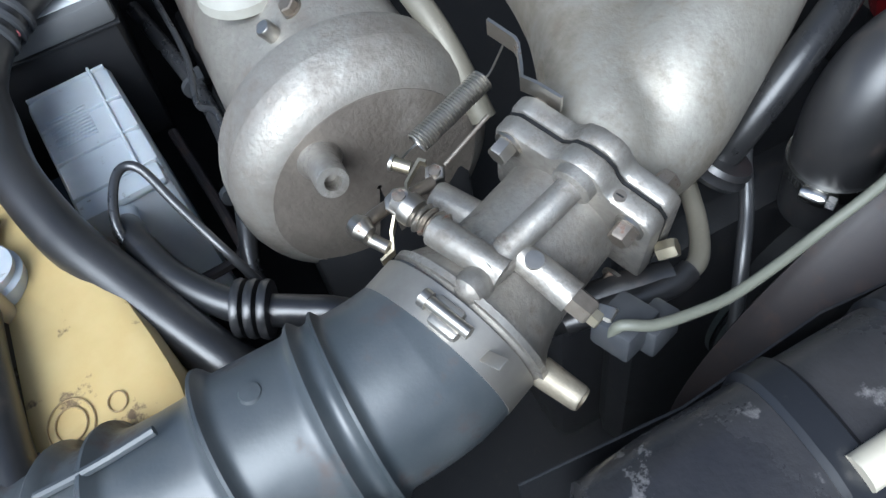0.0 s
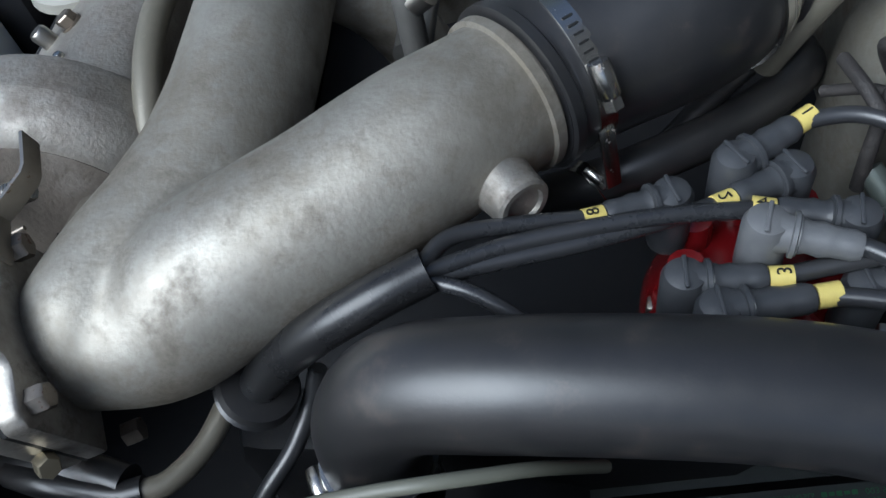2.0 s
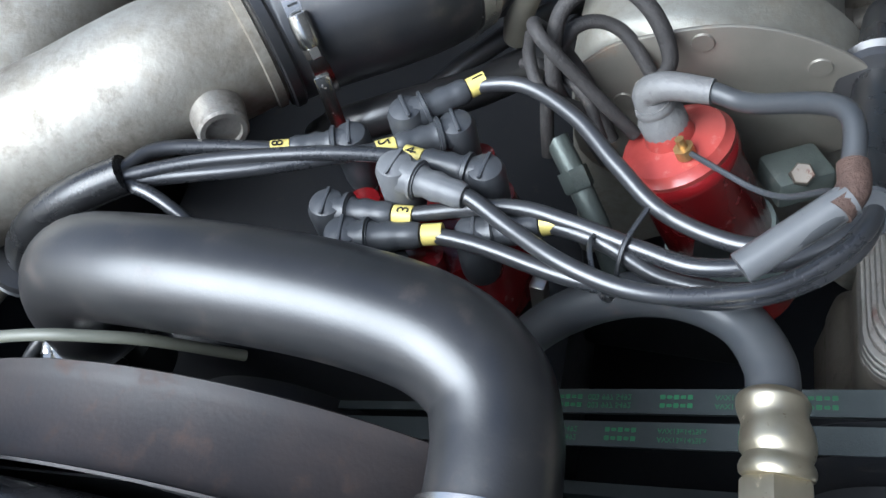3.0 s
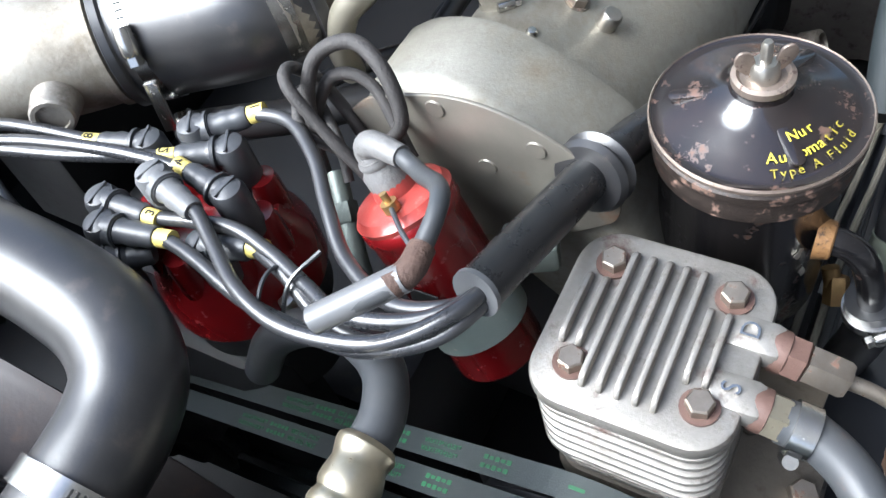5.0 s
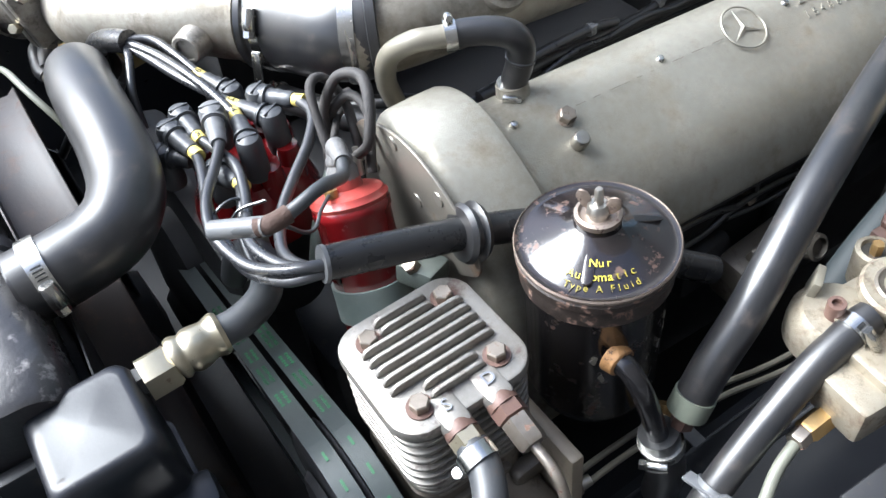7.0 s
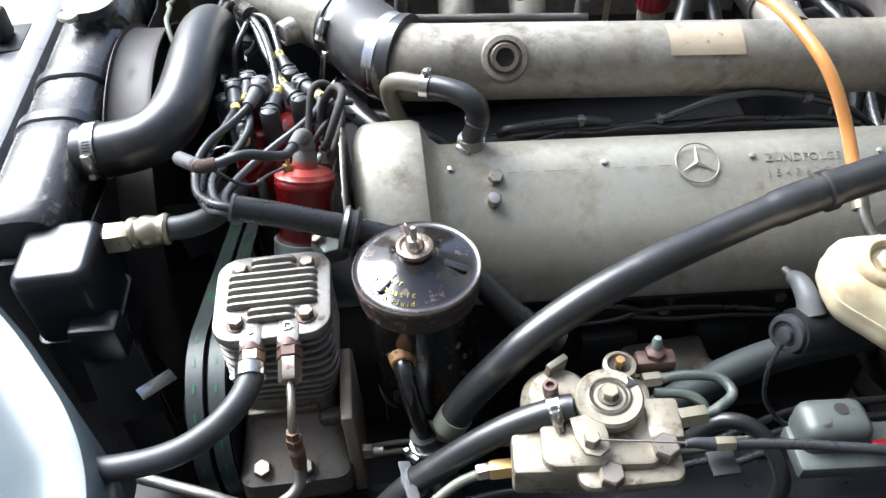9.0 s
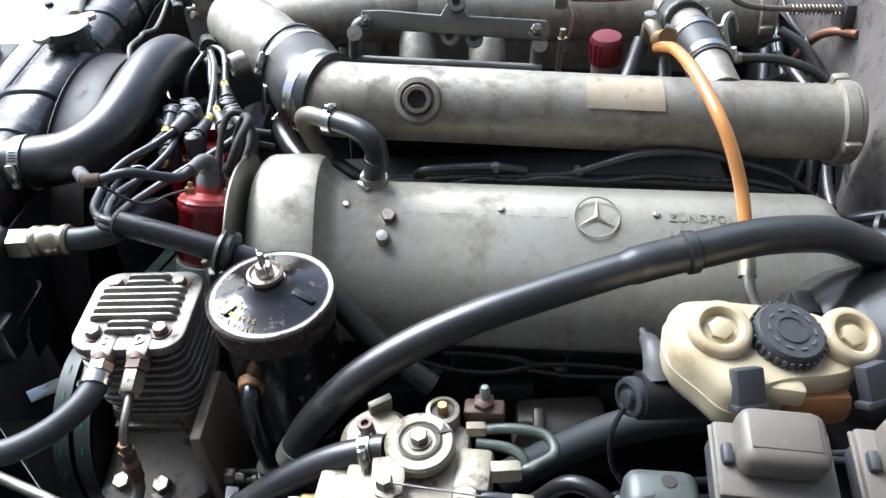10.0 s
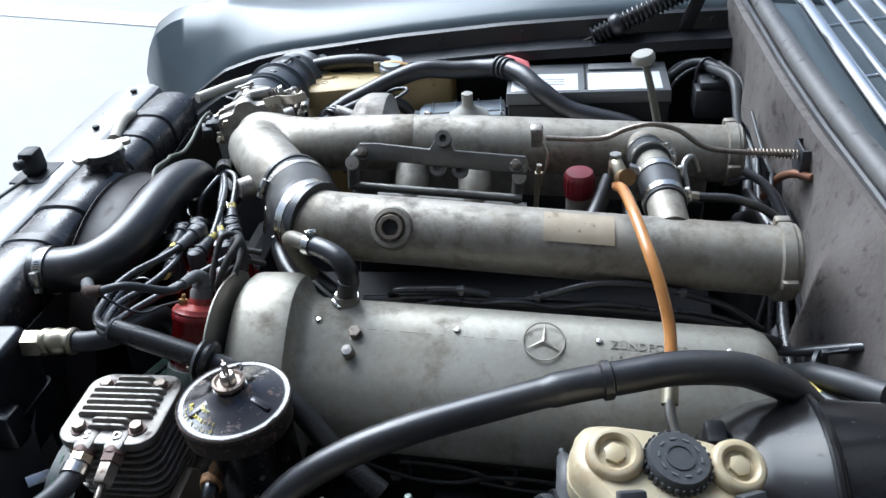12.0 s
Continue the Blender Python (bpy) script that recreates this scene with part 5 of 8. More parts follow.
    for a in np.linspace(-35, 215, 72):
        a = radians(a)
        cy, cz, R = 0.262, 0.652, 0.252
        rows.append([Vector((x, cy + (R + d) * math.cos(a), cz + (R + d) * math.sin(a) * 1.0)) for x, d in ((-0.392, 0.008), (-0.390, 0.002), (-0.384, -0.001), (-0.346, -0.003), (-0.340, 0.001), (-0.337, 0.003))])
    part("ring", thick(loft(rows), 0.0016), RUSTY, s)
    part("plate", thick(loft([[Vector((-0.385 + 0.004 * math.sin(y * 30), y, z)) for z in (0.4, 0.7, 0.86)] for y in np.linspace(-0.02, 0.66, 8)]), 0.0015), CHASSIS, s)
    f = thing("cooling_fan", (-0.34, 0.32, 0.56), "dark steel cooling fan behind the shroud", "fan")
    part("hub", lathe([(0.07, -0.02), (0.075, 0), (0.06, 0.03), (0.0001, 0.035)], (-0.35, 0.32, 0.56), (1, 0, 0), 24), CHASSIS, f)
    for k in range(6):
        a = radians(60 * k + 20)
        d, n = Vector((0, math.cos(a), math.sin(a))), Vector((0, -math.sin(a), math.cos(a)))
        c = Vector((-0.345, 0.32, 0.56))
        rows = [[c + d * rr + n * w + Vector((w * 0.35, 0, 0)) for w in (-0.035, 0, 0.035)] for rr in (0.06, 0.15, 0.26)]
        part("blade", thick(loft(rows), 0.002), CHASSIS, f)


radiator()


def front_left_box():
    b = thing("oil_cooler_box", (-0.434, -0.060, 0.697), "dented glossy black sheet metal box with a hex union", "box")
    rows = []
    for z, k in ((0.74, 0.92), (0.76, 0.97), (0.868, 1.0), (0.880, 0.985), (0.887, 0.93), (0.890, 0.84)):
        rows.append([Vector((-0.398 + 0.05 * (0.89 - z) * 0.2 + a * k, -0.066 + b * k, z + (0.0008 * math.sin(a * 60 + 1) if z > 0.88 else 0))) for a, b in rounded(0.078, 0.086, 0.012, 5)])
    top = [[Vector((-0.398 + a * k, -0.066 + b * k, 0.890 + 0.0016 * math.sin(a * k * 60 + b * k * 38 + 1) * (0.84 - k))) for a, b in rounded(0.078, 0.086, 0.012, 5)] for k in (0.84, 0.76, 0.66, 0.55, 0.44, 0.33, 0.22, 0.1, 0.02)]
    part("body", loft(rows + top[1:], close=True), GLOSS_CHASSIS, b)
    part("seam", slab(rounded(0.083, 0.091, 0.013, 5), 0.003, (-0.397, -0.066, 0.800), (1, 0, 0), (0, 1, 0), 0.001), GLOSS_CHASSIS, b)
    part("lower_step", box((-0.372, -0.112, 0.806), (0.05, 0.030, 0.05), 0.006, (0, 0, -3)), GLOSS_CHASSIS, b)
    part("union", hexagon((-0.366, -0.040, 0.872), (1, 0.0, 0), 0.020, 0.012), CHASSIS, b)
    part("hex_nut", hexagon((-0.356, -0.040, 0.872), (1, 0.03, 0), 0.030, 0.024, turn=0.3), YELLOW_ZINC, b, "large zinc hex nut")
    h = thing("oil_hose", (-0.304, -0.034, 0.847), "black oil hose with a crimped zinc ferrule", "hose", "hoses")
    part("ferrule", tube([(-0.333, -0.039, 0.874), (-0.326, -0.039, 0.875), (-0.317, -0.039, 0.875), (-0.300, -0.037, 0.874), (-0.293, -0.037, 0.874)], lambda s: 0.0145 + 0.0022 * abs(math.sin(s * 9.4)) - 0.004 * (s < 0.06), 24, 8), YELLOW_ZINC, h, "crimped ferrule")
    part("hose", tube([(-0.297, -0.037, 0.874), (-0.276, -0.035, 0.873), (-0.254, -0.022, 0.870), (-0.241, 0.002, 0.866), (-0.236, 0.030, 0.856), (-0.238, 0.058, 0.840), (-0.244, 0.085, 0.815), (-0.25, 0.11, 0.77)], 0.0125, 20, 8), OLD_RUBBER, h)
    # strip of black sheet steel under the box
    sh = thing("air_baffle", (-0.403, -0.158, 0.597), "bent black sheet baffle beside the radiator", "baffle")
    part("sheet", thick(loft([[(Vector((-0.407, -0.047, 0.837))), Vector((-0.365, -0.034, 0.817))], [Vector((-0.397, -0.117, 0.797)), Vector((-0.355, -0.088, 0.777))], [Vector((-0.376, -0.172, 0.737)), Vector((-0.333, -0.134, 0.697))]]), 0.0015), GLOSS_CHASSIS, sh)
    # metal fan blade end and small brackets under the union
    br = thing("bracket", (-0.343, -0.073, 0.697), "bare aluminium fan blade tips in the dark", "bracket")
    part("blade_tip", box((-0.335, -0.125, 0.735), (0.045, 0.014, 0.002), 0.0005, (35, 15, 50)), BAND, br)


def ignition_coil():
    c = thing("ignition_coil", (-0.152, -0.005, 0.717), "red enamelled ignition coil with zinc strap", "ignition coil")
    d = Vector((0.14, 0.42, 0.90)).normalized()
    o = Vector((-0.1732, -0.0376, 0.764))
    part("can", lathe([(0.029, 0), (0.031, 0.003), (0.031, 0.118), (0.0325, 0.120), (0.0325, 0.126), (0.031, 0.128)], o, d, 36), RED, c)
    part("cap", lathe([(0.0315, 0.1275), (0.0325, 0.131), (0.0305, 0.133), (0.029, 0.136), (0.022, 0.138), (0.014, 0.140), (0.0125, 0.150), (0.0001, 0.151)], o, d, 36), RED_TOP, c, "faded red insulating cap")
    part("strap", lathe([(0.0315, 0.030), (0.0335, 0.030), (0.0335, 0.060), (0.0315, 0.060)], o, d, 36), GALV, c, "galvanised strap")
    for a, b in ((0.02, 0.012), (-0.018, -0.012)):
        q = o + d * 0.134 + Vector((a, b, 0))
        part("terminal", lathe([(0.003, 0), (0.003, 0.012), (0.0055, 0.012), (0.0055, 0.018), (0.0025, 0.018), (0.0025, 0.024), (0.0001, 0.024)], q, d, 10), BRASS if a < 0 else STEEL, c)
    part("sticker", box(o + d * 0.085 + Vector((-0.0315, -0.006, 0.0)), (0.001, 0.020, 0.016), 0.0002, (0, 5, 0)), INK, c, "black label")
    # centre lead with right-angle boot
    top = o + d * 0.141
    b = thing("plug_boot", top, "dusty grey right-angle boot on the coil", "plug boot", "plug boots")
    part("collar", lathe([(0.0130, 0), (0.0130, 0.014), (0.0105, 0.018), (0.0105, 0.024)], top, d, 20), COIL_BOOT, b)
    part("elbow", tube([top + d * 0.02, top + d * 0.030, top + d * 0.036 + Vector((-0.004, -0.012, 0.004)), top + d * 0.036 + Vector((-0.010, -0.034, 0.008))], lambda s: 0.0098 - 0.0032 * s, 16, 6), COIL_BOOT, b)
    part("boot_rib", lathe([(0.0108, -0.002), (0.0114, 0.0), (0.0108, 0.002)], top + d * 0.021, d, 20), COIL_BOOT, b)
    w = thing("coil_lead", (-0.200, -0.027, 0.847), "cracked brown-black coil lead in a grey sleeve", "ignition lead", "ignition leads")
    e = top + d * 0.036 + Vector((-0.010, -0.034, 0.008))
    part("lead", tube([e, e + Vector((-0.010, -0.018, 0.004)), (-0.197, -0.049, 0.966), (-0.226, -0.053, 0.962), (-0.244, -0.049, 0.959), (-0.262, -0.024, 0.948)], 0.0050, 14, 8, 0.08), OLD_RUBBER, w)
    part("frayed_end", tube([(-0.224, -0.053, 0.962), (-0.236, -0.053, 0.961), (-0.246, -0.047, 0.958)], 0.0066, 14, 6, 0.3), RUST, w, "rust-stained frayed insulation")
    part("sleeve", tube([(-0.240, -0.052, 0.960), (-0.268, -0.013, 0.943)], 0.0072, 18, 4), GREY_SLEEVE, w, "split grey sleeve")
    th = thing("thin_wire", (-0.201, -0.014, 0.897), "thin bare wire from the coil terminal", "wire", "wires")
    part("wire", tube([o + d * 0.15 + Vector((-0.018, -0.012, 0)), (-0.188, -0.006, 0.905), (-0.200, -0.022, 0.908), (-0.212, -0.034, 0.920), (-0.226, -0.046, 0.945), (-0.236, -0.046, 0.955)], 0.0016, 8, 8), OLD_RUBBER, th)
    lp = thing("wire_loop", (-0.117, 0.052, 0.847), "fraying dark wires looping behind the coil", "wire", "wires")
    part("wire", tube([o + d * 0.15 + Vector((0.02, 0.012, 0)), (-0.125, 0.025, 0.917), (-0.112, 0.038, 0.942), (-0.105, 0.061, 0.952), (-0.117, 0.084, 0.942), (-0.134, 0.087, 0.907), (-0.128, 0.074, 0.867), (-0.117, 0.060, 0.817)], 0.0046, 12, 10, 0.10), FRAYED, lp)
    part("wire", tube([(-0.128, 0.024, 0.887), (-0.109, 0.052, 0.922), (-0.113, 0.078, 0.927), (-0.131, 0.091, 0.897), (-0.139, 0.093, 0.847)], 0.0042, 12, 10, 0.12), FRAYED, lp)
    part("wire", tube([(-0.098, 0.106, 0.907), (-0.124, 0.102, 0.912), (-0.140, 0.091, 0.902), (-0.134, 0.065, 0.882)], 0.0040, 12, 8, 0.12), FRAYED, lp)
    part("wire", tube([(-0.150, 0.040, 0.884), (-0.146, 0.066, 0.915), (-0.138, 0.090, 0.940), (-0.122, 0.098, 0.938), (-0.112, 0.088, 0.915), (-0.116, 0.070, 0.885), (-0.126, 0.055, 0.85)], 0.0040, 12, 10, 0.12), FRAYED, lp)
    part("wire", tube([(-0.100, 0.112, 0.885), (-0.118, 0.092, 0.902), (-0.136, 0.070, 0.898), (-0.152, 0.058, 0.880)], 0.0034, 10, 8, 0.12), FRAYED, lp)


front_left_box()
ignition_coil()


def plug_boot(a, b, material=None, label="black angled plug boot on the distributor"):
    """A right-angle boot from its head a towards its wire end b."""
    material = material or BOOT
    a, b = Vector(a), Vector(b)
    d = (b - a).normalized()
    root = thing("plug_boot", a - Vector((0, 0, 0.03)), label, "plug boot", "plug boots")
    n = (b - a).length
    part("head", lathe([(0.0105, -0.034), (0.0115, -0.028), (0.0115, 0.004), (0.0095, 0.0085), (0.005, 0.0105), (0.0001, 0.011)], a, (0.018, 0.008, 0.997), 20), material, root)
    part("shank", tube([a, a + d * n * 0.35, a + d * n * 0.36, a + d * n * 0.7, a + d * n], lambda s: 0.0105 - 0.0035 * s + 0.0006 * math.sin(s * 30), 16, 3), material, root)
    x, y, z = basis(d)
    part("rib", lathe([(0.0100, -0.0015), (0.0115, -0.001), (0.0115, 0.001), (0.0100, 0.0015)], a + d * n * 0.30, d, 16), material, root)
    part("rib", box(a + Vector((0, 0, 0.0105)), (0.0022, 0.018, 0.002), 0.0006, (0, 0, math.degrees(math.atan2(d.y, d.x)))), material, root)
    return root


def yellow_tag(p, d, text):
    root = thing("wire_tag", p, "small yellow numbered tape round an ignition lead", "tag", "wire tags")
    d = Vector(d).normalized()
    x, y, z = basis(d)
    part("tape", lathe([(0.0048, -0.0055), (0.0060, -0.0055), (0.0060, 0.0055), (0.0048, 0.0055)], p, d, 12), TAG, root)
    side = d.cross(Vector((0.018, 0.008, 0.997))).normalized()
    if text:
        part("number", lettering(text, 0.0095, Vector(p) + Vector((0, 0, 0.0062)), -side, d, 0.0004), INK, root)


def ignition():
    c = Vector((-0.207, 0.147, 0))
    dist = thing("distributor", (c.x, c.y, 0.7), "glossy red distributor cap on a dark body", "distributor")
    part("body", lathe([(0.04, 0.68), (0.042, 0.74), (0.055, 0.76), (0.055, 0.79)], c, (0.018, 0.008, 0.997), 36), CHASSIS, dist)
    part("cap", lathe([(0.056, 0.785), (0.060, 0.79), (0.060, 0.812), (0.057, 0.822), (0.050, 0.834), (0.044, 0.848), (0.02, 0.852), (0.0001, 0.853)], c, (0.018, 0.008, 0.997), 40), RED, dist)
    for k in range(8):
        a = radians(45 * k + 10)
        part("tower", lathe([(0.013, 0.82), (0.0115, 0.858), (0.010, 0.866), (0.0001, 0.867)], c + Vector((math.cos(a), math.sin(a), 0)) * 0.040, (0.018, 0.008, 0.997), 16), RED, dist)
    for a in (80, 260):
        a = radians(a)
        part("clip", box(c + Vector((0.060 * math.cos(a), 0.060 * math.sin(a), 0.80)), (0.01, 0.01, 0.05), 0.002, (0, 0, math.degrees(a))), STEEL, dist)
    leads = (
        ("1", [(-0.159, 0.169, 0.897), (-0.137, 0.134, 0.902), (-0.136, 0.104, 0.903), (-0.155, 0.073, 0.899), (-0.180, 0.049, 0.891), (-0.204, 0.022, 0.883), (-0.219, -0.017, 0.883), (-0.213, -0.050, 0.889), (-0.198, -0.064, 0.890)]),
        ("3", [(-0.224, 0.200, 0.890), (-0.224, 0.159, 0.892), (-0.214, 0.102, 0.894), (-0.218, 0.068, 0.890), (-0.228, 0.034, 0.887), (-0.236, 0.003, 0.887), (-0.226, -0.037, 0.889), (-0.203, -0.062, 0.891)]),
        ("", [(-0.241, 0.186, 0.890), (-0.235, 0.140, 0.893), (-0.239, 0.111, 0.893), (-0.250, 0.066, 0.890), (-0.252, 0.029, 0.886), (-0.249, -0.012, 0.882), (-0.232, -0.047, 0.885), (-0.207, -0.064, 0.887)]),
        ("6", [(-0.227, 0.117, 0.883), (-0.221, 0.079, 0.892), (-0.229, 0.049, 0.891), (-0.240, 0.017, 0.879), (-0.238, -0.025, 0.877), (-0.209, -0.059, 0.885)]),
        (None, [(-0.205, 0.162, 0.905), (-0.218, 0.118, 0.905), (-0.232, 0.095, 0.901), (-0.249, 0.065, 0.899), (-0.257, 0.033, 0.895), (-0.253, 0.000, 0.891), (-0.241, -0.032, 0.891), (-0.211, -0.061, 0.894)]),
        ("8", [(-0.174, 0.201, 0.889), (-0.186, 0.238, 0.894), (-0.195, 0.285, 0.902), (-0.205, 0.313, 0.907), (-0.227, 0.327, 0.909)]),
        ("2", [(-0.161, 0.140, 0.890), (-0.180, 0.174, 0.895), (-0.204, 0.243, 0.899), (-0.220, 0.304, 0.902), (-0.233, 0.329, 0.905)]),
        ("4", [(-0.194, 0.116, 0.893), (-0.187, 0.156, 0.896), (-0.193, 0.209, 0.902), (-0.207, 0.276, 0.905), (-0.223, 0.318, 0.907), (-0.233, 0.334, 0.907)]),
    )
    for tag, pts in leads:
        if pts[-1][1] < 0:
            n = len(pts) - 1
            pts = [Vector(p) + Vector((-0.016, -0.007, 0.029)) * max(0.0, (k - 1) / (n - 1)) ** 1.3 for k, p in enumerate(pts)]
            pts.append(pts[-1].lerp(Vector((-0.150, -0.079, 0.904)), 0.6))
        a, b = Vector(pts[0]), Vector(pts[1])
        grey = tag is None
        e = a.lerp(b, 0.92)
        plug_boot(a, e, GREY_BOOT if grey else BOOT, "dusty grey angled plug boot on the distributor" if grey else "black angled plug boot on the distributor")
        lead = thing("ignition_lead", b, "glossy black ignition lead", "ignition lead", "ignition leads")
        part("lead", tube([a.lerp(b, 0.7)] + pts[1:], 0.0046, 14, 8), WIRE, lead)
        if tag is not None:
            yellow_tag(b + (b - a).normalized() * 0.003, b - a, tag)
    plug_boot((-0.255, 0.177, 0.877), (-0.238, 0.155, 0.875))
    sl = thing("lead_sleeve", (-0.147, -0.080, 0.847), "black plastic sleeve bundling the ignition leads", "sleeve", "sleeves")
    part("sleeve", tube([(-0.216, -0.069, 0.920), (-0.180, -0.075, 0.912), (-0.144, -0.080, 0.902), (-0.107, -0.085, 0.891), (-0.055, -0.094, 0.872), (-0.007, -0.106, 0.847), (0.047, -0.137, 0.797), (0.091, -0.156, 0.767)], 0.0128, 20, 8), SLEEVE, sl)
    part("mouth", lathe([(0.0128, -0.001), (0.0137, -0.001), (0.0137, 0.002), (0.0128, 0.002)], (-0.216, -0.069, 0.920), (-0.95, 0.16, 0.25), 20), GREY_SLEEVE, sl)
    g = thing("grommet", (-0.106, -0.085, 0.837), "fat black rubber grommet in the bracket plate", "grommet")
    part("ring", lathe([(0.0125, -0.009), (0.021, -0.008), (0.0235, -0.004), (0.019, -0.001), (0.019, 0.002), (0.0235, 0.005), (0.021, 0.009), (0.0125, 0.010)], (-0.108, -0.085, 0.891), (0.95, -0.13, -0.28), 28), RUBBER, g)
    sl2 = thing("lead_sleeve", (-0.251, 0.362, 0.817), "black plastic sleeve leading the ignition leads under the manifold", "sleeve", "sleeves")
    part("sleeve", tube([(-0.224, 0.321, 0.909), (-0.236, 0.350, 0.902), (-0.245, 0.381, 0.886), (-0.249, 0.410, 0.858), (-0.247, 0.434, 0.820)], 0.0118, 20, 8), SLEEVE, sl2)
    part("grommet_ring", lathe([(0.013, -0.008), (0.022, -0.007), (0.024, -0.003), (0.0185, 0), (0.024, 0.004), (0.022, 0.008), (0.013, 0.009)], (-0.248, 0.428, 0.830), (0.05, 0.5, -0.85), 26), RUBBER, sl2)
    ex = thing("ignition_lead", (-0.253, 0.289, 0.877), "short black lead dropping from the sleeve", "ignition lead", "ignition leads")
    part("lead", tube([(-0.227, 0.324, 0.905), (-0.234, 0.299, 0.902), (-0.247, 0.270, 0.887), (-0.252, 0.255, 0.857)], 0.0042, 12, 6), WIRE, ex)
    tie = thing("lead_tie", (-0.233, 0.047, 0.877), "thin black wire tied round the leads", "tie")
    part("tie", tube([(-0.224, 0.050, 0.896), (-0.235, 0.054, 0.902), (-0.248, 0.052, 0.902), (-0.261, 0.046, 0.896), (-0.255, 0.041, 0.884), (-0.238, 0.038, 0.903), (-0.217, 0.028, 0.909)], 0.0014, 6, 6), WIRE, tie)
    plate = thing("bracket_plate", (-0.105, -0.025, 0.747), "tan stained flat steel plate with holes on the cover front", "bracket plate")
    ol = [q.xy for q in spline([(0.078, 0.895, 0), (0.058, 0.913, 0), (0.032, 0.923, 0), (0.002, 0.930, 0), (-0.025, 0.929, 0), (-0.05, 0.921, 0), (-0.073, 0.908, 0), (-0.091, 0.891, 0), (-0.101, 0.875, 0), (-0.099, 0.858, 0), (-0.088, 0.846, 0), (-0.05, 0.82, 0), (0.03, 0.79, 0), (0.078, 0.82, 0), (0.078, 0.895, 0)], 4)][:-1]
    part("plate", slab(ol, 0.003, (-0.112, 0, 0), (0, 1, 0), (0, 0, 1), 0.001), TANPLATE, plate)
    for y, z in ((0.009, 0.919), (-0.053, 0.904), (-0.018, 0.877), (0.05, 0.87)):
        part("hole_rim", lathe([(0.0065, 0), (0.0060, 0.0012), (0.0035, 0.0012)], (-0.112, y, z), (-1, 0, 0), 16), TANPLATE, plate)
        part("hole", lathe([(0.0034, 0.0008), (0.0001, 0.0009)], (-0.112, y, z), (-1, 0, 0), 12), INK, plate)
    mount = thing("coil_bracket", (-0.136, -0.054, 0.777), "green-grey corroded coil mounting bracket", "bracket")
    part("bracket", box((-0.135, -0.052, 0.839), (0.03, 0.035, 0.02), 0.004, (0, 10, 25)), PATINA, mount)
    part("bolt", hexagon((-0.143, -0.053, 0.849), (-0.510, 0.020, 0.997), 0.012, 0.008), BOLT, mount)
    con = thing("connector", (-0.149, 0.067, 0.827), "grey-green corroded pipe fitting beside the coil", "fitting")
    part("pipe", tube([(-0.134, 0.088, 0.857), (-0.154, 0.073, 0.842), (-0.175, 0.057, 0.822), (-0.189, 0.046, 0.797)], 0.0075, 14, 5), PATINA, con)
    part("union", hexagon((-0.149, 0.077, 0.847), (-0.7, -0.5, -0.6), 0.017, 0.014), PATINA, con)


ignition()


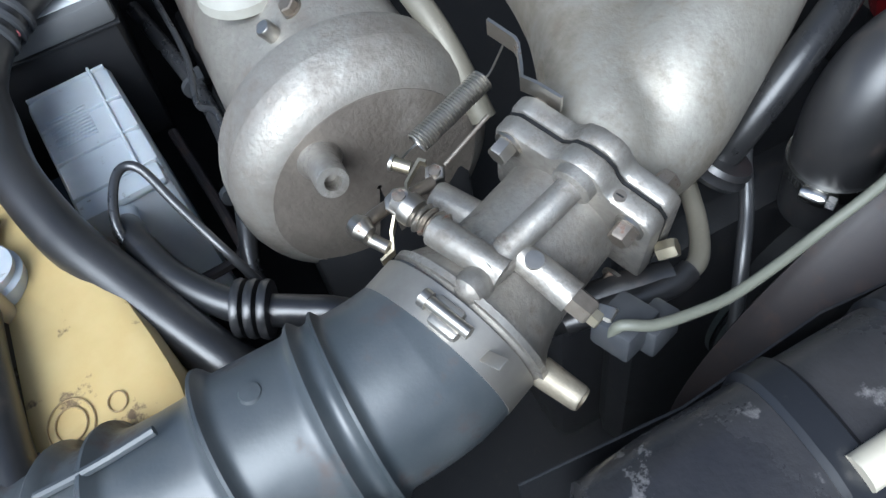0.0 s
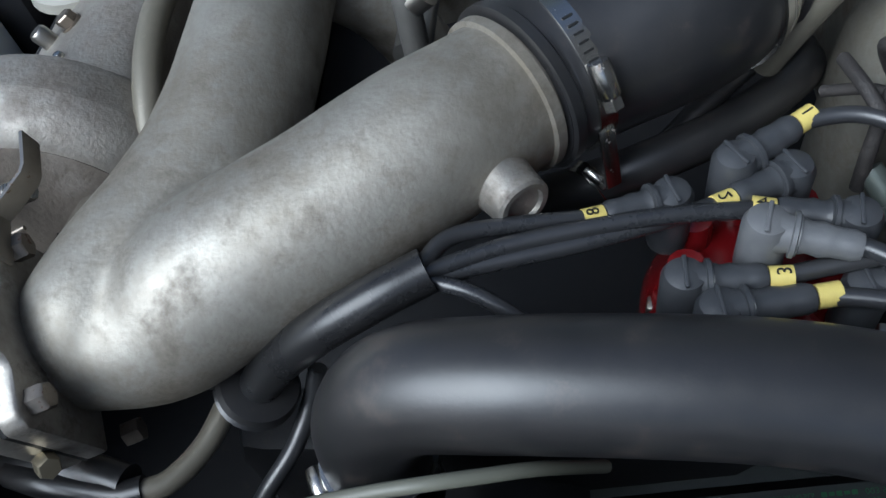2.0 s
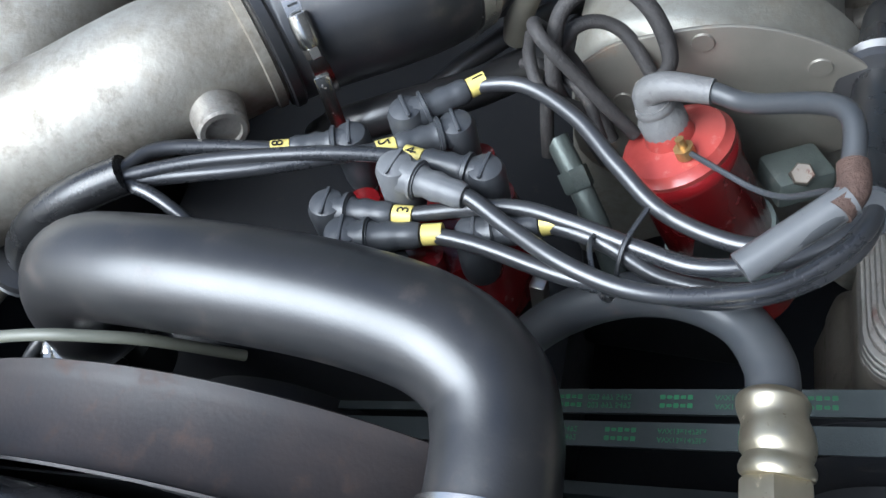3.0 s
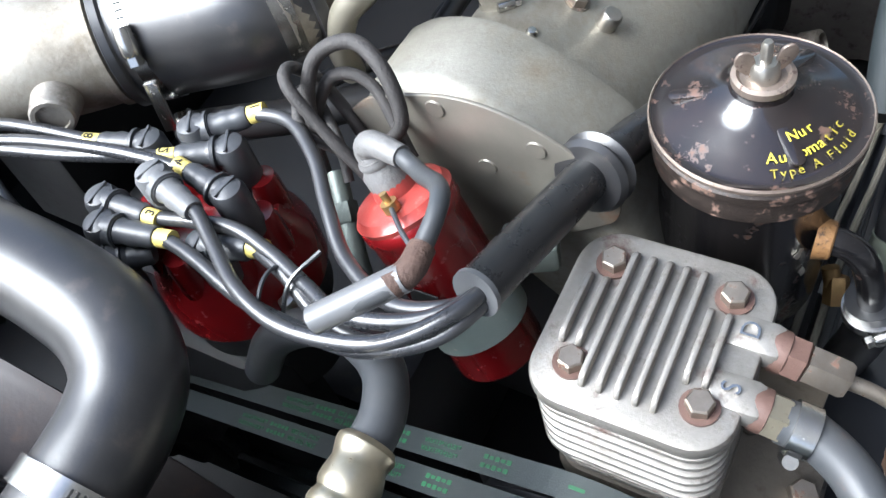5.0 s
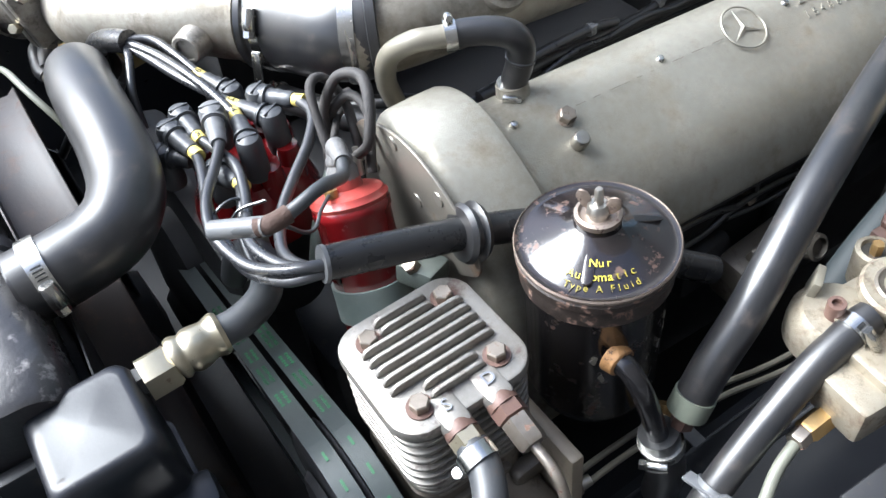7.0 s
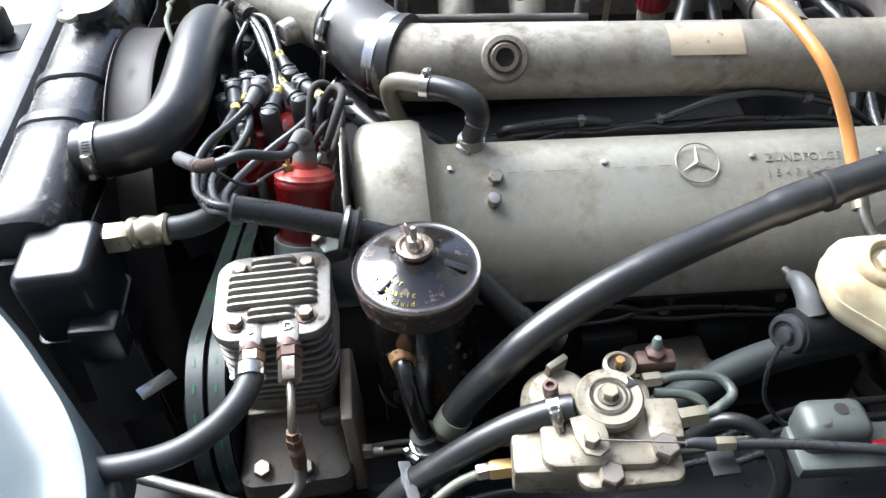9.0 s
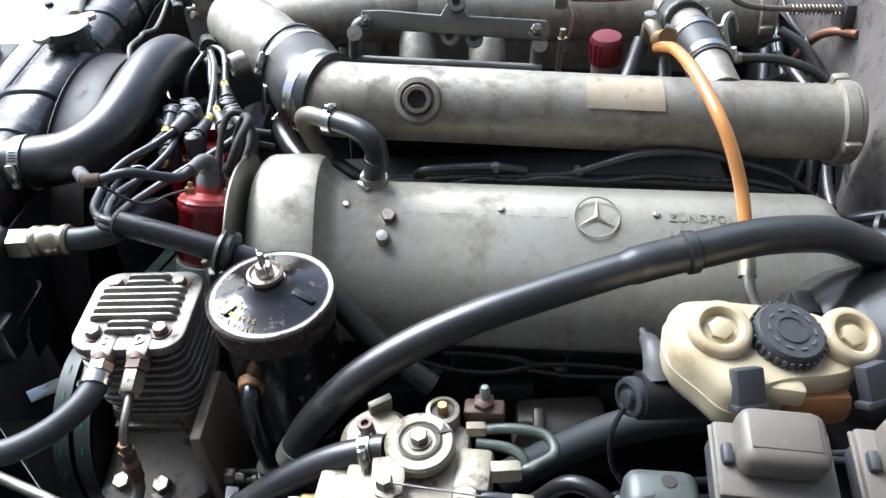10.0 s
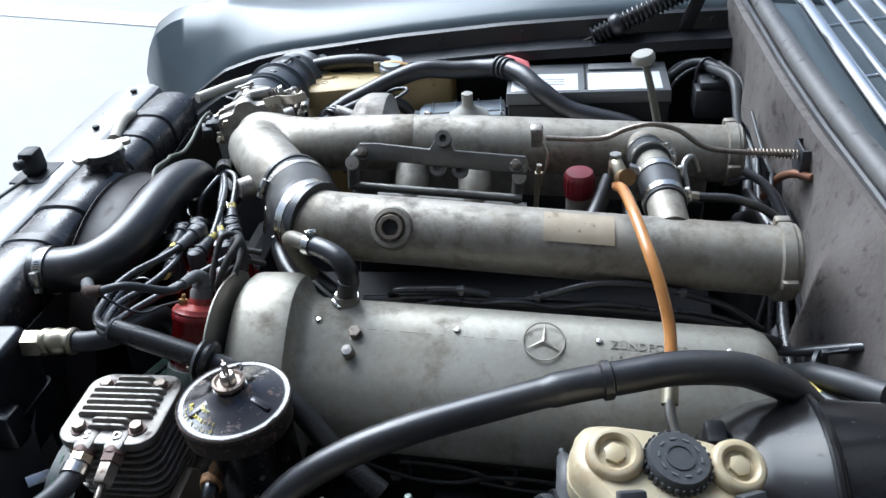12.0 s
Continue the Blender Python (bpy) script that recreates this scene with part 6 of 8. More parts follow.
# ---- compressor, belts and oil can ----
def compressor():
    cx, cy = -0.184, -0.145
    k = thing("air_compressor", (cx, cy, 0.62), "finned aluminium air compressor with ribbed head", "compressor")
    head = part("head", slab(rounded(0.109, 0.106, 0.023, 7), 0.012, (cx, cy, 0.863), (1, 0, 0), (0, 1, 0), 0.003), FINS, k)
    for i in range(9):
        y = cy + 0.0405 - 0.0092 * i
        L = 0.084 if 2 <= i <= 6 else 0.044
        part("fin", slab([(-L / 2, 0), (-L / 2, 0.0035), (-L / 2 + 0.003, 0.0075), (-L / 2 + 0.007, 0.0085), (L / 2 - 0.007, 0.0085), (L / 2 - 0.003, 0.0075), (L / 2, 0.0035), (L / 2, 0)], 0.0034, (cx, y + 0.0017, 0.8745), (1, 0, 0), (0, 0, 1), 0.0011), FINS, head)
    for a, b in ((0.032, 0.032), (-0.031, 0.031), (0.032, -0.032), (-0.031, -0.034)):
        part("bolt", hexagon((cx + a, cy + b, 0.8765), (0, 0, 1), 0.0125, 0.007, turn=random.random()), BOLT, head, "brown hex head bolt")
        part("washer", lathe([(0.0098, 0), (0.0098, 0.0016), (0.0001, 0.0016)], (cx + a, cy + b, 0.875), (0, 0, 1), 18), OXIDE, head, "rust-brown washer")
    for i in range(9):
        w = 0.0 if i < 6 else -0.004 * (i - 5)
        part("cooling_fin", slab(rounded(0.106 + w, 0.103 + w, 0.021, 6), 0.0042, (cx, cy, 0.8545 - 0.0108 * i), (1, 0, 0), (0, 1, 0), 0.0016), FINS, k)
    # core in a darker colour than the fins, to put shade into the gaps
    part("cylinder", slab(rounded(0.080, 0.078, 0.018, 5), 0.10, (cx, cy, 0.762), (1, 0, 0), (0, 1, 0), 0.001), OILY, k)
    neck = []
    for z, a, b, dy in ((0.772, 0.090, 0.086, 0.0), (0.764, 0.094, 0.090, 0.0), (0.745, 0.092, 0.090, -0.002), (0.734, 0.096, 0.100, -0.008), (0.722, 0.104, 0.124, -0.018), (0.712, 0.112, 0.150, -0.028), (0.690, 0.112, 0.154, -0.030)):
        neck.append([Vector((cx - 0.004 + p, cy + dy + q, z)) for p, q in rounded(a, b, 0.016, 5)])
    part("crankcase", loft(neck, close=True), OILY, k, "oil-stained crankcase")
    part("crankcase_rib", box((cx - 0.010, cy - 0.046, 0.757), (0.070, 0.010, 0.006), 0.002), OILY, k)
    part("cast_mark", slab(rounded(0.020, 0.011, 0.005), 0.0016, (cx - 0.012, cy - 0.0465, 0.744), (1, 0, 0), (0, 0, 1), 0.0005), OILY, k)
    part("sump", box((cx, cy - 0.02, 0.66), (0.10, 0.13, 0.06), 0.01), OILY, k)
    for a, b in ((-0.036, -0.088), (0.006, -0.092)):
        part("bolt_boss", lathe([(0.013, -0.008), (0.013, 0.003), (0.0001, 0.004)], (cx + a, cy + b, 0.712), (0, -0.2, 1), 18), OILY, k)
        part("bolt", hexagon((cx + a, cy + b, 0.715), (0, -0.2, 1), 0.016, 0.011), BOLT, k)
    part("side_boss", slab(rounded(0.034, 0.018, 0.0085), 0.014, (cx + 0.040, cy - 0.044, 0.742), (1, 0, 0.1), (-0.1, 0, 1), 0.003), OILY, k)
    part("mount_plate", slab([(-0.045, 0.055), (0.04, 0.055), (0.05, 0.04), (0.05, -0.05), (0.03, -0.075), (-0.045, -0.075)], 0.012, (cx + 0.050, cy - 0.045, 0.735), (0, 1, 0), (0, 0, 1), 0.003), PLATE_ALLOY, k, "smooth pale grey mounting plate")
    part("plate_bolt", hexagon((cx + 0.061, cy - 0.072, 0.705), (1, -0.1, 0), 0.014, 0.012), BOLT, k)
    part("plate_stud", lathe([(0.005, 0), (0.005, 0.022), (0.0001, 0.023)], (cx + 0.061, cy - 0.072, 0.705), (1, -0.1, 0), 10), STEEL, k)
    # ports
    for x, lab in ((cx - 0.0175, "S"), (cx + 0.016, "D")):
        part("port_boss", box((x, cy - 0.046, 0.869), (0.022, 0.032, 0.017), 0.006), FINS, k)
        part("port_collar", lathe([(0.0105, -0.004), (0.0115, 0), (0.0115, 0.004), (0.0095, 0.005)], (x, cy - 0.058, 0.8665), (0, -1, -0.2), 22), OXIDE, k)
        part("raised_letter", lettering(lab, 0.0135, (x, cy - 0.045, 0.8785), (1, 0, 0), (0, 1, 0), 0.0016), BAND, k)
        part("port_nut", hexagon((x, cy - 0.062, 0.8655), (0, -1, -0.22), 0.0205, 0.010), YELLOW_ZINC if lab == "S" else OXIDE, k)
    part("delivery_nut", hexagon((cx + 0.016, cy - 0.072, 0.8635), (0, -1, -0.25), 0.0185, 0.021), BOLT, k, "brown plated hex nut")
    hs = thing("suction_hose", (-0.22, -0.24, 0.8), "black suction hose clamped to the compressor", "hose", "hoses")
    part("hose", tube([(cx - 0.0175, cy - 0.070, 0.863), (cx - 0.019, cy - 0.086, 0.860), (-0.214, -0.252, 0.855), (-0.237, -0.272, 0.848), (-0.270, -0.286, 0.842), (-0.315, -0.290, 0.838), (-0.38, -0.275, 0.82)], 0.0115, 20, 8), OLD_RUBBER, hs)
    hose_clamp((cx - 0.0185, cy - 0.079, 0.8615), (0, -1, -0.2), 0.0122, 0.011, (-0.8, 0, -0.5), "small hose clamp on the suction port", 0.75)
    dp = thing("delivery_pipe", (-0.17, -0.22, 0.75), "corroded thin steel delivery pipe with union", "pipe")
    part("pipe", tube([(cx + 0.016, cy - 0.092, 0.858), (cx + 0.0165, cy - 0.106, 0.854), (-0.168, -0.262, 0.848), (-0.169, -0.269, 0.838), (-0.170, -0.272, 0.828)], 0.0040, 12, 8), BOLT, dp)
    part("pipe_nut", hexagon((-0.170, -0.2715, 0.834), (-0.02, -0.08, -1), 0.0100, 0.010), RUSTBOLT, dp)
    part("union_nut", hexagon((-0.1702, -0.2723, 0.825), (-0.02, -0.06, -1), 0.0125, 0.012), RUSTBOLT, dp)
    part("union_collar", lathe([(0.0050, 0), (0.0072, 0.002), (0.0050, 0.004), (0.0074, 0.006), (0.0074, 0.012), (0.005, 0.013)], (-0.1704, -0.273, 0.813), (-0.02, -0.06, -1), 16), RUSTBOLT, dp)
    part("lower_nut", hexagon((-0.1707, -0.274, 0.800), (-0.02, -0.06, -1), 0.0120, 0.016), RUSTBOLT, dp)
    part("braided_hose", tube([(-0.171, -0.275, 0.786), (-0.172, -0.278, 0.774), (-0.178, -0.287, 0.764), (-0.196, -0.297, 0.760), (-0.226, -0.297, 0.766), (-0.262, -0.286, 0.776), (-0.32, -0.262, 0.775)], 0.0055, 14, 8), BRAID, dp, "braided steel hose")
    for x, y, z, R, lab in ((-0.262, cy + 0.005, 0.705, 0.098, "black grooved compressor pulley"), (-0.262, 0.31, 0.56, 0.09, "dark steel crankshaft pulley wheel")):
        p = thing("pulley", (x, y, z - R), lab, "pulley", "pulleys")
        part("rim", lathe([(0.03, -0.022), (R - 0.012, -0.022), (R - 0.004, -0.019), (R - 0.012, -0.012), (R - 0.012, -0.005), (R - 0.004, 0.0), (R - 0.012, 0.004), (R - 0.012, 0.012), (R - 0.004, 0.018), (0.03, 0.02)], (x, y, z), (1, 0, 0), 48), CHASSIS, p)
        part("hub", lathe([(0.06, -0.024), (0.055, -0.03), (0.03, -0.035), (0.02, -0.045), (0.0001, -0.046)], (x, y, z), (1, 0, 0), 32), CHASSIS, p)
    for i, x in enumerate((-0.253, -0.275)):
        b = thing("drive_belt", (x, 0.08, 0.6), "black V-belt with faded green print", "belt", "belts")
        A, B, ra, rb = Vector((x, cy + 0.005, 0.705)), Vector((x, 0.31, 0.56)), 0.097, 0.089
        d = (B - A).normalized()
        up = Vector((0, -d.z, d.y))
        path = []
        for a in np.linspace(90, 270, 25):
            a = radians(a)
            path.append(A + (d * math.cos(a) + up * math.sin(a)) * ra)
        for a in np.linspace(-90, 90, 25):
            a = radians(a)
            path.append(B + (d * math.cos(a) + up * math.sin(a)) * rb)
        rows = []
        n = len(path)
        for j, p in enumerate(path):
            t = (path[(j + 1) % n] - path[j - 1]).normalized()
            out = Vector((1, 0, 0)).cross(t)
            out = -out if out.dot(p - (A + B) / 2) < 0 else out
            rows.append([p + Vector((w, 0, 0)) + out * h for w, h in ((-0.0082, 0.0), (0.0082, 0.0), (0.0055, -0.009), (-0.0055, -0.009))])
        part("band", loft(rows + rows[:1], close=True, caps=False), BELT, b)
        top0, top1 = A + up * ra, B + up * rb
        e = (top1 - top0).normalized()
        for text, s, size in (("AVX13x1475La", 0.17, 0.0046), ("AVX13x1475La", 0.46, 0.0046), ("003 997 5492", 0.34, 0.0052)):
            q = top0.lerp(top1, s + 0.07 * i) + up * 0.0004
            for off in (-0.0028, 0.0028):
                part("print", lettering(text, size, q + Vector((off, 0, 0)), -e, (-1, 0, 0), 0.0003), GREEN_PRINT, b)
        for s in (0.08, 0.25, 0.40):
            q = top0.lerp(top1, s + 0.07 * i) + up * 0.0004
            for off in (-0.0028, 0.0028):
                for k in range(5):
                    part("print_bar", slab(rounded(0.0032, 0.003 - 0.0008 * (k % 2), 0.0005, 2), 0.0002, q + e * (0.0042 * (k - 2)) + Vector((off, 0, 0)), e, (1, 0, 0), 0), GREEN_PRINT, b)
        for a in np.linspace(100, 200, 7):
            a = radians(a)
            q = A + (d * math.cos(a) + up * math.sin(a)) * (ra + 0.0004)
            tt = d * -math.sin(a) + up * math.cos(a)
            part("print_bar", slab(rounded(0.010, 0.0022, 0.0006, 2), 0.0002, q, tt, (1, 0, 0), 0), GREEN_PRINT, b)


compressor()


def oil_can():
    cx, cy = -0.0475, -0.157
    c = thing("fluid_reservoir", (cx, cy, 0.74), "black enamelled fluid can with wing-nut lid and chipped paint", "fluid reservoir")
    part("body", lathe([(0.045, 0.735), (0.050, 0.74), (0.0525, 0.75), (0.0525, 0.868), (0.054, 0.872), (0.054, 0.876)], (cx, cy, 0), (0, 0, 1), 48), BLACK, c)
    part("rim", lathe([(0.0535, 0.872), (0.0565, 0.874), (0.0568, 0.882), (0.0555, 0.886), (0.0555, 0.889), (0.0585, 0.891), (0.0588, 0.897), (0.056, 0.9)], (cx, cy, 0), (0, 0, 1), 56), RIMRUST, c, "rusty rolled rim")
    lid = part("lid", lathe([(0.0575, 0.8985), (0.0585, 0.901), (0.0575, 0.9035), (0.055, 0.9025), (0.051, 0.9035), (0.040, 0.9085), (0.030, 0.9125), (0.022, 0.9165), (0.0170, 0.921), (0.0155, 0.921), (0.0155, 0.926), (0.0001, 0.926)], (cx, cy, 0), (0, 0, 1), 56), LID, c, "domed black lid flecked with rust")
    part("lid_edge", lathe([(0.0570, 0.8990), (0.0590, 0.9005), (0.0592, 0.9028), (0.0582, 0.9042), (0.0573, 0.9030), (0.0570, 0.8992)], (cx, cy, 0), (0, 0, 1), 56), EDGEWEAR, c, "worn bare edge")
    part("nut_ring", lathe([(0.0155, 0.924), (0.0165, 0.925), (0.0165, 0.929), (0.014, 0.930), (0.012, 0.9275), (0.0001, 0.9275)], (cx, cy, 0), (0, 0, 1), 28), EDGEWEAR, c)
    for k in range(3):
        a = radians(-20 + 120 * k)
        d = Vector((math.cos(a), math.sin(a), 0))
        q = Vector((cx, cy, 0)) + d * 0.035
        m = slab(rounded(0.026, 0.008, 0.0038), 0.0032, q + Vector((0, 0, 0.9088)), (d + Vector((0, 0, -0.25))).normalized(), Vector((-d.y, d.x, 0)), 0.001)
        part("pressed_rib", m, LID, lid)
    w = part("wing_nut", lathe([(0.0085, 0.927), (0.0075, 0.936), (0.006, 0.938), (0.0001, 0.938)], (cx, cy, 0), (0, 0, 1), 18), STEEL, c)
    for s in (-1, 1):
        d = Vector((0.5, -0.86, 0)) * s
        part("wing", slab([q.xy for q in spline([(0.004, 0.0, 0), (0.010, 0.002, 0), (0.016, 0.010, 0), (0.014, 0.017, 0), (0.008, 0.016, 0), (0.005, 0.009, 0), (0.004, 0.0, 0)], 3)][:-1], 0.002, Vector((cx, cy, 0.929)) + Vector((0.86, 0.5, 0)) * 0.001 * s, d, (0, 0, 1), 0.0007), EDGEWEAR, w)
    part("threaded_rod", lathe([(0.0032, 0.93), (0.0032, 0.949), (0.0022, 0.951), (0.0001, 0.951)], (cx, cy, 0), (0, 0, 1), 12), STEEL, c)
    # yellow writing round the lid's cone, read from the front left
    for text, dist, z, size in (("Nur", 0.0325, 0.9130, 0.0080), ("Automatic", 0.0415, 0.9092, 0.0084), ("Type A Fluid", 0.0490, 0.9057, 0.0070)):
        for i, ch in enumerate(text):
            if ch != " ":
                a = radians(-127) + (i - (len(text) - 1) / 2) * size * 0.64 / dist
                f = Vector((math.cos(a), math.sin(a), 0))
                part("printed_letter", lettering(ch, size, Vector((cx, cy, z)) + f * dist, (-f.y, f.x, 0), -f * 0.93 + Vector((0, 0, 0.37)), 0.0004), YELLOW_PAINT if i < 6 and size > 0.0075 else WORN_PRINT, lid)
    part("spout", tube([(cx - 0.022, cy - 0.045, 0.832), (cx - 0.021, cy - 0.062, 0.83), (cx - 0.019, cy - 0.075, 0.815), (cx - 0.014, cy - 0.083, 0.785), (cx - 0.008, cy - 0.088, 0.755)], lambda s: 0.0105 - 0.002 * min(1, s * 4), 16, 8), BLACK, c)
    part("solder", lathe([(0.0135, 0), (0.0125, 0.004), (0.0115, 0.009), (0.0102, 0.010)], (cx - 0.022, cy - 0.046, 0.832), (0.02, -1, 0.0), 20), SOLDER, c, "flaking brown solder joint")
    chip = random.Random(4)
    for k in range(5):
        a = chip.uniform(-2.6, -0.8)
        q = Vector((cx + 0.0526 * math.cos(a), cy + 0.0526 * math.sin(a), chip.uniform(0.80, 0.862)))
        ol = [(0.004 * chip.uniform(0.3, 1) * math.cos(t), 0.006 * chip.uniform(0.3, 1) * math.sin(t)) for t in np.linspace(0, 6.28, 9)[:-1]]
        part("paint_chip", slab(ol, 0.0005, q, (-math.sin(a), math.cos(a), 0), (0, 0, 1), 0), TANPLATE, c)
    j = thing("hose_joint", (-0.06, -0.245, 0.72), "black hose joint with bright clamp below the can", "hose", "hoses")
    part("hose", tube([(-0.0565, -0.243, 0.765), (-0.052, -0.247, 0.74), (-0.045, -0.248, 0.70), (-0.04, -0.24, 0.64)], 0.0155, 20, 6), RUBBER, j)
    hose_clamp((-0.054, -0.2455, 0.75), (0.2, -0.1, -1), 0.0165, 0.010, (-0.8, -0.6, 0), "bright hose clamp below the can", 0.9)
    u = thing("brass_union", (-0.02, -0.2, 0.70), "tarnished brass pipe union", "fitting")
    part("nut", hexagon((-0.035, -0.225, 0.715), (0.6, 0.2, 0.7), 0.015, 0.02), BRASS, u)
    part("pipe", tube([(-0.03, -0.222, 0.72), (-0.02, -0.215, 0.735)], 0.006, 12, 3), BRASS, u)


oil_can()


# ---- top of the engine ----
def linkage():
    r = thing("linkage_bracket", (0.1, 0.35, 0.82), "cast throttle linkage bracket with raised part number", "bracket")
    ol = [(-0.012, -0.011), (0.24, -0.014), (0.245, 0.0), (0.24, 0.013), (0.135, 0.013), (0.128, 0.026), (0.106, 0.026), (0.098, 0.012), (0.02, 0.014), (-0.008, 0.012)]
    part("beam", slab(ol, 0.010, (-0.007, 0.352, 0.925), (1, -0.02, -0.10), (0, 0.35, 0.94), 0.002), IRON, r)
    part("raised_letters", lettering("100 072 05 01", 0.013, (0.055, 0.341, 0.9205), (1, -0.02, -0.10), (0, 0.35, 0.94), 0.0016, 1.05), IRON, r)
    for x, y, z, h in ((-0.010, 0.352, 0.925, 0.012), (0.218, 0.345, 0.905, 0.012)):
        part("nut", hexagon((x, y - 0.006, z), (0, -0.75, 0.66), 0.014, 0.009), BOLT, r)
        part("stud", lathe([(0.004, 0), (0.004, 0.016), (0.0001, 0.016)], (x, y - 0.006, z), (0, -0.75, 0.66), 10), STEEL, r)
        part("boss", lathe([(0.013, -0.01), (0.013, 0.003), (0.0001, 0.003)], (x, y - 0.003, z), (0, -0.75, 0.66), 20), IRON, r)
    for x, z in ((0.113, 0.946), (0.101, 0.898), (0.134, 0.894)):
        part("eye", lathe([(0.012, -0.008), (0.012, 0.008), (0.0055, 0.008), (0.0055, -0.002), (0.0001, -0.002)], (x, 0.345, z), (0, -0.8, 0.6), 22), IRON, r)
    for x0, z0 in ((-0.026, 0.912), (0.222, 0.885)):
        part("arm", tube([(x0 + 0.012, 0.35, z0 + 0.012), (x0, 0.347, z0), (x0 - 0.006, 0.345, z0 - 0.045)], 0.009, 12, 4), IRON, r)
        part("pivot", lathe([(0.0105, 0), (0.0105, 0.012), (0.0001, 0.013)], (x0, 0.343, z0 - 0.004), (0, -0.8, 0.6), 20), STEEL, r)
    part("shaft", tube([(-0.035, 0.342, 0.872), (0.225, 0.335, 0.850)], 0.0065, 14, 2), IRON, r)
    part("shaft", tube([(0.0, 0.36, 0.84), (0.23, 0.355, 0.82)], 0.010, 14, 2), IRON, r)
    for x in (0.05, 0.15):
        part("runner", tube([(x, 0.43, 0.88), (x, 0.38, 0.84), (x, 0.34, 0.76)], 0.026, 20, 4), CAST_PIPE, r)
    b = thing("rod_bracket", (0.25, 0.33, 0.9), "bright bracket and ball-ended throttle rod", "bracket")
    part("clamp", box((0.249, 0.333, 0.955), (0.018, 0.016, 0.034), 0.004, (15, 0, 0)), BRIGHT, b)
    part("wire_loop", tube([(0.258, 0.33, 0.945), (0.264, 0.328, 0.925), (0.260, 0.328, 0.90), (0.254, 0.328, 0.895)], 0.0022, 8, 5), STEEL, b)
    part("link", tube([(0.252, 0.326, 0.912), (0.249, 0.325, 0.88), (0.246, 0.325, 0.84)], 0.0042, 10, 3), YELLOW_ZINC, b)
    part("link_nut", hexagon((0.251, 0.325, 0.90), (0, 0, -1), 0.011, 0.02), YELLOW_ZINC, b)
    rod = thing("throttle_rod", (0.4, 0.33, 0.9), "bent steel throttle rod with coil spring to the firewall", "rod")
    part("rod", tube([(0.262, 0.335, 0.950), (0.31, 0.335, 0.947), (0.345, 0.335, 0.949), (0.375, 0.335, 0.962), (0.41, 0.335, 0.968), (0.445, 0.335, 0.958), (0.475, 0.335, 0.936), (0.50, 0.335, 0.927), (0.545, 0.335, 0.922), (0.60, 0.335, 0.918)], 0.0038, 10, 6), BOLT, rod)
    coil = [(0.540 + 0.07 * i / 140, 0.335 + 0.006 * math.cos(i * 0.6283), 0.9215 - 0.0035 * i / 140 + 0.006 * math.sin(i * 0.6283)) for i in range(141)]
    part("spring", tube(coil, 0.0011, 6, raw=True), BOLT, rod)
    cap = thing("oil_filler", (0.309, 0.32, 0.8), "maroon plastic oil filler cap on a short neck", "oil cap")
    part("neck", lathe([(0.019, 0.80), (0.019, 0.868)], (0.309, 0.32, 0), (0, 0, 1), 24), CAST_PIPE, cap)
    part("cap", lathe([(0.021, 0.866), (0.0215, 0.872), (0.0215, 0.898), (0.019, 0.903), (0.0001, 0.904)], (0.309, 0.32, 0), (0, 0, 1), 18), MAROON, cap)
    for k in range(18):
        a = k * math.pi / 9
        part("grip_rib", box((0.309 + 0.0216 * math.cos(a), 0.32 + 0.0216 * math.sin(a), 0.884), (0.0022, 0.002, 0.026), 0.0006, (0, 0, math.degrees(a))), MAROON, cap)
    d = thing("dipstick", (0.44, 0.58, 0.8), "dipstick with a round pale handle", "dipstick")
    part("rod", tube([(0.417, 0.581, 0.965), (0.43, 0.581, 0.915), (0.447, 0.58, 0.84)], lambda s: 0.0055 + 0.0015 * s, 12, 4), CABLE, d)
    part("handle", lathe([(0.0175, 0), (0.019, 0.003), (0.019, 0.012), (0.0165, 0.016), (0.0001, 0.017)], (0.416, 0.581, 0.962), (-0.2, -0.05, 1), 24), PALE_CAP, d)


linkage()


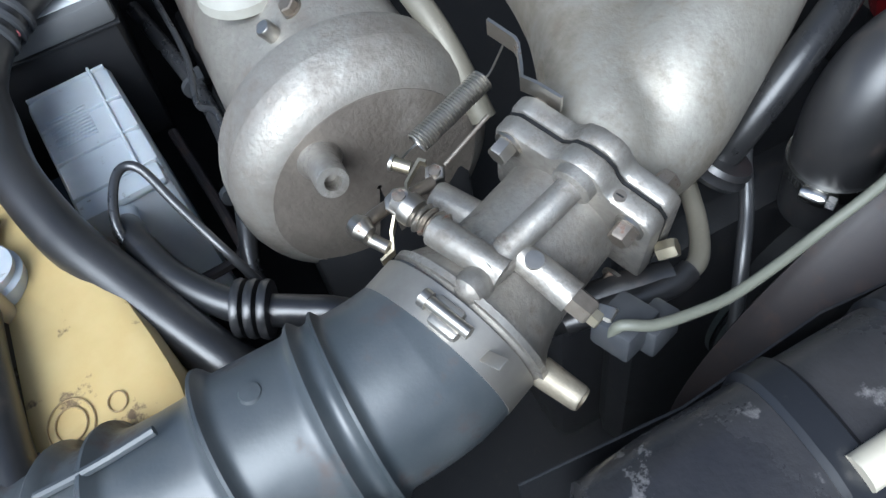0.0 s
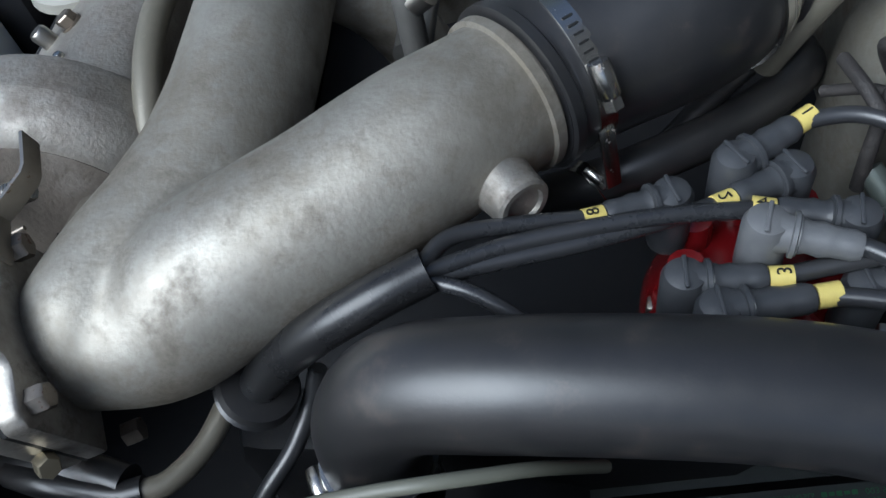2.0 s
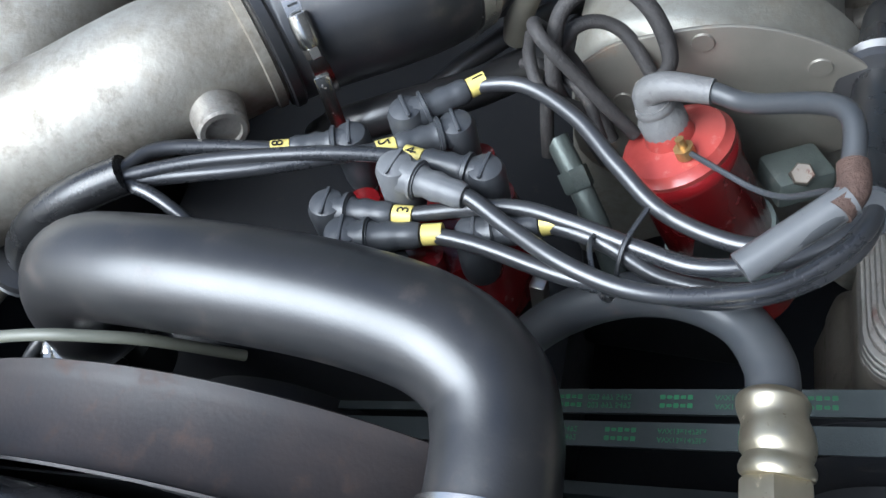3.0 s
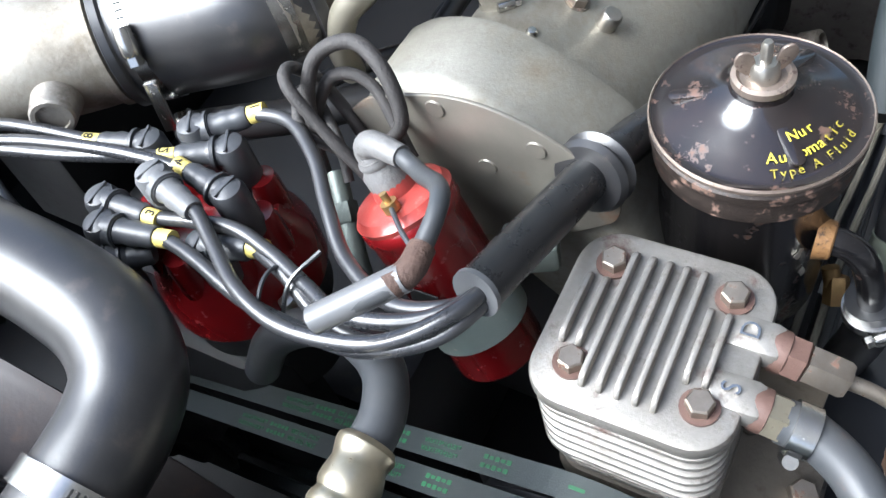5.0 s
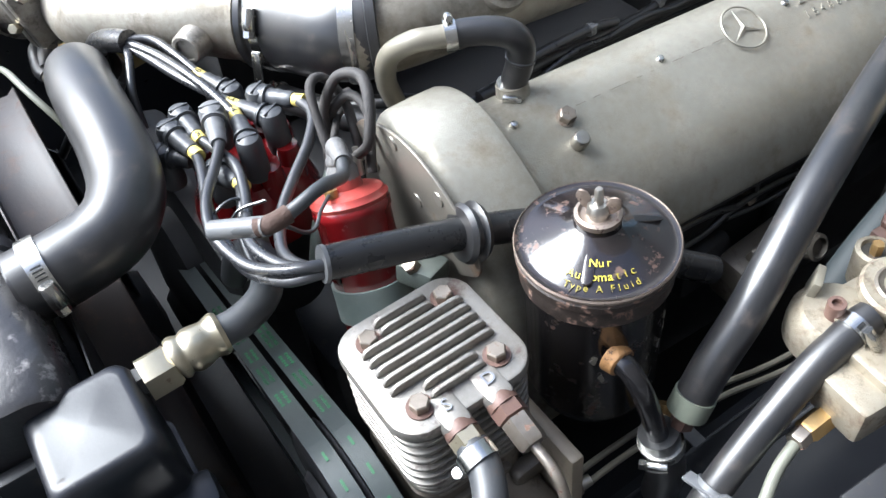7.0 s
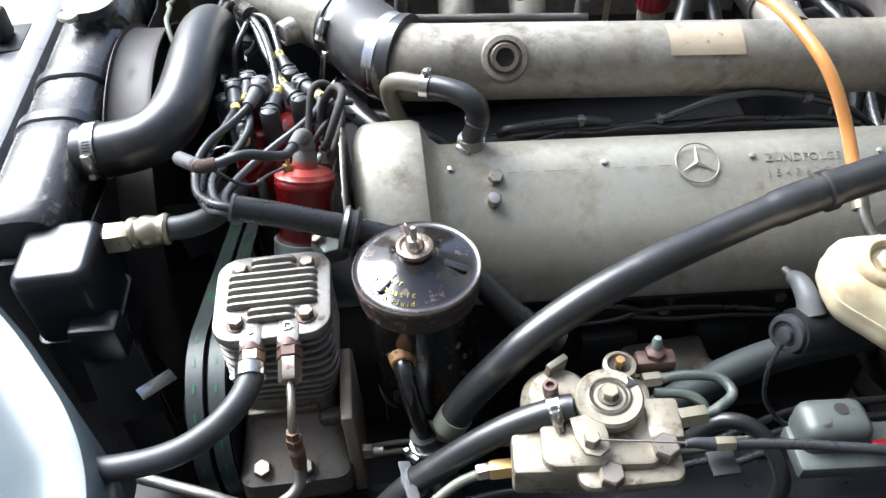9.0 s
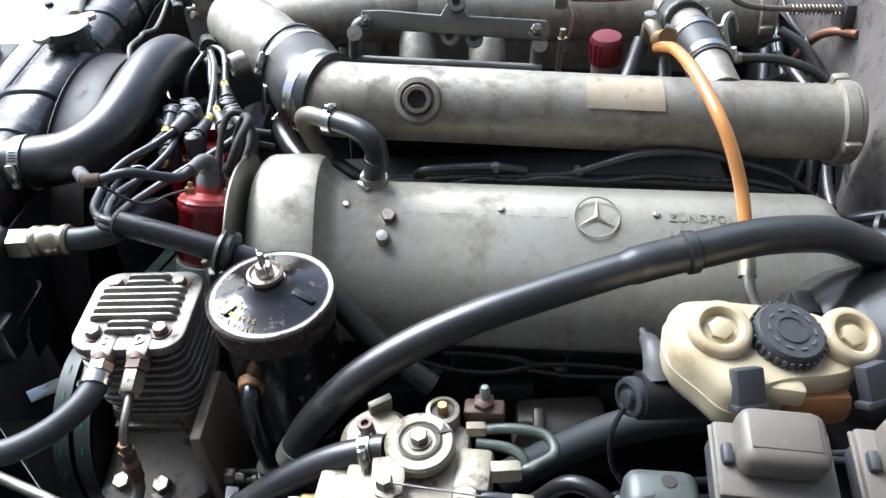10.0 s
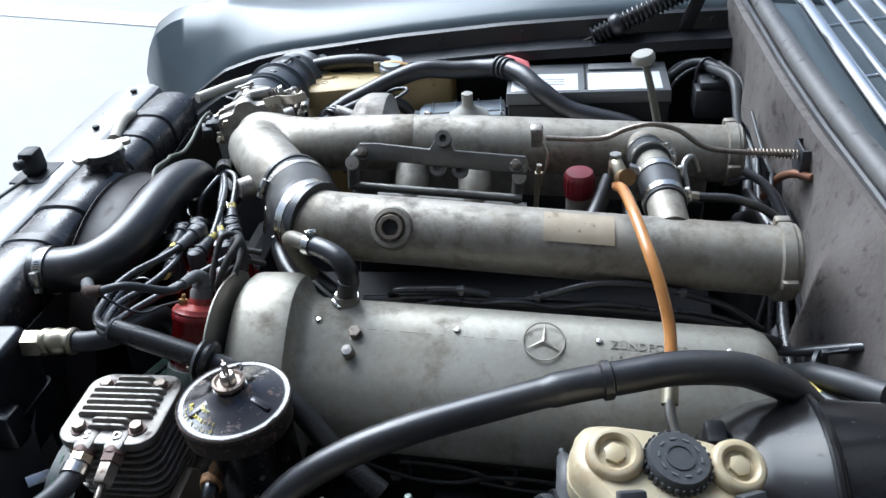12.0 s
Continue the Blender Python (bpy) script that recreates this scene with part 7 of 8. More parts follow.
def hoses_on_top():
    o = thing("amber_fuel_hose", (0.39, 0.05, 0.85), "translucent amber fuel hose arching over the intake pipe", "fuel hose")
    path = [(0.355, 0.215, 0.938), (0.356, 0.18, 0.957), (0.358, 0.145, 0.973), (0.361, 0.105, 0.983), (0.367, 0.057, 0.986), (0.377, 0.007, 0.975), (0.387, -0.021, 0.954), (0.396, -0.048, 0.922), (0.397, -0.075, 0.898), (0.394, -0.10, 0.884)]
    part("hose", tube(path, 0.0067, 16, 8), ORANGE, o)
    part("ferrule", tube([(0.395, -0.096, 0.887), (0.393, -0.118, 0.874)], 0.0086, 16, 2), YELLOW_ZINC, o)
    part("pipe", tube([(0.393, -0.116, 0.879), (0.394, -0.132, 0.868), (0.400, -0.148, 0.858), (0.415, -0.165, 0.856), (0.435, -0.175, 0.86)], 0.0058, 12, 6), STEEL, o)
    part("collar", tube([(0.366, 0.266, 0.922), (0.370, 0.235, 0.940)], 0.0115, 16, 3), BRASS, o)
    b = thing("banjo_fitting", (0.36, 0.28, 0.9), "brass banjo fitting feeding the amber hose", "fitting")
    part("elbow", tube([(0.366, 0.264, 0.923), (0.358, 0.283, 0.935), (0.357, 0.292, 0.925), (0.357, 0.30, 0.89)], 0.009, 14, 5), YELLOW_ZINC, b)
    part("bolt", hexagon((0.357, 0.288, 0.938), (0, 0, 1), 0.015, 0.01), STEEL, b)
    part("cross_nut", hexagon((0.375, 0.285, 0.925), (1, -0.2, -0.2), 0.015, 0.022), STEEL, b)
    part("nipple", hexagon((0.45, 0.255, 0.90), (1, -0.2, 0), 0.012, 0.018), YELLOW_ZINC, b)
    part("hose", tube([(0.352, 0.30, 0.905), (0.335, 0.27, 0.875), (0.315, 0.235, 0.85), (0.30, 0.21, 0.81)], 0.0115, 16, 6), RUBBER, b)
    part("hose", tube([(0.378, 0.29, 0.88), (0.378, 0.25, 0.855), (0.38, 0.21, 0.82)], 0.010, 16, 5), RUBBER, b)
    part("pipe", tube([(0.465, 0.252, 0.90), (0.52, 0.25, 0.895), (0.57, 0.24, 0.87), (0.61, 0.23, 0.80)], 0.006, 12, 6), RUBBER, b)
    part("loop", tube([(0.452, 0.262, 0.905), (0.448, 0.285, 0.93), (0.46, 0.30, 0.935), (0.47, 0.305, 0.91)], 0.0045, 10, 6), STEEL, b)
    e = thing("breather_elbow", (0.0, 0.07, 0.88), "black rubber breather elbow between pipe and valve cover", "hose", "hoses")
    part("metal_pipe", tube([(-0.045, 0.128, 0.855), (-0.055, 0.120, 0.890), (-0.056, 0.103, 0.925), (-0.044, 0.082, 0.944), (-0.028, 0.070, 0.947), (-0.014, 0.063, 0.947)], 0.0098, 18, 6), OLIVE, e, "olive metal pipe end")
    part("elbow", tube([(-0.018, 0.065, 0.947), (-0.004, 0.058, 0.9475), (0.014, 0.047, 0.946), (0.027, 0.038, 0.941), (0.034, 0.034, 0.929), (0.033, 0.035, 0.911), (0.028, 0.037, 0.895), (0.026, 0.039, 0.880)], lambda s: 0.0113 + 0.0014 * math.sin(3.14 * s), 20, 6), RUBBER, e)
    part("mould_rib", lathe([(0.0122, -0.002), (0.0136, -0.001), (0.0136, 0.001), (0.0122, 0.002)], (0.0335, 0.0345, 0.916), (0.2, -0.1, 1), 20), RUBBER, e)
    part("stub", lathe([(0.02, 0), (0.016, 0.006), (0.0145, 0.02)], (0.026, 0.036, 0.872), (0, 0.12, 1), 22), CAST, e)
    hose_clamp((-0.016, 0.064, 0.947), (0.9, -0.42, 0), 0.0122, 0.010, (0.1, 0.4, 1), "small clamp on the breather elbow", 0.7)
    hose_clamp((0.0265, 0.0385, 0.886), (0.1, -0.1, 1), 0.0132, 0.010, (-0.7, -0.7, 0), "small clamp at the valve cover", 0.7)
    boot = thing("brake_servo_hose", (0.2, -0.17, 0.85), "thick black brake servo hose arching over the valve cover", "hose", "hoses")
    path = [(-0.030, -0.2475, 0.787), (-0.012, -0.2465, 0.821), (0.014, -0.245, 0.855), (0.044, -0.238, 0.882), (0.09, -0.223, 0.904), (0.14, -0.207, 0.917), (0.19, -0.190, 0.923), (0.24, -0.174, 0.928), (0.289, -0.160, 0.933), (0.342, -0.146, 0.935), (0.395, -0.135, 0.938), (0.449, -0.125, 0.930), (0.478, -0.118, 0.915), (0.509, -0.110, 0.892), (0.545, -0.098, 0.845)]
    part("hose", tube(path, lambda s: 0.0148 + 0.0018 * (s > 0.545), 24, 8), RUBBER, boot)
    part("end_cuff", tube([(-0.034, -0.248, 0.779), (-0.026, -0.2475, 0.795)], 0.0160, 22, 2), PALE_CUFF, boot, "pale plastic end cuff")
    part("brass_end", hexagon((-0.0335, -0.248, 0.780), (-0.45, -0.1, -0.85), 0.016, 0.016), OXIDE, boot, "brown hex union")
    part("joint_ring", lathe([(0.0165, -0.006), (0.0192, -0.004), (0.0192, 0.004), (0.0165, 0.006)], (0.327, -0.150, 0.9345), (0.97, 0.22, 0.04), 24), RUBBER, boot)
    hs = (
        ("black hose running along the fender gutter", 0.016, RUBBER, [(-0.37, 0.91, 0.76), (-0.31, 0.91, 0.820), (-0.25, 0.91, 0.842), (-0.18, 0.91, 0.852), (-0.11, 0.91, 0.850), (-0.05, 0.91, 0.83)]),
        ("olive steel coolant pipe behind the manifold", 0.0105, OLIVE, [(-0.10, 0.53, 0.80), (-0.05, 0.535, 0.85), (0.02, 0.54, 0.87), (0.12, 0.54, 0.86)]),
        ("black rubber end hose on the olive pipe", 0.0085, RUBBER, [(-0.301, 0.488, 0.815), (-0.304, 0.502, 0.815), (-0.302, 0.525, 0.816), (-0.298, 0.548, 0.816), (-0.29, 0.575, 0.81)]),
        ("bent olive fuel pipe under the manifold", 0.0070, OLIVE, [(-0.215, 0.438, 0.815), (-0.243, 0.448, 0.816), (-0.273, 0.460, 0.811), (-0.295, 0.476, 0.812), (-0.303, 0.493, 0.815)]),
        ("short black fuel hose under the throttle body", 0.0125, RUBBER, [(-0.298, 0.50, 0.812), (-0.288, 0.54, 0.812), (-0.275, 0.60, 0.80), (-0.26, 0.64, 0.78)]),
        ("black coolant hose behind the distributor", 0.0135, RUBBER, [(-0.10, 0.27, 0.80), (-0.118, 0.238, 0.835), (-0.11, 0.20, 0.845), (-0.08, 0.15, 0.84), (-0.03, 0.10, 0.83), (0.01, 0.09, 0.81)]),
        ("braided black wire beside the radiator hose", 0.0055, WIRE, [(-0.236, 0.395, 0.83), (-0.248, 0.402, 0.812), (-0.270, 0.414, 0.795), (-0.299, 0.437, 0.775), (-0.33, 0.46, 0.73)]),
        ("black wiring tube between pipe and valve cover", 0.0080, RUBBER, [(0.03, 0.098, 0.838), (0.12, 0.096, 0.842), (0.24, 0.092, 0.838), (0.36, 0.088, 0.834), (0.46, 0.084, 0.822), (0.55, 0.08, 0.79)]),
        ("glossy black tube rising behind the valve cover", 0.0045, WIRE, [(0.066, 0.100, 0.835), (0.068, 0.094, 0.853), (0.082, 0.090, 0.861), (0.12, 0.088, 0.864), (0.16, 0.087, 0.864), (0.195, 0.088, 0.856)]),
        ("black wire along the valve cover", 0.0045, WIRE, [(0.045, 0.105, 0.835), (0.10, 0.092, 0.848), (0.17, 0.090, 0.848), (0.239, 0.092, 0.846), (0.275, 0.090, 0.858), (0.316, 0.089, 0.872), (0.36, 0.090, 0.874), (0.398, 0.092, 0.868), (0.445, 0.094, 0.852), (0.488, 0.095, 0.834), (0.53, 0.095, 0.80)]),
        ("thin black wire loop beneath the intake pipe", 0.0032, WIRE, [(0.10, 0.085, 0.84), (0.14, 0.084, 0.850), (0.18, 0.085, 0.845), (0.23, 0.084, 0.848), (0.28, 0.085, 0.840), (0.34, 0.084, 0.846), (0.40, 0.084, 0.838), (0.45, 0.083, 0.835), (0.50, 0.082, 0.82)]),
        ("black fuel rail in the gap beside the cover", 0.0095, GLOSS_CHASSIS, [(0.02, 0.118, 0.815), (0.18, 0.114, 0.812), (0.34, 0.11, 0.802), (0.52, 0.105, 0.785)]),
        ("dark breather hose under the coupling", 0.0075, RUBBER, [(-0.085, 0.19, 0.83), (-0.055, 0.155, 0.845), (-0.025, 0.12, 0.850), (0.01, 0.095, 0.835), (0.03, 0.085, 0.80)]),
    )
    for label, r, m, pts in hs:
        h = thing("hose", pts[0], label, "hose", "hoses")
        part("tube", tube(pts, r, 18 if r > 0.009 else 10, 7), m, h)
    hose_clamp((-0.118, 0.238, 0.835), (0.6, -0.6, 0.2), 0.0142, 0.009, (-0.7, 0.3, 0.7), "small slotted hose clamp behind the distributor", 0.7)
    for q, d in (((0.160, 0.088, 0.862), (1, 0, 0)), ((0.255, 0.091, 0.851), (0.9, 0, 0.3)), ((0.430, 0.093, 0.858), (0.9, 0, -0.3))):
        c = thing("cable_clip", q, "small pale clip round the wires by the cover", "clip", "clips")
        part("strap", lathe([(0.0055, -0.003), (0.0070, -0.003), (0.0070, 0.003), (0.0055, 0.003)], q, d, 14), GREY_BOOT, c)
        part("tab", box((q[0], q[1] - 0.006, q[2] + 0.006), (0.010, 0.004, 0.004), 0.001), GREY_BOOT, c)
    cl = thing("hose_clip", (0.115, 0.83, 0.80), "black ribbed plastic clip on a hose", "clip", "clips")
    for k in range(3):
        part("ring", lathe([(0.0185, -0.003), (0.0225, -0.002), (0.0225, 0.002), (0.0185, 0.003)], (0.160 + 0.009 * k, 0.846 - 0.009 * k, 0.8565 + 0.001 * k), (0.7, -0.7, 0.06), 20), BOOT, cl)


hoses_on_top()


# ---- right rear: battery and wiring ----
def battery():
    b = thing("battery", (0.33, 0.79, 0.68), "grey-black car battery with white label and red terminal cover", "battery")
    part("case", box((0.332, 0.825, 0.744), (0.306, 0.140, 0.15), 0.006), CHASSIS, b)
    part("lid", box((0.332, 0.825, 0.826), (0.310, 0.145, 0.026), 0.004), PUTTY, b)
    part("lid_groove", box((0.332, 0.825, 0.8115), (0.312, 0.147, 0.003), 0.001), CHASSIS, b)
    for x, w in ((0.250, 0.128), (0.402, 0.138)):
        part("label", box((x, 0.800, 0.8397), (w, 0.082, 0.001), 0.0003), PAPER, b, "white paper label")
    for k in range(3):
        part("small_print", box((0.245, 0.788 + 0.012 * k, 0.8404), (0.085, 0.003, 0.0003), 0), PUTTY, b)
    part("plug_strip", box((0.395, 0.868, 0.8415), (0.12, 0.030, 0.005), 0.002), PUTTY, b)
    part("terminal_cover", slab([(-0.034, 0.0), (-0.030, 0.018), (-0.006, 0.026), (0.016, 0.020), (0.036, 0.012), (0.036, -0.004), (0.010, -0.006), (-0.020, -0.006)], 0.042, (0.182, 0.868, 0.848), (1, 0.1, -0.1), (0.05, 0, 1), 0.005), PINK, b, "faded pink terminal cover")
    part("seam", box((0.327, 0.825, 0.8405), (0.004, 0.12, 0.002), 0.0005), CHASSIS, b)
    part("terminal", lathe([(0.009, 0), (0.008, 0.016), (0.0001, 0.017)], (0.452, 0.872, 0.839), (0, 0, 1), 16), STEEL, b)
    f = thing("funnel_cap", (0.115, 0.645, 0.838), "pale grey plastic funnel-shaped cap beside the cover", "cap")
    part("cone", lathe([(0.04, 0), (0.038, 0.008), (0.014, 0.024), (0.010, 0.03), (0.010, 0.05), (0.0001, 0.051)], (0.115, 0.645, 0.838), (0, 0, 1), 26), PALE_CAP, f)
    g = thing("filler_tube", (-0.06, 0.9, 0.8), "cream and brown filler joint on the washer tank", "fitting")
    part("cup", lathe([(0.010, 0), (0.010, 0.026), (0.008, 0.028), (0.0001, 0.028)], (-0.10, 0.90, 0.828), (0, 0, 1), 16), CREAM, g)
    part("tube", tube([(-0.10, 0.90, 0.848), (-0.06, 0.90, 0.848), (-0.02, 0.89, 0.84)], 0.007, 12, 4), BRASS, g)
    fb = thing("relay_box", (0.58, 0.83, 0.72), "black relay box among brown wires", "relay box")
    part("box", box((0.575, 0.83, 0.785), (0.075, 0.06, 0.06), 0.006), BOOT, fb)
    part("lid", box((0.575, 0.826, 0.822), (0.06, 0.05, 0.018), 0.006), BOOT, fb)
    part("knob", lathe([(0.007, 0), (0.007, 0.008), (0.0001, 0.009)], (0.575, 0.82, 0.832), (0, -0.3, 1), 14), BOOT, fb)
    wires = (("bundle of brown and black wires on the firewall", 0.008, OLD_RUBBER, [(0.470, 0.86, 0.80), (0.530, 0.87, 0.842), (0.568, 0.84, 0.85), (0.606, 0.78, 0.84), (0.603, 0.70, 0.80), (0.618, 0.62, 0.77), (0.613, 0.52, 0.74)]),
             ("grey wiring harness running down the firewall", 0.009, OLD_RUBBER, [(0.565, 0.84, 0.845), (0.596, 0.76, 0.85), (0.598, 0.68, 0.80), (0.608, 0.60, 0.75), (0.588, 0.50, 0.70), (0.568, 0.38, 0.66)]),
             ("thin looping wire above the relay box", 0.003, WIRE, [(0.540, 0.84, 0.80), (0.545, 0.845, 0.845), (0.563, 0.85, 0.86), (0.578, 0.84, 0.845), (0.578, 0.83, 0.80)]),
             ("copper-coloured pipe entering the firewall", 0.006, COPPER, [(0.623, 0.30, 0.90), (0.608, 0.34, 0.885), (0.596, 0.37, 0.86), (0.583, 0.385, 0.82)]),
             ("black wiring loom behind the engine", 0.013, RUBBER, [(0.568, 0.45, 0.74), (0.583, 0.36, 0.80), (0.588, 0.29, 0.80), (0.578, 0.2, 0.74), (0.568, 0.12, 0.70)]),
             ("black wiring loom behind the engine", 0.008, WIRE, [(0.562, 0.40, 0.82), (0.568, 0.33, 0.83), (0.583, 0.25, 0.81), (0.573, 0.15, 0.76), (0.568, 0.05, 0.75)]),
             ("thin black wires by the firewall", 0.004, WIRE, [(0.563, 0.25, 0.86), (0.573, 0.22, 0.85), (0.588, 0.16, 0.80), (0.583, 0.08, 0.76)]),
             ("taped black loom crossing to the servo", 0.015, OLD_RUBBER, [(0.500, 0.06, 0.74), (0.560, 0.03, 0.785), (0.578, 0.0, 0.81), (0.628, -0.05, 0.83)]),
             ("black cable tied to the loom", 0.0065, WIRE, [(0.480, 0.13, 0.72), (0.540, 0.09, 0.77), (0.565, 0.055, 0.80), (0.628, 0.03, 0.83)]),
             ("yellow-ended wire near the servo", 0.005, TAG, [(0.563, 0.0, 0.80), (0.567, -0.02, 0.805), (0.578, -0.035, 0.808)]),
             ("black wire sleeve near the servo", 0.007, WIRE, [(0.568, -0.03, 0.808), (0.598, -0.06, 0.81), (0.628, -0.09, 0.81)]),
             ("black wire in the shade by the firewall", 0.005, WIRE, [(0.500, 0.25, 0.80), (0.540, 0.22, 0.83), (0.564, 0.20, 0.80), (0.568, 0.17, 0.70)]),
             ("black cable bundle dropping behind the intake pipes", 0.007, WIRE, [(0.545, 0.36, 0.88), (0.575, 0.335, 0.865), (0.595, 0.29, 0.83), (0.60, 0.24, 0.77), (0.595, 0.18, 0.70)]),
             ("thin grey wire along the firewall", 0.0032, OLD_RUBBER, [(0.60, 0.60, 0.86), (0.605, 0.50, 0.83), (0.60, 0.42, 0.84), (0.585, 0.36, 0.86), (0.59, 0.30, 0.80), (0.60, 0.22, 0.72)]),
             ("black corrugated wiring conduit", 0.009, RUBBER, [(0.50, 0.36, 0.78), (0.555, 0.33, 0.80), (0.59, 0.27, 0.78), (0.60, 0.20, 0.71)]),
             ("looping brown wires behind the battery", 0.0035, OLD_RUBBER, [(0.475, 0.86, 0.80), (0.505, 0.875, 0.835), (0.545, 0.87, 0.85), (0.585, 0.86, 0.845), (0.605, 0.82, 0.82)]),
             ("looping brown wires behind the battery", 0.0035, OLD_RUBBER, [(0.48, 0.83, 0.79), (0.515, 0.85, 0.825), (0.55, 0.855, 0.84), (0.59, 0.845, 0.835), (0.61, 0.79, 0.80)]),
             ("pale grey wires hanging by the relay box", 0.005, OLD_RUBBER, [(0.585, 0.85, 0.85), (0.615, 0.78, 0.84), (0.612, 0.70, 0.80), (0.618, 0.62, 0.80), (0.610, 0.54, 0.77), (0.60, 0.44, 0.74)]),
             ("glossy black wires in the shade of the firewall", 0.004, WIRE, [(0.535, 0.40, 0.84), (0.565, 0.375, 0.86), (0.592, 0.33, 0.85), (0.605, 0.26, 0.82), (0.60, 0.20, 0.79), (0.605, 0.10, 0.74)]))
    for label, r, m, pts in wires:
        h = thing("wire", pts[0], label, "wire", "wires")
        part("strand", tube(pts, r, 10, 7, 0.05), m, h)
    t = thing("cable_tie", (0.575, 0.03, 0.80), "black nylon cable tie round the loom", "cable tie")
    part("loop", lathe([(0.019, -0.0025), (0.0205, -0.0025), (0.0205, 0.0025), (0.019, 0.0025)], (0.583, 0.03, 0.80), (0.8, -0.5, 0.3), 20), BOOT, t)
    part("head", box((0.585, 0.028, 0.822), (0.008, 0.008, 0.007), 0.001), BOOT, t)
    part("tail", box((0.596, 0.022, 0.83), (0.025, 0.004, 0.0015), 0.0004, (0, -30, -25)), BOOT, t)
    bx = thing("rod_housing", (0.63, 0.36, 0.85), "open black rectangular housing at the firewall", "housing")
    for q, s in (((0.630, 0.322, 0.908), (0.040, 0.003, 0.044)), ((0.630, 0.362, 0.908), (0.040, 0.003, 0.044)), ((0.630, 0.342, 0.8875), (0.040, 0.037, 0.003)), ((0.6485, 0.342, 0.908), (0.003, 0.037, 0.044)), ((0.6115, 0.342, 0.908), (0.003, 0.037, 0.044))):
        part("wall", box(q, s, 0.001), BOOT, bx)
    con = thing("connector", (0.6, 0.22, 0.78), "round black plug connector behind the intake pipe", "connector", "connectors")
    part("plug", lathe([(0.016, 0), (0.018, 0.006), (0.018, 0.022), (0.012, 0.026), (0.0001, 0.027)], (0.585, 0.225, 0.80), (0.3, -0.5, 0.8), 20), BOOT, con)
    part("lead", tube([(0.585, 0.225, 0.80), (0.575, 0.24, 0.75), (0.57, 0.25, 0.68)], 0.007, 10, 4), WIRE, con)


battery()


# ---- left rear: brakes and fuel ----
def brakes():
    s = thing("brake_servo", (0.56, -0.2, 0.7), "large glossy black brake servo drum", "brake servo")
    part("drum", lathe([(0.03, -0.046), (0.045, -0.044), (0.075, -0.032), (0.100, -0.008), (0.117, 0.024), (0.126, 0.062), (0.130, 0.066), (0.132, 0.072), (0.130, 0.078), (0.124, 0.082), (0.122, 0.16), (0.115, 0.22), (0.09, 0.235), (0.0001, 0.236)], (0.446, -0.185, 0.782), (1, 0.02, -0.03), 56), SERVO_BLACK, s)
    part("seam", lathe([(0.1315, 0.068), (0.1335, 0.070), (0.1335, 0.074), (0.1315, 0.076)], (0.446, -0.185, 0.782), (1, 0.02, -0.03), 56), SERVO_BLACK, s)
    part("bracket", box((0.43, -0.165, 0.875), (0.02, 0.03, 0.028), 0.004), CHASSIS, s)
    m = thing("brake_reservoir", (0.37, -0.25, 0.84), "cream plastic brake fluid reservoir with three caps", "brake reservoir")
    ol = [q.xy for q in spline([(-0.086, 0.012, 0), (-0.078, 0.036, 0), (-0.05, 0.044, 0), (0.02, 0.044, 0), (0.050, 0.036, 0), (0.060, 0.010, 0), (0.056, -0.018, 0), (0.036, -0.030, 0), (-0.006, -0.040, 0), (-0.036, -0.052, 0), (-0.052, -0.050, 0), (-0.066, -0.034, 0), (-0.084, -0.012, 0), (-0.086, 0.012, 0)], 4)][:-1]
    rows = []
    for z, k, dx in ((0.862, 0.60, 0.0), (0.866, 0.72, 0.0), (0.878, 0.93, 0.0), (0.886, 0.99, 0.0), (0.892, 1.0, 0.0), (0.914, 1.0, 0.0), (0.922, 0.965, 0), (0.926, 0.90, 0), (0.927, 0.5, 0), (0.927, 0.05, 0)):
        rows.append([Vector((0.379 + dx + a * k, -0.252 + b * k, z - 0.03 * (a + 0.02))) for a, b in ol])
    part("body", loft(rows, close=True), CREAM, m)
    part("amber_sump", box((0.404, -0.279, 0.893), (0.058, 0.034, 0.030), 0.010, (-14, 2, 8)), AMBER, m, "fluid-stained amber lower chamber")
    part("moulded_step", box((0.372, -0.283, 0.913), (0.034, 0.034, 0.018), 0.006, (-10, 0, -4)), CREAM, m)
    part("moulding_seam", loft([[Vector((0.379 + a * 1.014, -0.252 + b * 1.014, z - 0.03 * (a + 0.02))) for a, b in ol] for z in (0.8985, 0.900, 0.9015)], close=True), CREAM, m)
    for x, y, z, nx, px, py, tilt in ((0.328, -0.250, 0.926, -0.10, 0.341, -0.299, 14), (0.430, -0.244, 0.924, 0.12, 0.440, -0.284, 26)):
        n = Vector((nx, -0.30, 1))
        c = part("cap", lathe([(0.021, -0.006), (0.0235, -0.002), (0.0246, 0.004), (0.0246, 0.010), (0.0232, 0.0145), (0.0205, 0.0165), (0.0170, 0.0165), (0.0146, 0.0145), (0.0136, 0.010), (0.0001, 0.0095)], (x, y, z), n, 40), CREAM, m, "round cream float cap with a thick rim")
        part("hex_boss", hexagon(Vector((x, y, z)) + n.normalized() * 0.009, n, 0.0165, 0.0055), CREAM, c)
        part("plug", box((px, py, 0.924), (0.023, 0.030, 0.012), 0.002, (48, 0, tilt)), BOOT, m, "black plug connector")
        part("plug_lip", box((px + 0.002, py - 0.009, 0.913), (0.026, 0.006, 0.015), 0.0015, (48, 0, tilt)), BOOT, m)
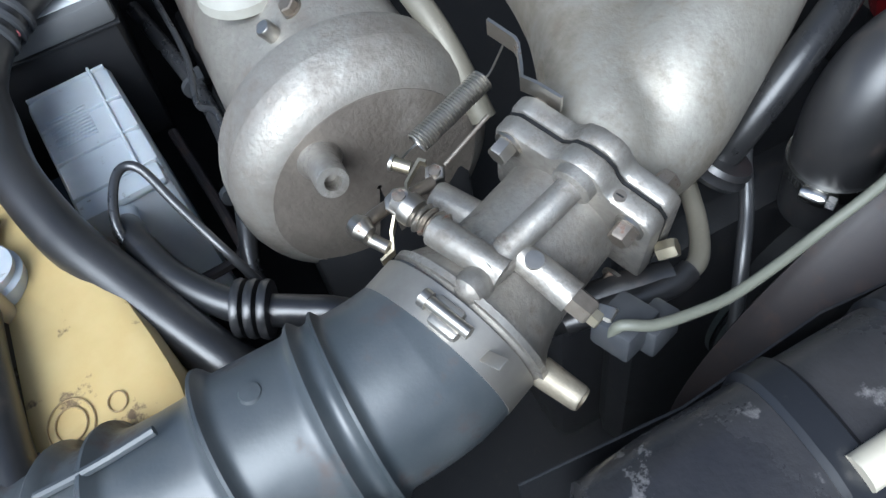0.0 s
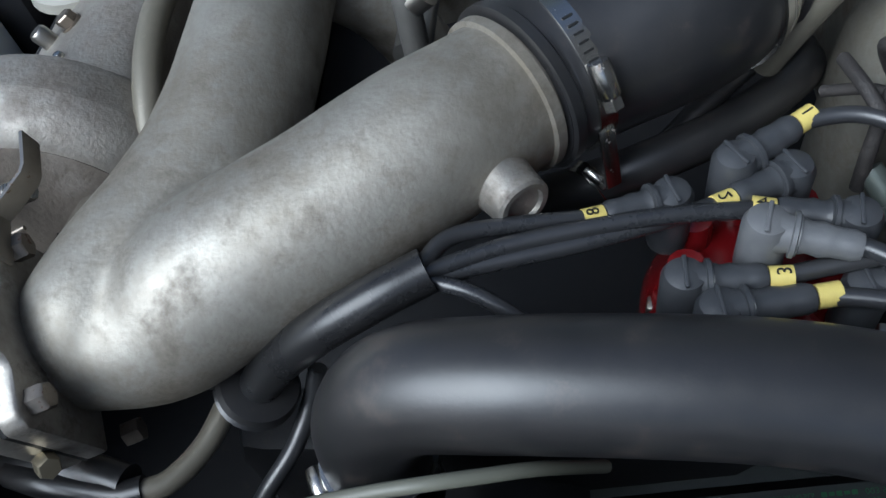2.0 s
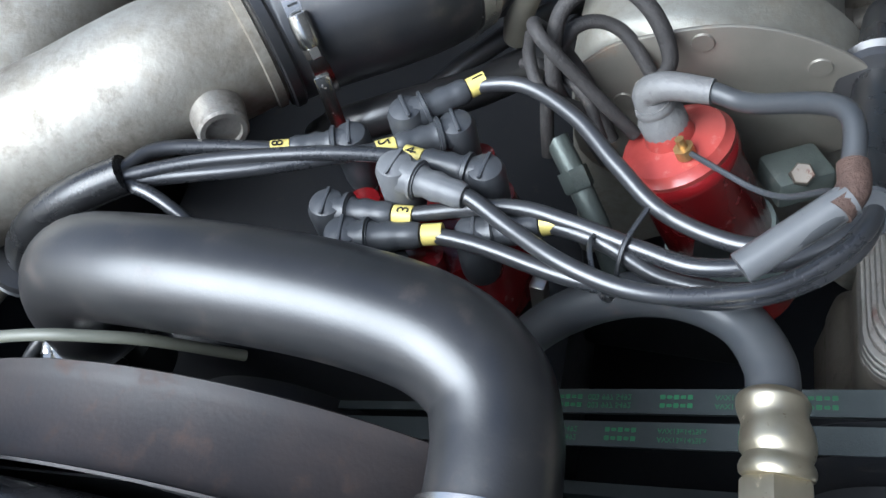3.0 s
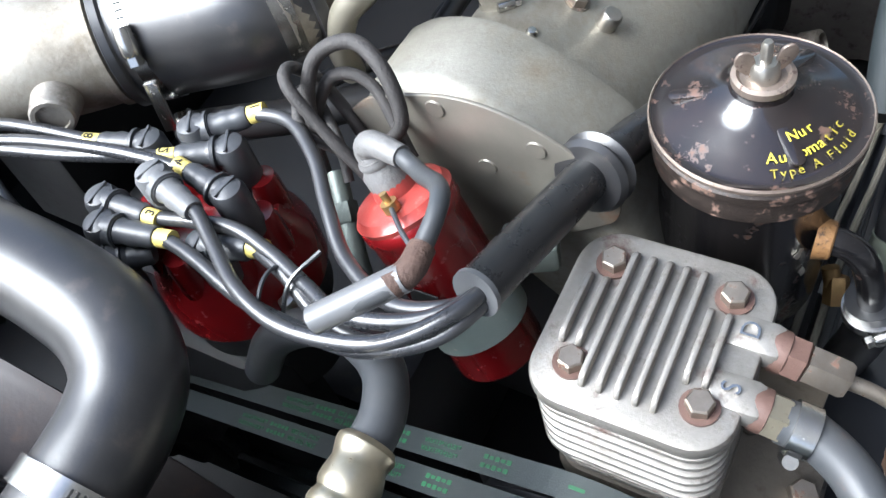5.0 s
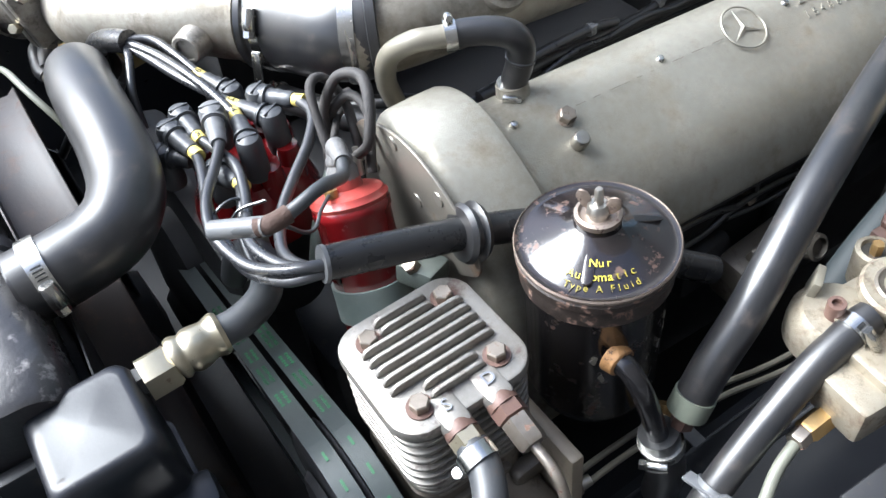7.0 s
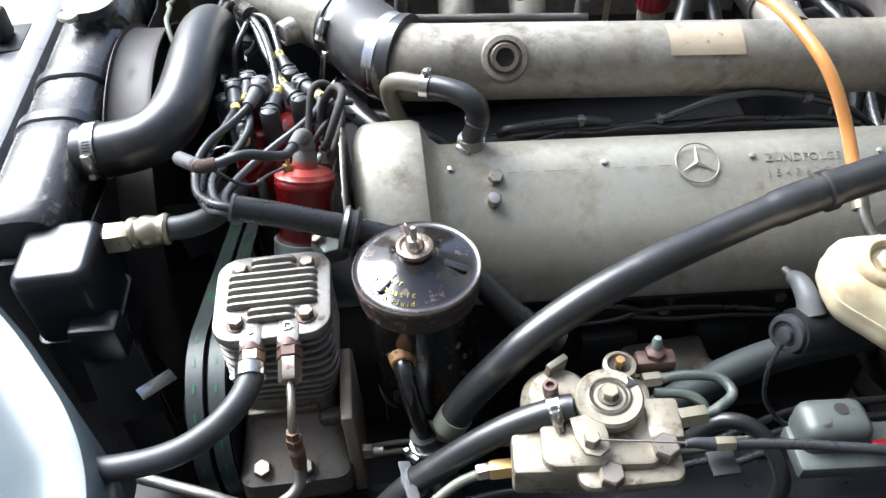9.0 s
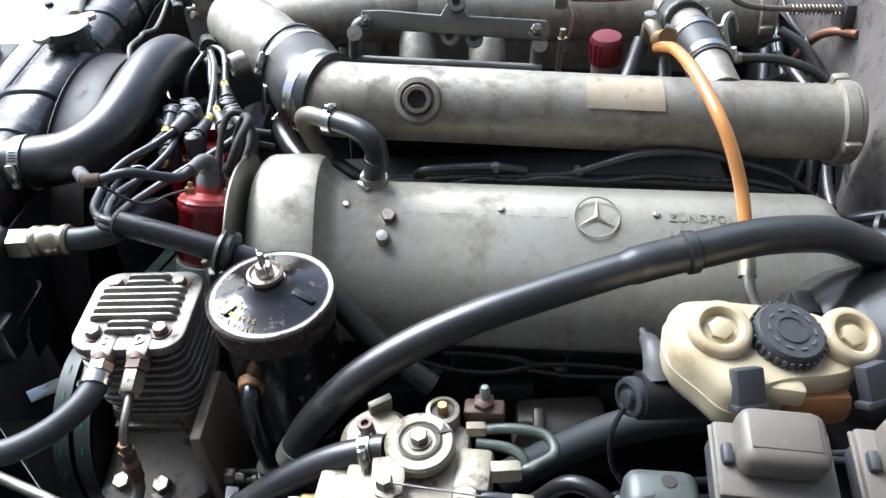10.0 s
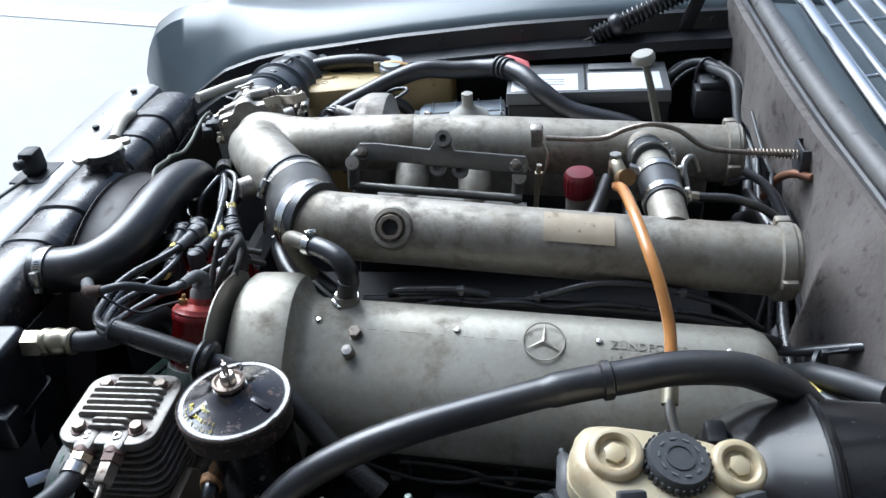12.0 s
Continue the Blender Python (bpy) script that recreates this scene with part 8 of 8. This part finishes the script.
    cap = part("screw_cap", lathe([(0.026, -0.002), (0.0275, 0.002), (0.0275, 0.019), (0.025, 0.023), (0.0001, 0.0235)], (0.379, -0.250, 0.920), (0.04, -0.16, 1), 40), BOOT, m, "black ribbed screw cap")
    n = Vector((0.04, -0.16, 1)).normalized()
    ex = Vector((1, 0, -0.04)).normalized()
    ey = n.cross(ex)
    o = Vector((0.379, -0.250, 0.920))
    for k in range(30):
        a = k * math.pi / 15
        d, g = ex * math.cos(a) + ey * math.sin(a), ey * math.cos(a) - ex * math.sin(a)
        part("grip_rib", slab(rounded(0.0030, 0.017, 0.001), 0.0016, o + d * 0.0279 + n * 0.0105, g, n, 0.0004), BOOT, cap)
    for k in range(10):
        a = k * math.pi / 5
        d, g = ex * math.cos(a) + ey * math.sin(a), ey * math.cos(a) - ex * math.sin(a)
        part("print_bar", slab(rounded(0.0018, 0.0055, 0.0004), 0.0005, o + d * 0.018 + n * 0.0239, d, g, 0), PUTTY, cap)
    part("cap_ridge", lathe([(0.0125, 0.0225), (0.0125, 0.0245), (0.0105, 0.0245), (0.0105, 0.0225)], (0.379, -0.250, 0.920), (0.04, -0.16, 1), 28), BOOT, cap)
    m.matrix_basis = pose(0.379, -0.25, 0.923) @ pose(0, 0, 0, 0, 8, 0) @ pose(-0.379, 0.25, -0.92) @ pose(*ORIGIN[m])
    mc = thing("master_cylinder", (0.34, -0.25, 0.78), "dark brake master cylinder with round end plug", "master cylinder")
    part("barrel", tube([(0.276, -0.246, 0.860), (0.33, -0.238, 0.850), (0.45, -0.225, 0.835)], 0.0205, 24, 3), CHASSIS, mc)
    part("end_plug", lathe([(0.0165, -0.004), (0.0175, 0.002), (0.0165, 0.006), (0.0125, 0.007), (0.0115, 0.004), (0.0075, 0.004), (0.0065, 0.009), (0.0001, 0.010)], (0.272, -0.247, 0.860), (-0.85, -0.45, 0.30), 28), BOOT, mc)
    part("switch", tube([(0.292, -0.240, 0.872), (0.291, -0.228, 0.882), (0.289, -0.212, 0.886), (0.287, -0.202, 0.882)], lambda s: 0.0125 - 0.006 * s, 18, 5), GREY_BOOT, mc, "grey rubber switch cover")
    part("switch_pin", tube([(0.288, -0.204, 0.883), (0.2855, -0.190, 0.880)], 0.0034, 10, 3), GREY_BOOT, mc)
    part("lead", tube([(0.264, -0.252, 0.852), (0.254, -0.262, 0.828), (0.256, -0.270, 0.795), (0.272, -0.278, 0.770), (0.292, -0.285, 0.760)], 0.0024, 10, 6), WIRE, mc)
    w = thing("sensor_lead", (0.40, -0.30, 0.89), "twin black sensor leads hanging between the reservoir plugs", "wire", "wires")
    for d in (0.0, 0.006):
        part("lead", tube([(0.450 + d, -0.297, 0.908), (0.452 + d, -0.306, 0.900), (0.440, -0.318 - d, 0.888), (0.405, -0.322 - d, 0.884), (0.372, -0.313 - d, 0.895), (0.356, -0.313 - d, 0.902), (0.346 + d, -0.312, 0.909)], 0.0027, 8, 6), WIRE, w)
    for name, bx, wx, label in (("fuse_box", 0.349, 0.060, "dusty translucent lidded fuse box on the inner wing"), ("relay_box", 0.452, 0.066, "dusty grey-brown lidded relay box on the inner wing")):
        f = thing(name, (bx, -0.35, 0.86), label, "fuse box")
        z = 0.936 - 0.10 * (bx - 0.349)
        part("base", box((bx - 0.004, -0.360, z - 0.031), (wx + 0.020, 0.054, 0.016), 0.005, (10, 6, -3)), BOOT, f, "black moulded base")
        part("rim", box((bx, -0.356, z - 0.0165), (wx + 0.022, 0.056, 0.007), 0.003, (10, 6, -3)), GREYBROWN, f)
        part("seal_edge", box((bx, -0.356, z - 0.022), (wx + 0.025, 0.059, 0.003), 0.0012, (10, 6, -3)), OLIVE, f, "tarnished metal edge")
        lid = part("lid", box((bx + 0.002, -0.352, z), (wx, 0.044, 0.030), 0.010, (10, 6, -3), 3), GREYBROWN, f, "dusty grey-brown lid")
        part("lid_ridge", box((bx + 0.002, -0.352, z + 0.0152), (wx * 0.78, 0.028, 0.002), 0.001, (10, 6, -3)), GREYBROWN, lid)
        part("strap", box((bx - 0.5 * wx - 0.004, -0.352, z - 0.018), (0.008, 0.016, 0.030), 0.003, (10, 6, -3)), BOOT, f)
    f3 = thing("relay", (0.265, -0.335, 0.80), "mottled grey relay can with red plug", "relay")
    part("case", box((0.286, -0.322, 0.822), (0.060, 0.040, 0.040), 0.012, (0, 4, -2), 3), RELAY_GREY, f3)
    part("plug", box((0.325, -0.346, 0.826), (0.03, 0.008, 0.006), 0.002), RED, f3, "red plug")
    part("base", box((0.300, -0.335, 0.805), (0.10, 0.045, 0.016), 0.004, (0, 4, -2)), RELAY_GREY, f3)
    for dx, dy in ((-0.012, -0.006), (0.006, 0.004)):
        part("dimple", lathe([(0.006, 0), (0.004, -0.002), (0.0001, -0.0022)], (0.286 + dx, -0.322 + dy, 0.8425), (0, 0, 1), 14), OILY_DARK, f3)
    # black bundle and pipes below
    lines = (("black rubber fuel line under the master cylinder", 0.017, MATT_RUBBER, [(0.16, -0.22, 0.70), (0.22, -0.21, 0.735), (0.28, -0.205, 0.765), (0.35, -0.20, 0.775), (0.45, -0.18, 0.76)]),
             ("thin black tube clipped along the cylinder head", 0.0038, WIRE, [(0.045, -0.088, 0.745), (0.087, -0.088, 0.724), (0.125, -0.088, 0.712), (0.165, -0.088, 0.711), (0.205, -0.088, 0.722), (0.27, -0.09, 0.720), (0.35, -0.10, 0.712)]),
             ("glossy black tube along the cylinder head", 0.0042, WIRE, [(0.098, -0.088, 0.744), (0.137, -0.088, 0.741), (0.176, -0.088, 0.733), (0.20, -0.088, 0.722)]),
             ("black wire sagging below the valve cover", 0.0030, WIRE, [(0.19, -0.089, 0.714), (0.24, -0.092, 0.706), (0.29, -0.096, 0.708), (0.36, -0.10, 0.702)]),
             ("slim black steel brake line", 0.004, WIRE, [(0.23, -0.25, 0.70), (0.32, -0.235, 0.715), (0.42, -0.235, 0.715), (0.5, -0.24, 0.715)]),
             ("slim black steel brake line", 0.004, WIRE, [(0.23, -0.265, 0.70), (0.32, -0.25, 0.71), (0.42, -0.25, 0.71), (0.5, -0.25, 0.71)]),
             ("slim black steel brake line", 0.004, WIRE, [(0.23, -0.28, 0.70), (0.32, -0.265, 0.705), (0.42, -0.265, 0.705), (0.5, -0.265, 0.705)]),
             ("slim black steel brake line", 0.004, WIRE, [(-0.10, -0.30, 0.70), (0.0, -0.28, 0.70), (0.1, -0.28, 0.70), (0.23, -0.27, 0.70)]),
             ("black hose looping beside the fuel unit", 0.008, RUBBER, [(0.19, -0.27, 0.74), (0.22, -0.275, 0.775), (0.25, -0.29, 0.77), (0.265, -0.32, 0.74), (0.26, -0.33, 0.70)]))
    for label, r, mm, pts in lines:
        h = thing("hose", pts[0], label, "hose", "hoses")
        part("tube", tube(pts, r, 16 if r > 0.01 else 10, 7), mm, h)
    for x, z in ((0.107, 0.752), (0.231, 0.739)):
        tp = thing("tappet_stud", (x, -0.087, z - 0.05), "small oily T-headed stud holding a wire clip", "stud", "studs")
        part("stem", tube([(x, -0.087, z - 0.04), (x + 0.001, -0.087, z)], 0.0030, 10, 2), BOOT, tp)
        part("head", slab(rounded(0.021, 0.009, 0.004), 0.003, (x, -0.087, z), (1, 0, 0), (0, 1, 0.3), 0.001), BOOT, tp)
    lg = thing("engine_lug", (0.19, -0.11, 0.60), "grimy cast engine bracket with bolts", "bracket")
    part("bracket", box((0.225, -0.115, 0.645), (0.10, 0.05, 0.06), 0.010, (8, 0, 3)), OILY, lg)
    part("rib", box((0.20, -0.130, 0.672), (0.012, 0.03, 0.03), 0.004, (20, 0, 0)), OILY, lg)
    for x in (0.185, 0.265):
        part("bolt", lathe([(0.015, 0), (0.015, 0.018), (0.011, 0.020), (0.010, 0.014), (0.0001, 0.014)], (x, -0.135, 0.662), (0, -1, 0.5), 20), OILY, lg)


brakes()


def fuel_unit():
    u = thing("fuel_regulator", (0.09, -0.31, 0.8), "oxidised alloy fuel regulator with disc cover and unions", "fuel regulator")
    part("body", slab(rounded(0.095, 0.085, 0.012), 0.045, (0.085, -0.312, 0.815), (1, -0.1, 0), (0.1, 1, 0), 0.004), DULL_ALLOY, u)
    part("mount_flange", slab(rounded(0.085, 0.035, 0.012), 0.010, (0.103, -0.352, 0.842), (1, -0.03, 0), (0.03, 1, 0), 0.003), DULL_ALLOY, u)
    part("side_housing", lathe([(0.030, 0), (0.031, 0.01), (0.031, 0.022), (0.024, 0.032), (0.0001, 0.034)], (0.058, -0.283, 0.832), (0, -0.1, 1), 32), DULL_ALLOY, u)
    part("port_block", box((0.035, -0.325, 0.835), (0.045, 0.05, 0.035), 0.005, (0, 0, -6)), DULL_ALLOY, u)
    part("corner_block", box((0.138, -0.318, 0.845), (0.03, 0.04, 0.035), 0.005, (0, 0, -6)), DULL_ALLOY, u)
    part("disc", lathe([(0.0265, 0.0), (0.028, 0.003), (0.028, 0.010), (0.026, 0.0125), (0.019, 0.0115), (0.0001, 0.013)], (0.096, -0.303, 0.866), (0, -0.05, 1), 44), DULL_ALLOY, u, "round plated cover disc")
    part("disc_bolt", hexagon((0.096, -0.303, 0.879), (0, -0.05, 1), 0.0125, 0.008), YELLOW_ZINC, u)
    part("arrow_mark", slab([(0, 0.006), (0.010, 0), (0, -0.006), (0.002, 0)], 0.0006, (0.112, -0.292, 0.8792), (1, -0.4, 0), (0.4, 1, 0), 0), INK, u)
    part("lever", slab([(-0.012, 0.02), (0.012, 0.02), (0.013, 0.0), (0.010, -0.014), (0, -0.019), (-0.010, -0.014), (-0.013, 0)], 0.003, (0.074, -0.337, 0.874), (1, 0.1, 0), (-0.1, 1, 0), 0.0008), DULL_ALLOY, u)
    part("lever_nut", hexagon((0.072, -0.343, 0.877), (0, 0, 1), 0.012, 0.009), DULL_ALLOY, u)
    part("cap_ring", lathe([(0.013, -0.02), (0.014, 0.005), (0.014, 0.012), (0.0105, 0.013), (0.0095, 0.009), (0.0001, 0.009)], (0.113, -0.270, 0.862), (0, 0, 1), 32), DULL_ALLOY, u)
    part("cap_screw", hexagon((0.113, -0.270, 0.871), (0, 0, 1), 0.008, 0.010), BRASS, u)
    part("cap_well", lathe([(0.0096, 0), (0.0096, 0.0004), (0.0001, 0.0005)], (0.113, -0.270, 0.8712), (0, 0, 1), 24), OILY_DARK, u)
    part("disc_groove", lathe([(0.0150, 0), (0.0165, 0.0012), (0.0185, 0.0)], (0.096, -0.303, 0.8780), (0, -0.05, 1), 32), OILY, u)
    part("bolt_washer", lathe([(0.0100, 0), (0.0100, 0.0012), (0.0001, 0.0013)], (0.096, -0.303, 0.8788), (0, -0.05, 1), 20), OILY, u)
    part("tee_fitting", box((0.147, -0.262, 0.861), (0.034, 0.016, 0.016), 0.003, (0, 0, -4)), OXIDE, u, "rust-brown tee fitting")
    part("tee_stem", lathe([(0.009, 0), (0.009, 0.008), (0.006, 0.010), (0.0001, 0.010)], (0.147, -0.260, 0.866), (0, 0, 1), 6), OXIDE, u)
    part("nipple", lathe([(0.0045, 0), (0.0045, 0.007), (0.003, 0.011), (0.0001, 0.0115)], (0.148, -0.258, 0.876), (0, 0.1, 1), 14), GALV, u, "grey bleed nipple")
    part("hollow_bolt", lathe([(0.0065, -0.03), (0.0065, 0.004), (0.006, 0.005), (0.0035, 0.005), (0.0032, 0.001), (0.0001, 0.001)], (0.051, -0.286, 0.874), (-0.1, 0, 1), 18), OXIDE, u, "brown hollow bolt")
    for q, af, h, d in (((0.132, -0.345, 0.853), 0.02, 0.014, (0, -0.1, 1)), ((0.085, -0.362, 0.852), 0.018, 0.012, (0, -0.1, 1))):
        part("bolt", hexagon(q, d, af, h), BOLT, u)
    part("union", hexagon((0.152, -0.316, 0.853), (1, 0.05, 0), 0.016, 0.024), YELLOW_ZINC, u)
    part("union", hexagon((0.132, -0.278, 0.858), (1, 0, 0), 0.012, 0.016), DULL_ALLOY, u)
    part("union", hexagon((0.014, -0.322, 0.818), (-1, 0, 0), 0.016, 0.020), BRASS, u)
    part("tag", box((0.060, -0.262, 0.868), (0.020, 0.006, 0.024), 0.001, (10, 0, 30)), OLIVE, u)
    part("loop_pipe", tube([(0.148, -0.278, 0.858), (0.170, -0.279, 0.860), (0.196, -0.284, 0.858), (0.203, -0.300, 0.856), (0.186, -0.312, 0.855), (0.176, -0.315, 0.853)], 0.0045, 12, 6), PATINA, u)
    part("loop_pipe", tube([(0.14, -0.288, 0.853), (0.165, -0.292, 0.852), (0.178, -0.30, 0.848), (0.18, -0.31, 0.84)], 0.0045, 12, 6), PATINA, u)
    h = thing("fuel_hose", (0.0, -0.33, 0.8), "black rubber fuel hose clamped to the regulator", "hose", "hoses")
    part("hose", tube([(0.068, -0.302, 0.866), (0.055, -0.301, 0.863), (0.020, -0.301, 0.850), (-0.020, -0.303, 0.826), (-0.070, -0.307, 0.787), (-0.10, -0.312, 0.757), (-0.15, -0.32, 0.70), (-0.20, -0.325, 0.62)], 0.0118, 20, 7), RUBBER, h)
    hose_clamp((0.053, -0.301, 0.8625), (1, 0, 0.25), 0.0122, 0.010, (0.0, -0.8, 0.5), "small clamp on the fuel hose", 0.75)
    c = thing("bowden_cable", (0.2, -0.355, 0.85), "bare control wire and black cable to the regulator", "cable")
    part("wire", tube([(0.072, -0.345, 0.884), (0.13, -0.35, 0.876), (0.15, -0.351, 0.872)], 0.0009, 6, 3), STEEL, c)
    part("boot", tube([(0.145, -0.351, 0.873), (0.152, -0.351, 0.872), (0.168, -0.352, 0.868)], lambda s: 0.0025 + 0.003 * s, 12, 4), BOOT, c)
    part("ferrule", hexagon((0.168, -0.352, 0.868), (1, -0.05, -0.05), 0.011, 0.016), YELLOW_ZINC, c)
    part("sheath", tube([(0.183, -0.353, 0.867), (0.23, -0.358, 0.864), (0.30, -0.370, 0.86), (0.40, -0.385, 0.85)], 0.0042, 10, 5), WIRE, c)
    part("stay", box((0.175, -0.36, 0.852), (0.022, 0.022, 0.003), 0.001), CHASSIS, c)
    l = thing("fuel_line", (-0.03, -0.33, 0.8), "grey steel fuel line with brass union", "fuel line")
    part("line", tube([(-0.004, -0.322, 0.818), (-0.014, -0.323, 0.8165), (-0.040, -0.329, 0.808), (-0.075, -0.347, 0.79), (-0.11, -0.372, 0.76), (-0.15, -0.38, 0.70)], 0.0045, 10, 6), CABLE, l)
    part("nut", hexagon((-0.005, -0.322, 0.818), (-1, -0.1, 0), 0.013, 0.012), BOLT, l)
    st = thing("hose_strap", (-0.07, -0.31, 0.775), "dark plastic strap across the fuel hose", "strap")
    part("strap", box((-0.0735, -0.316, 0.7965), (0.011, 0.056, 0.0030), 0.001, (-9, 20, 6)), GREY_BOOT, st)
    part("ring", lathe([(0.0119, -0.004), (0.0140, -0.004), (0.0140, 0.004), (0.0119, 0.004)], (-0.070, -0.307, 0.787), (0.79, 0.06, 0.6), 20), GREY_BOOT, st)
    for k in range(4):
        part("tooth", box((-0.0705 - 0.001 * k, -0.330 - 0.0035 * k, 0.7935 - 0.0006 * k), (0.010, 0.0016, 0.004), 0.0004, (-9, 20, 6)), GREY_BOOT, st)
    for dy, dz in ((0.0, 0.0), (0.014, -0.006)):
        bp = thing("brake_pipe", (-0.05, -0.22 + dy, 0.68), "thin dull steel brake pipe along the frame rail", "pipe", "brake pipes")
        part("pipe", tube([(-0.24, -0.232 + dy, 0.690 + dz), (-0.127, -0.221 + dy, 0.70 + dz), (-0.052, -0.219 + dy, 0.70 + dz), (0.04, -0.222 + dy, 0.69 + dz), (0.15, -0.23 + dy, 0.66 + dz), (0.32, -0.24 + dy, 0.66 + dz)], 0.0030, 8, 6), OLIVE, bp)
    rail = thing("frame_rail", (0.1, -0.30, 0.45), "glossy blue-black painted frame rail in the wheel arch", "frame rail")
    rows = [[Vector((x, y, z)) for y, z in ((-0.214, 0.45), (-0.216, 0.628), (-0.220, 0.640), (-0.230, 0.646), (-0.300, 0.652), (-0.345, 0.668), (-0.372, 0.71), (-0.383, 0.76))] for x in np.linspace(-0.34, 0.72, 12)]
    part("rail", thick(loft(rows), 0.0015), GLOSS_CHASSIS, rail)
    part("seam", tube([(-0.34, -0.231, 0.6465), (0.72, -0.231, 0.6465)], 0.0022, 6, 2), GLOSS_CHASSIS, rail)
    for x in (-0.16, 0.02, 0.2):
        part("clip", box((x, -0.222, 0.647), (0.014, 0.020, 0.003), 0.001), GREY_BOOT, rail)
    l2 = thing("hose", (-0.05, -0.37, 0.78), "dark hose crossing below the regulator", "hose", "hoses")
    part("tube", tube([(-0.08, -0.375, 0.775), (-0.02, -0.368, 0.785), (0.06, -0.372, 0.79), (0.12, -0.38, 0.785)], 0.0065, 12, 6), RUBBER, l2)
    sp = thing("wing_panel", (0.1, -0.4, 0.78), "black inner wing shelf below the regulator with a slot", "panel")
    part("shelf", box((0.13, -0.40, 0.80), (0.30, 0.06, 0.006), 0.002, (12, 0, -3)), CHASSIS, sp)
    part("slot", slab(rounded(0.02, 0.009, 0.004), 0.0008, (0.02, -0.40, 0.8052), (1, 0, 0), (0, 1, 0.2), 0), INK, sp)


fuel_unit()
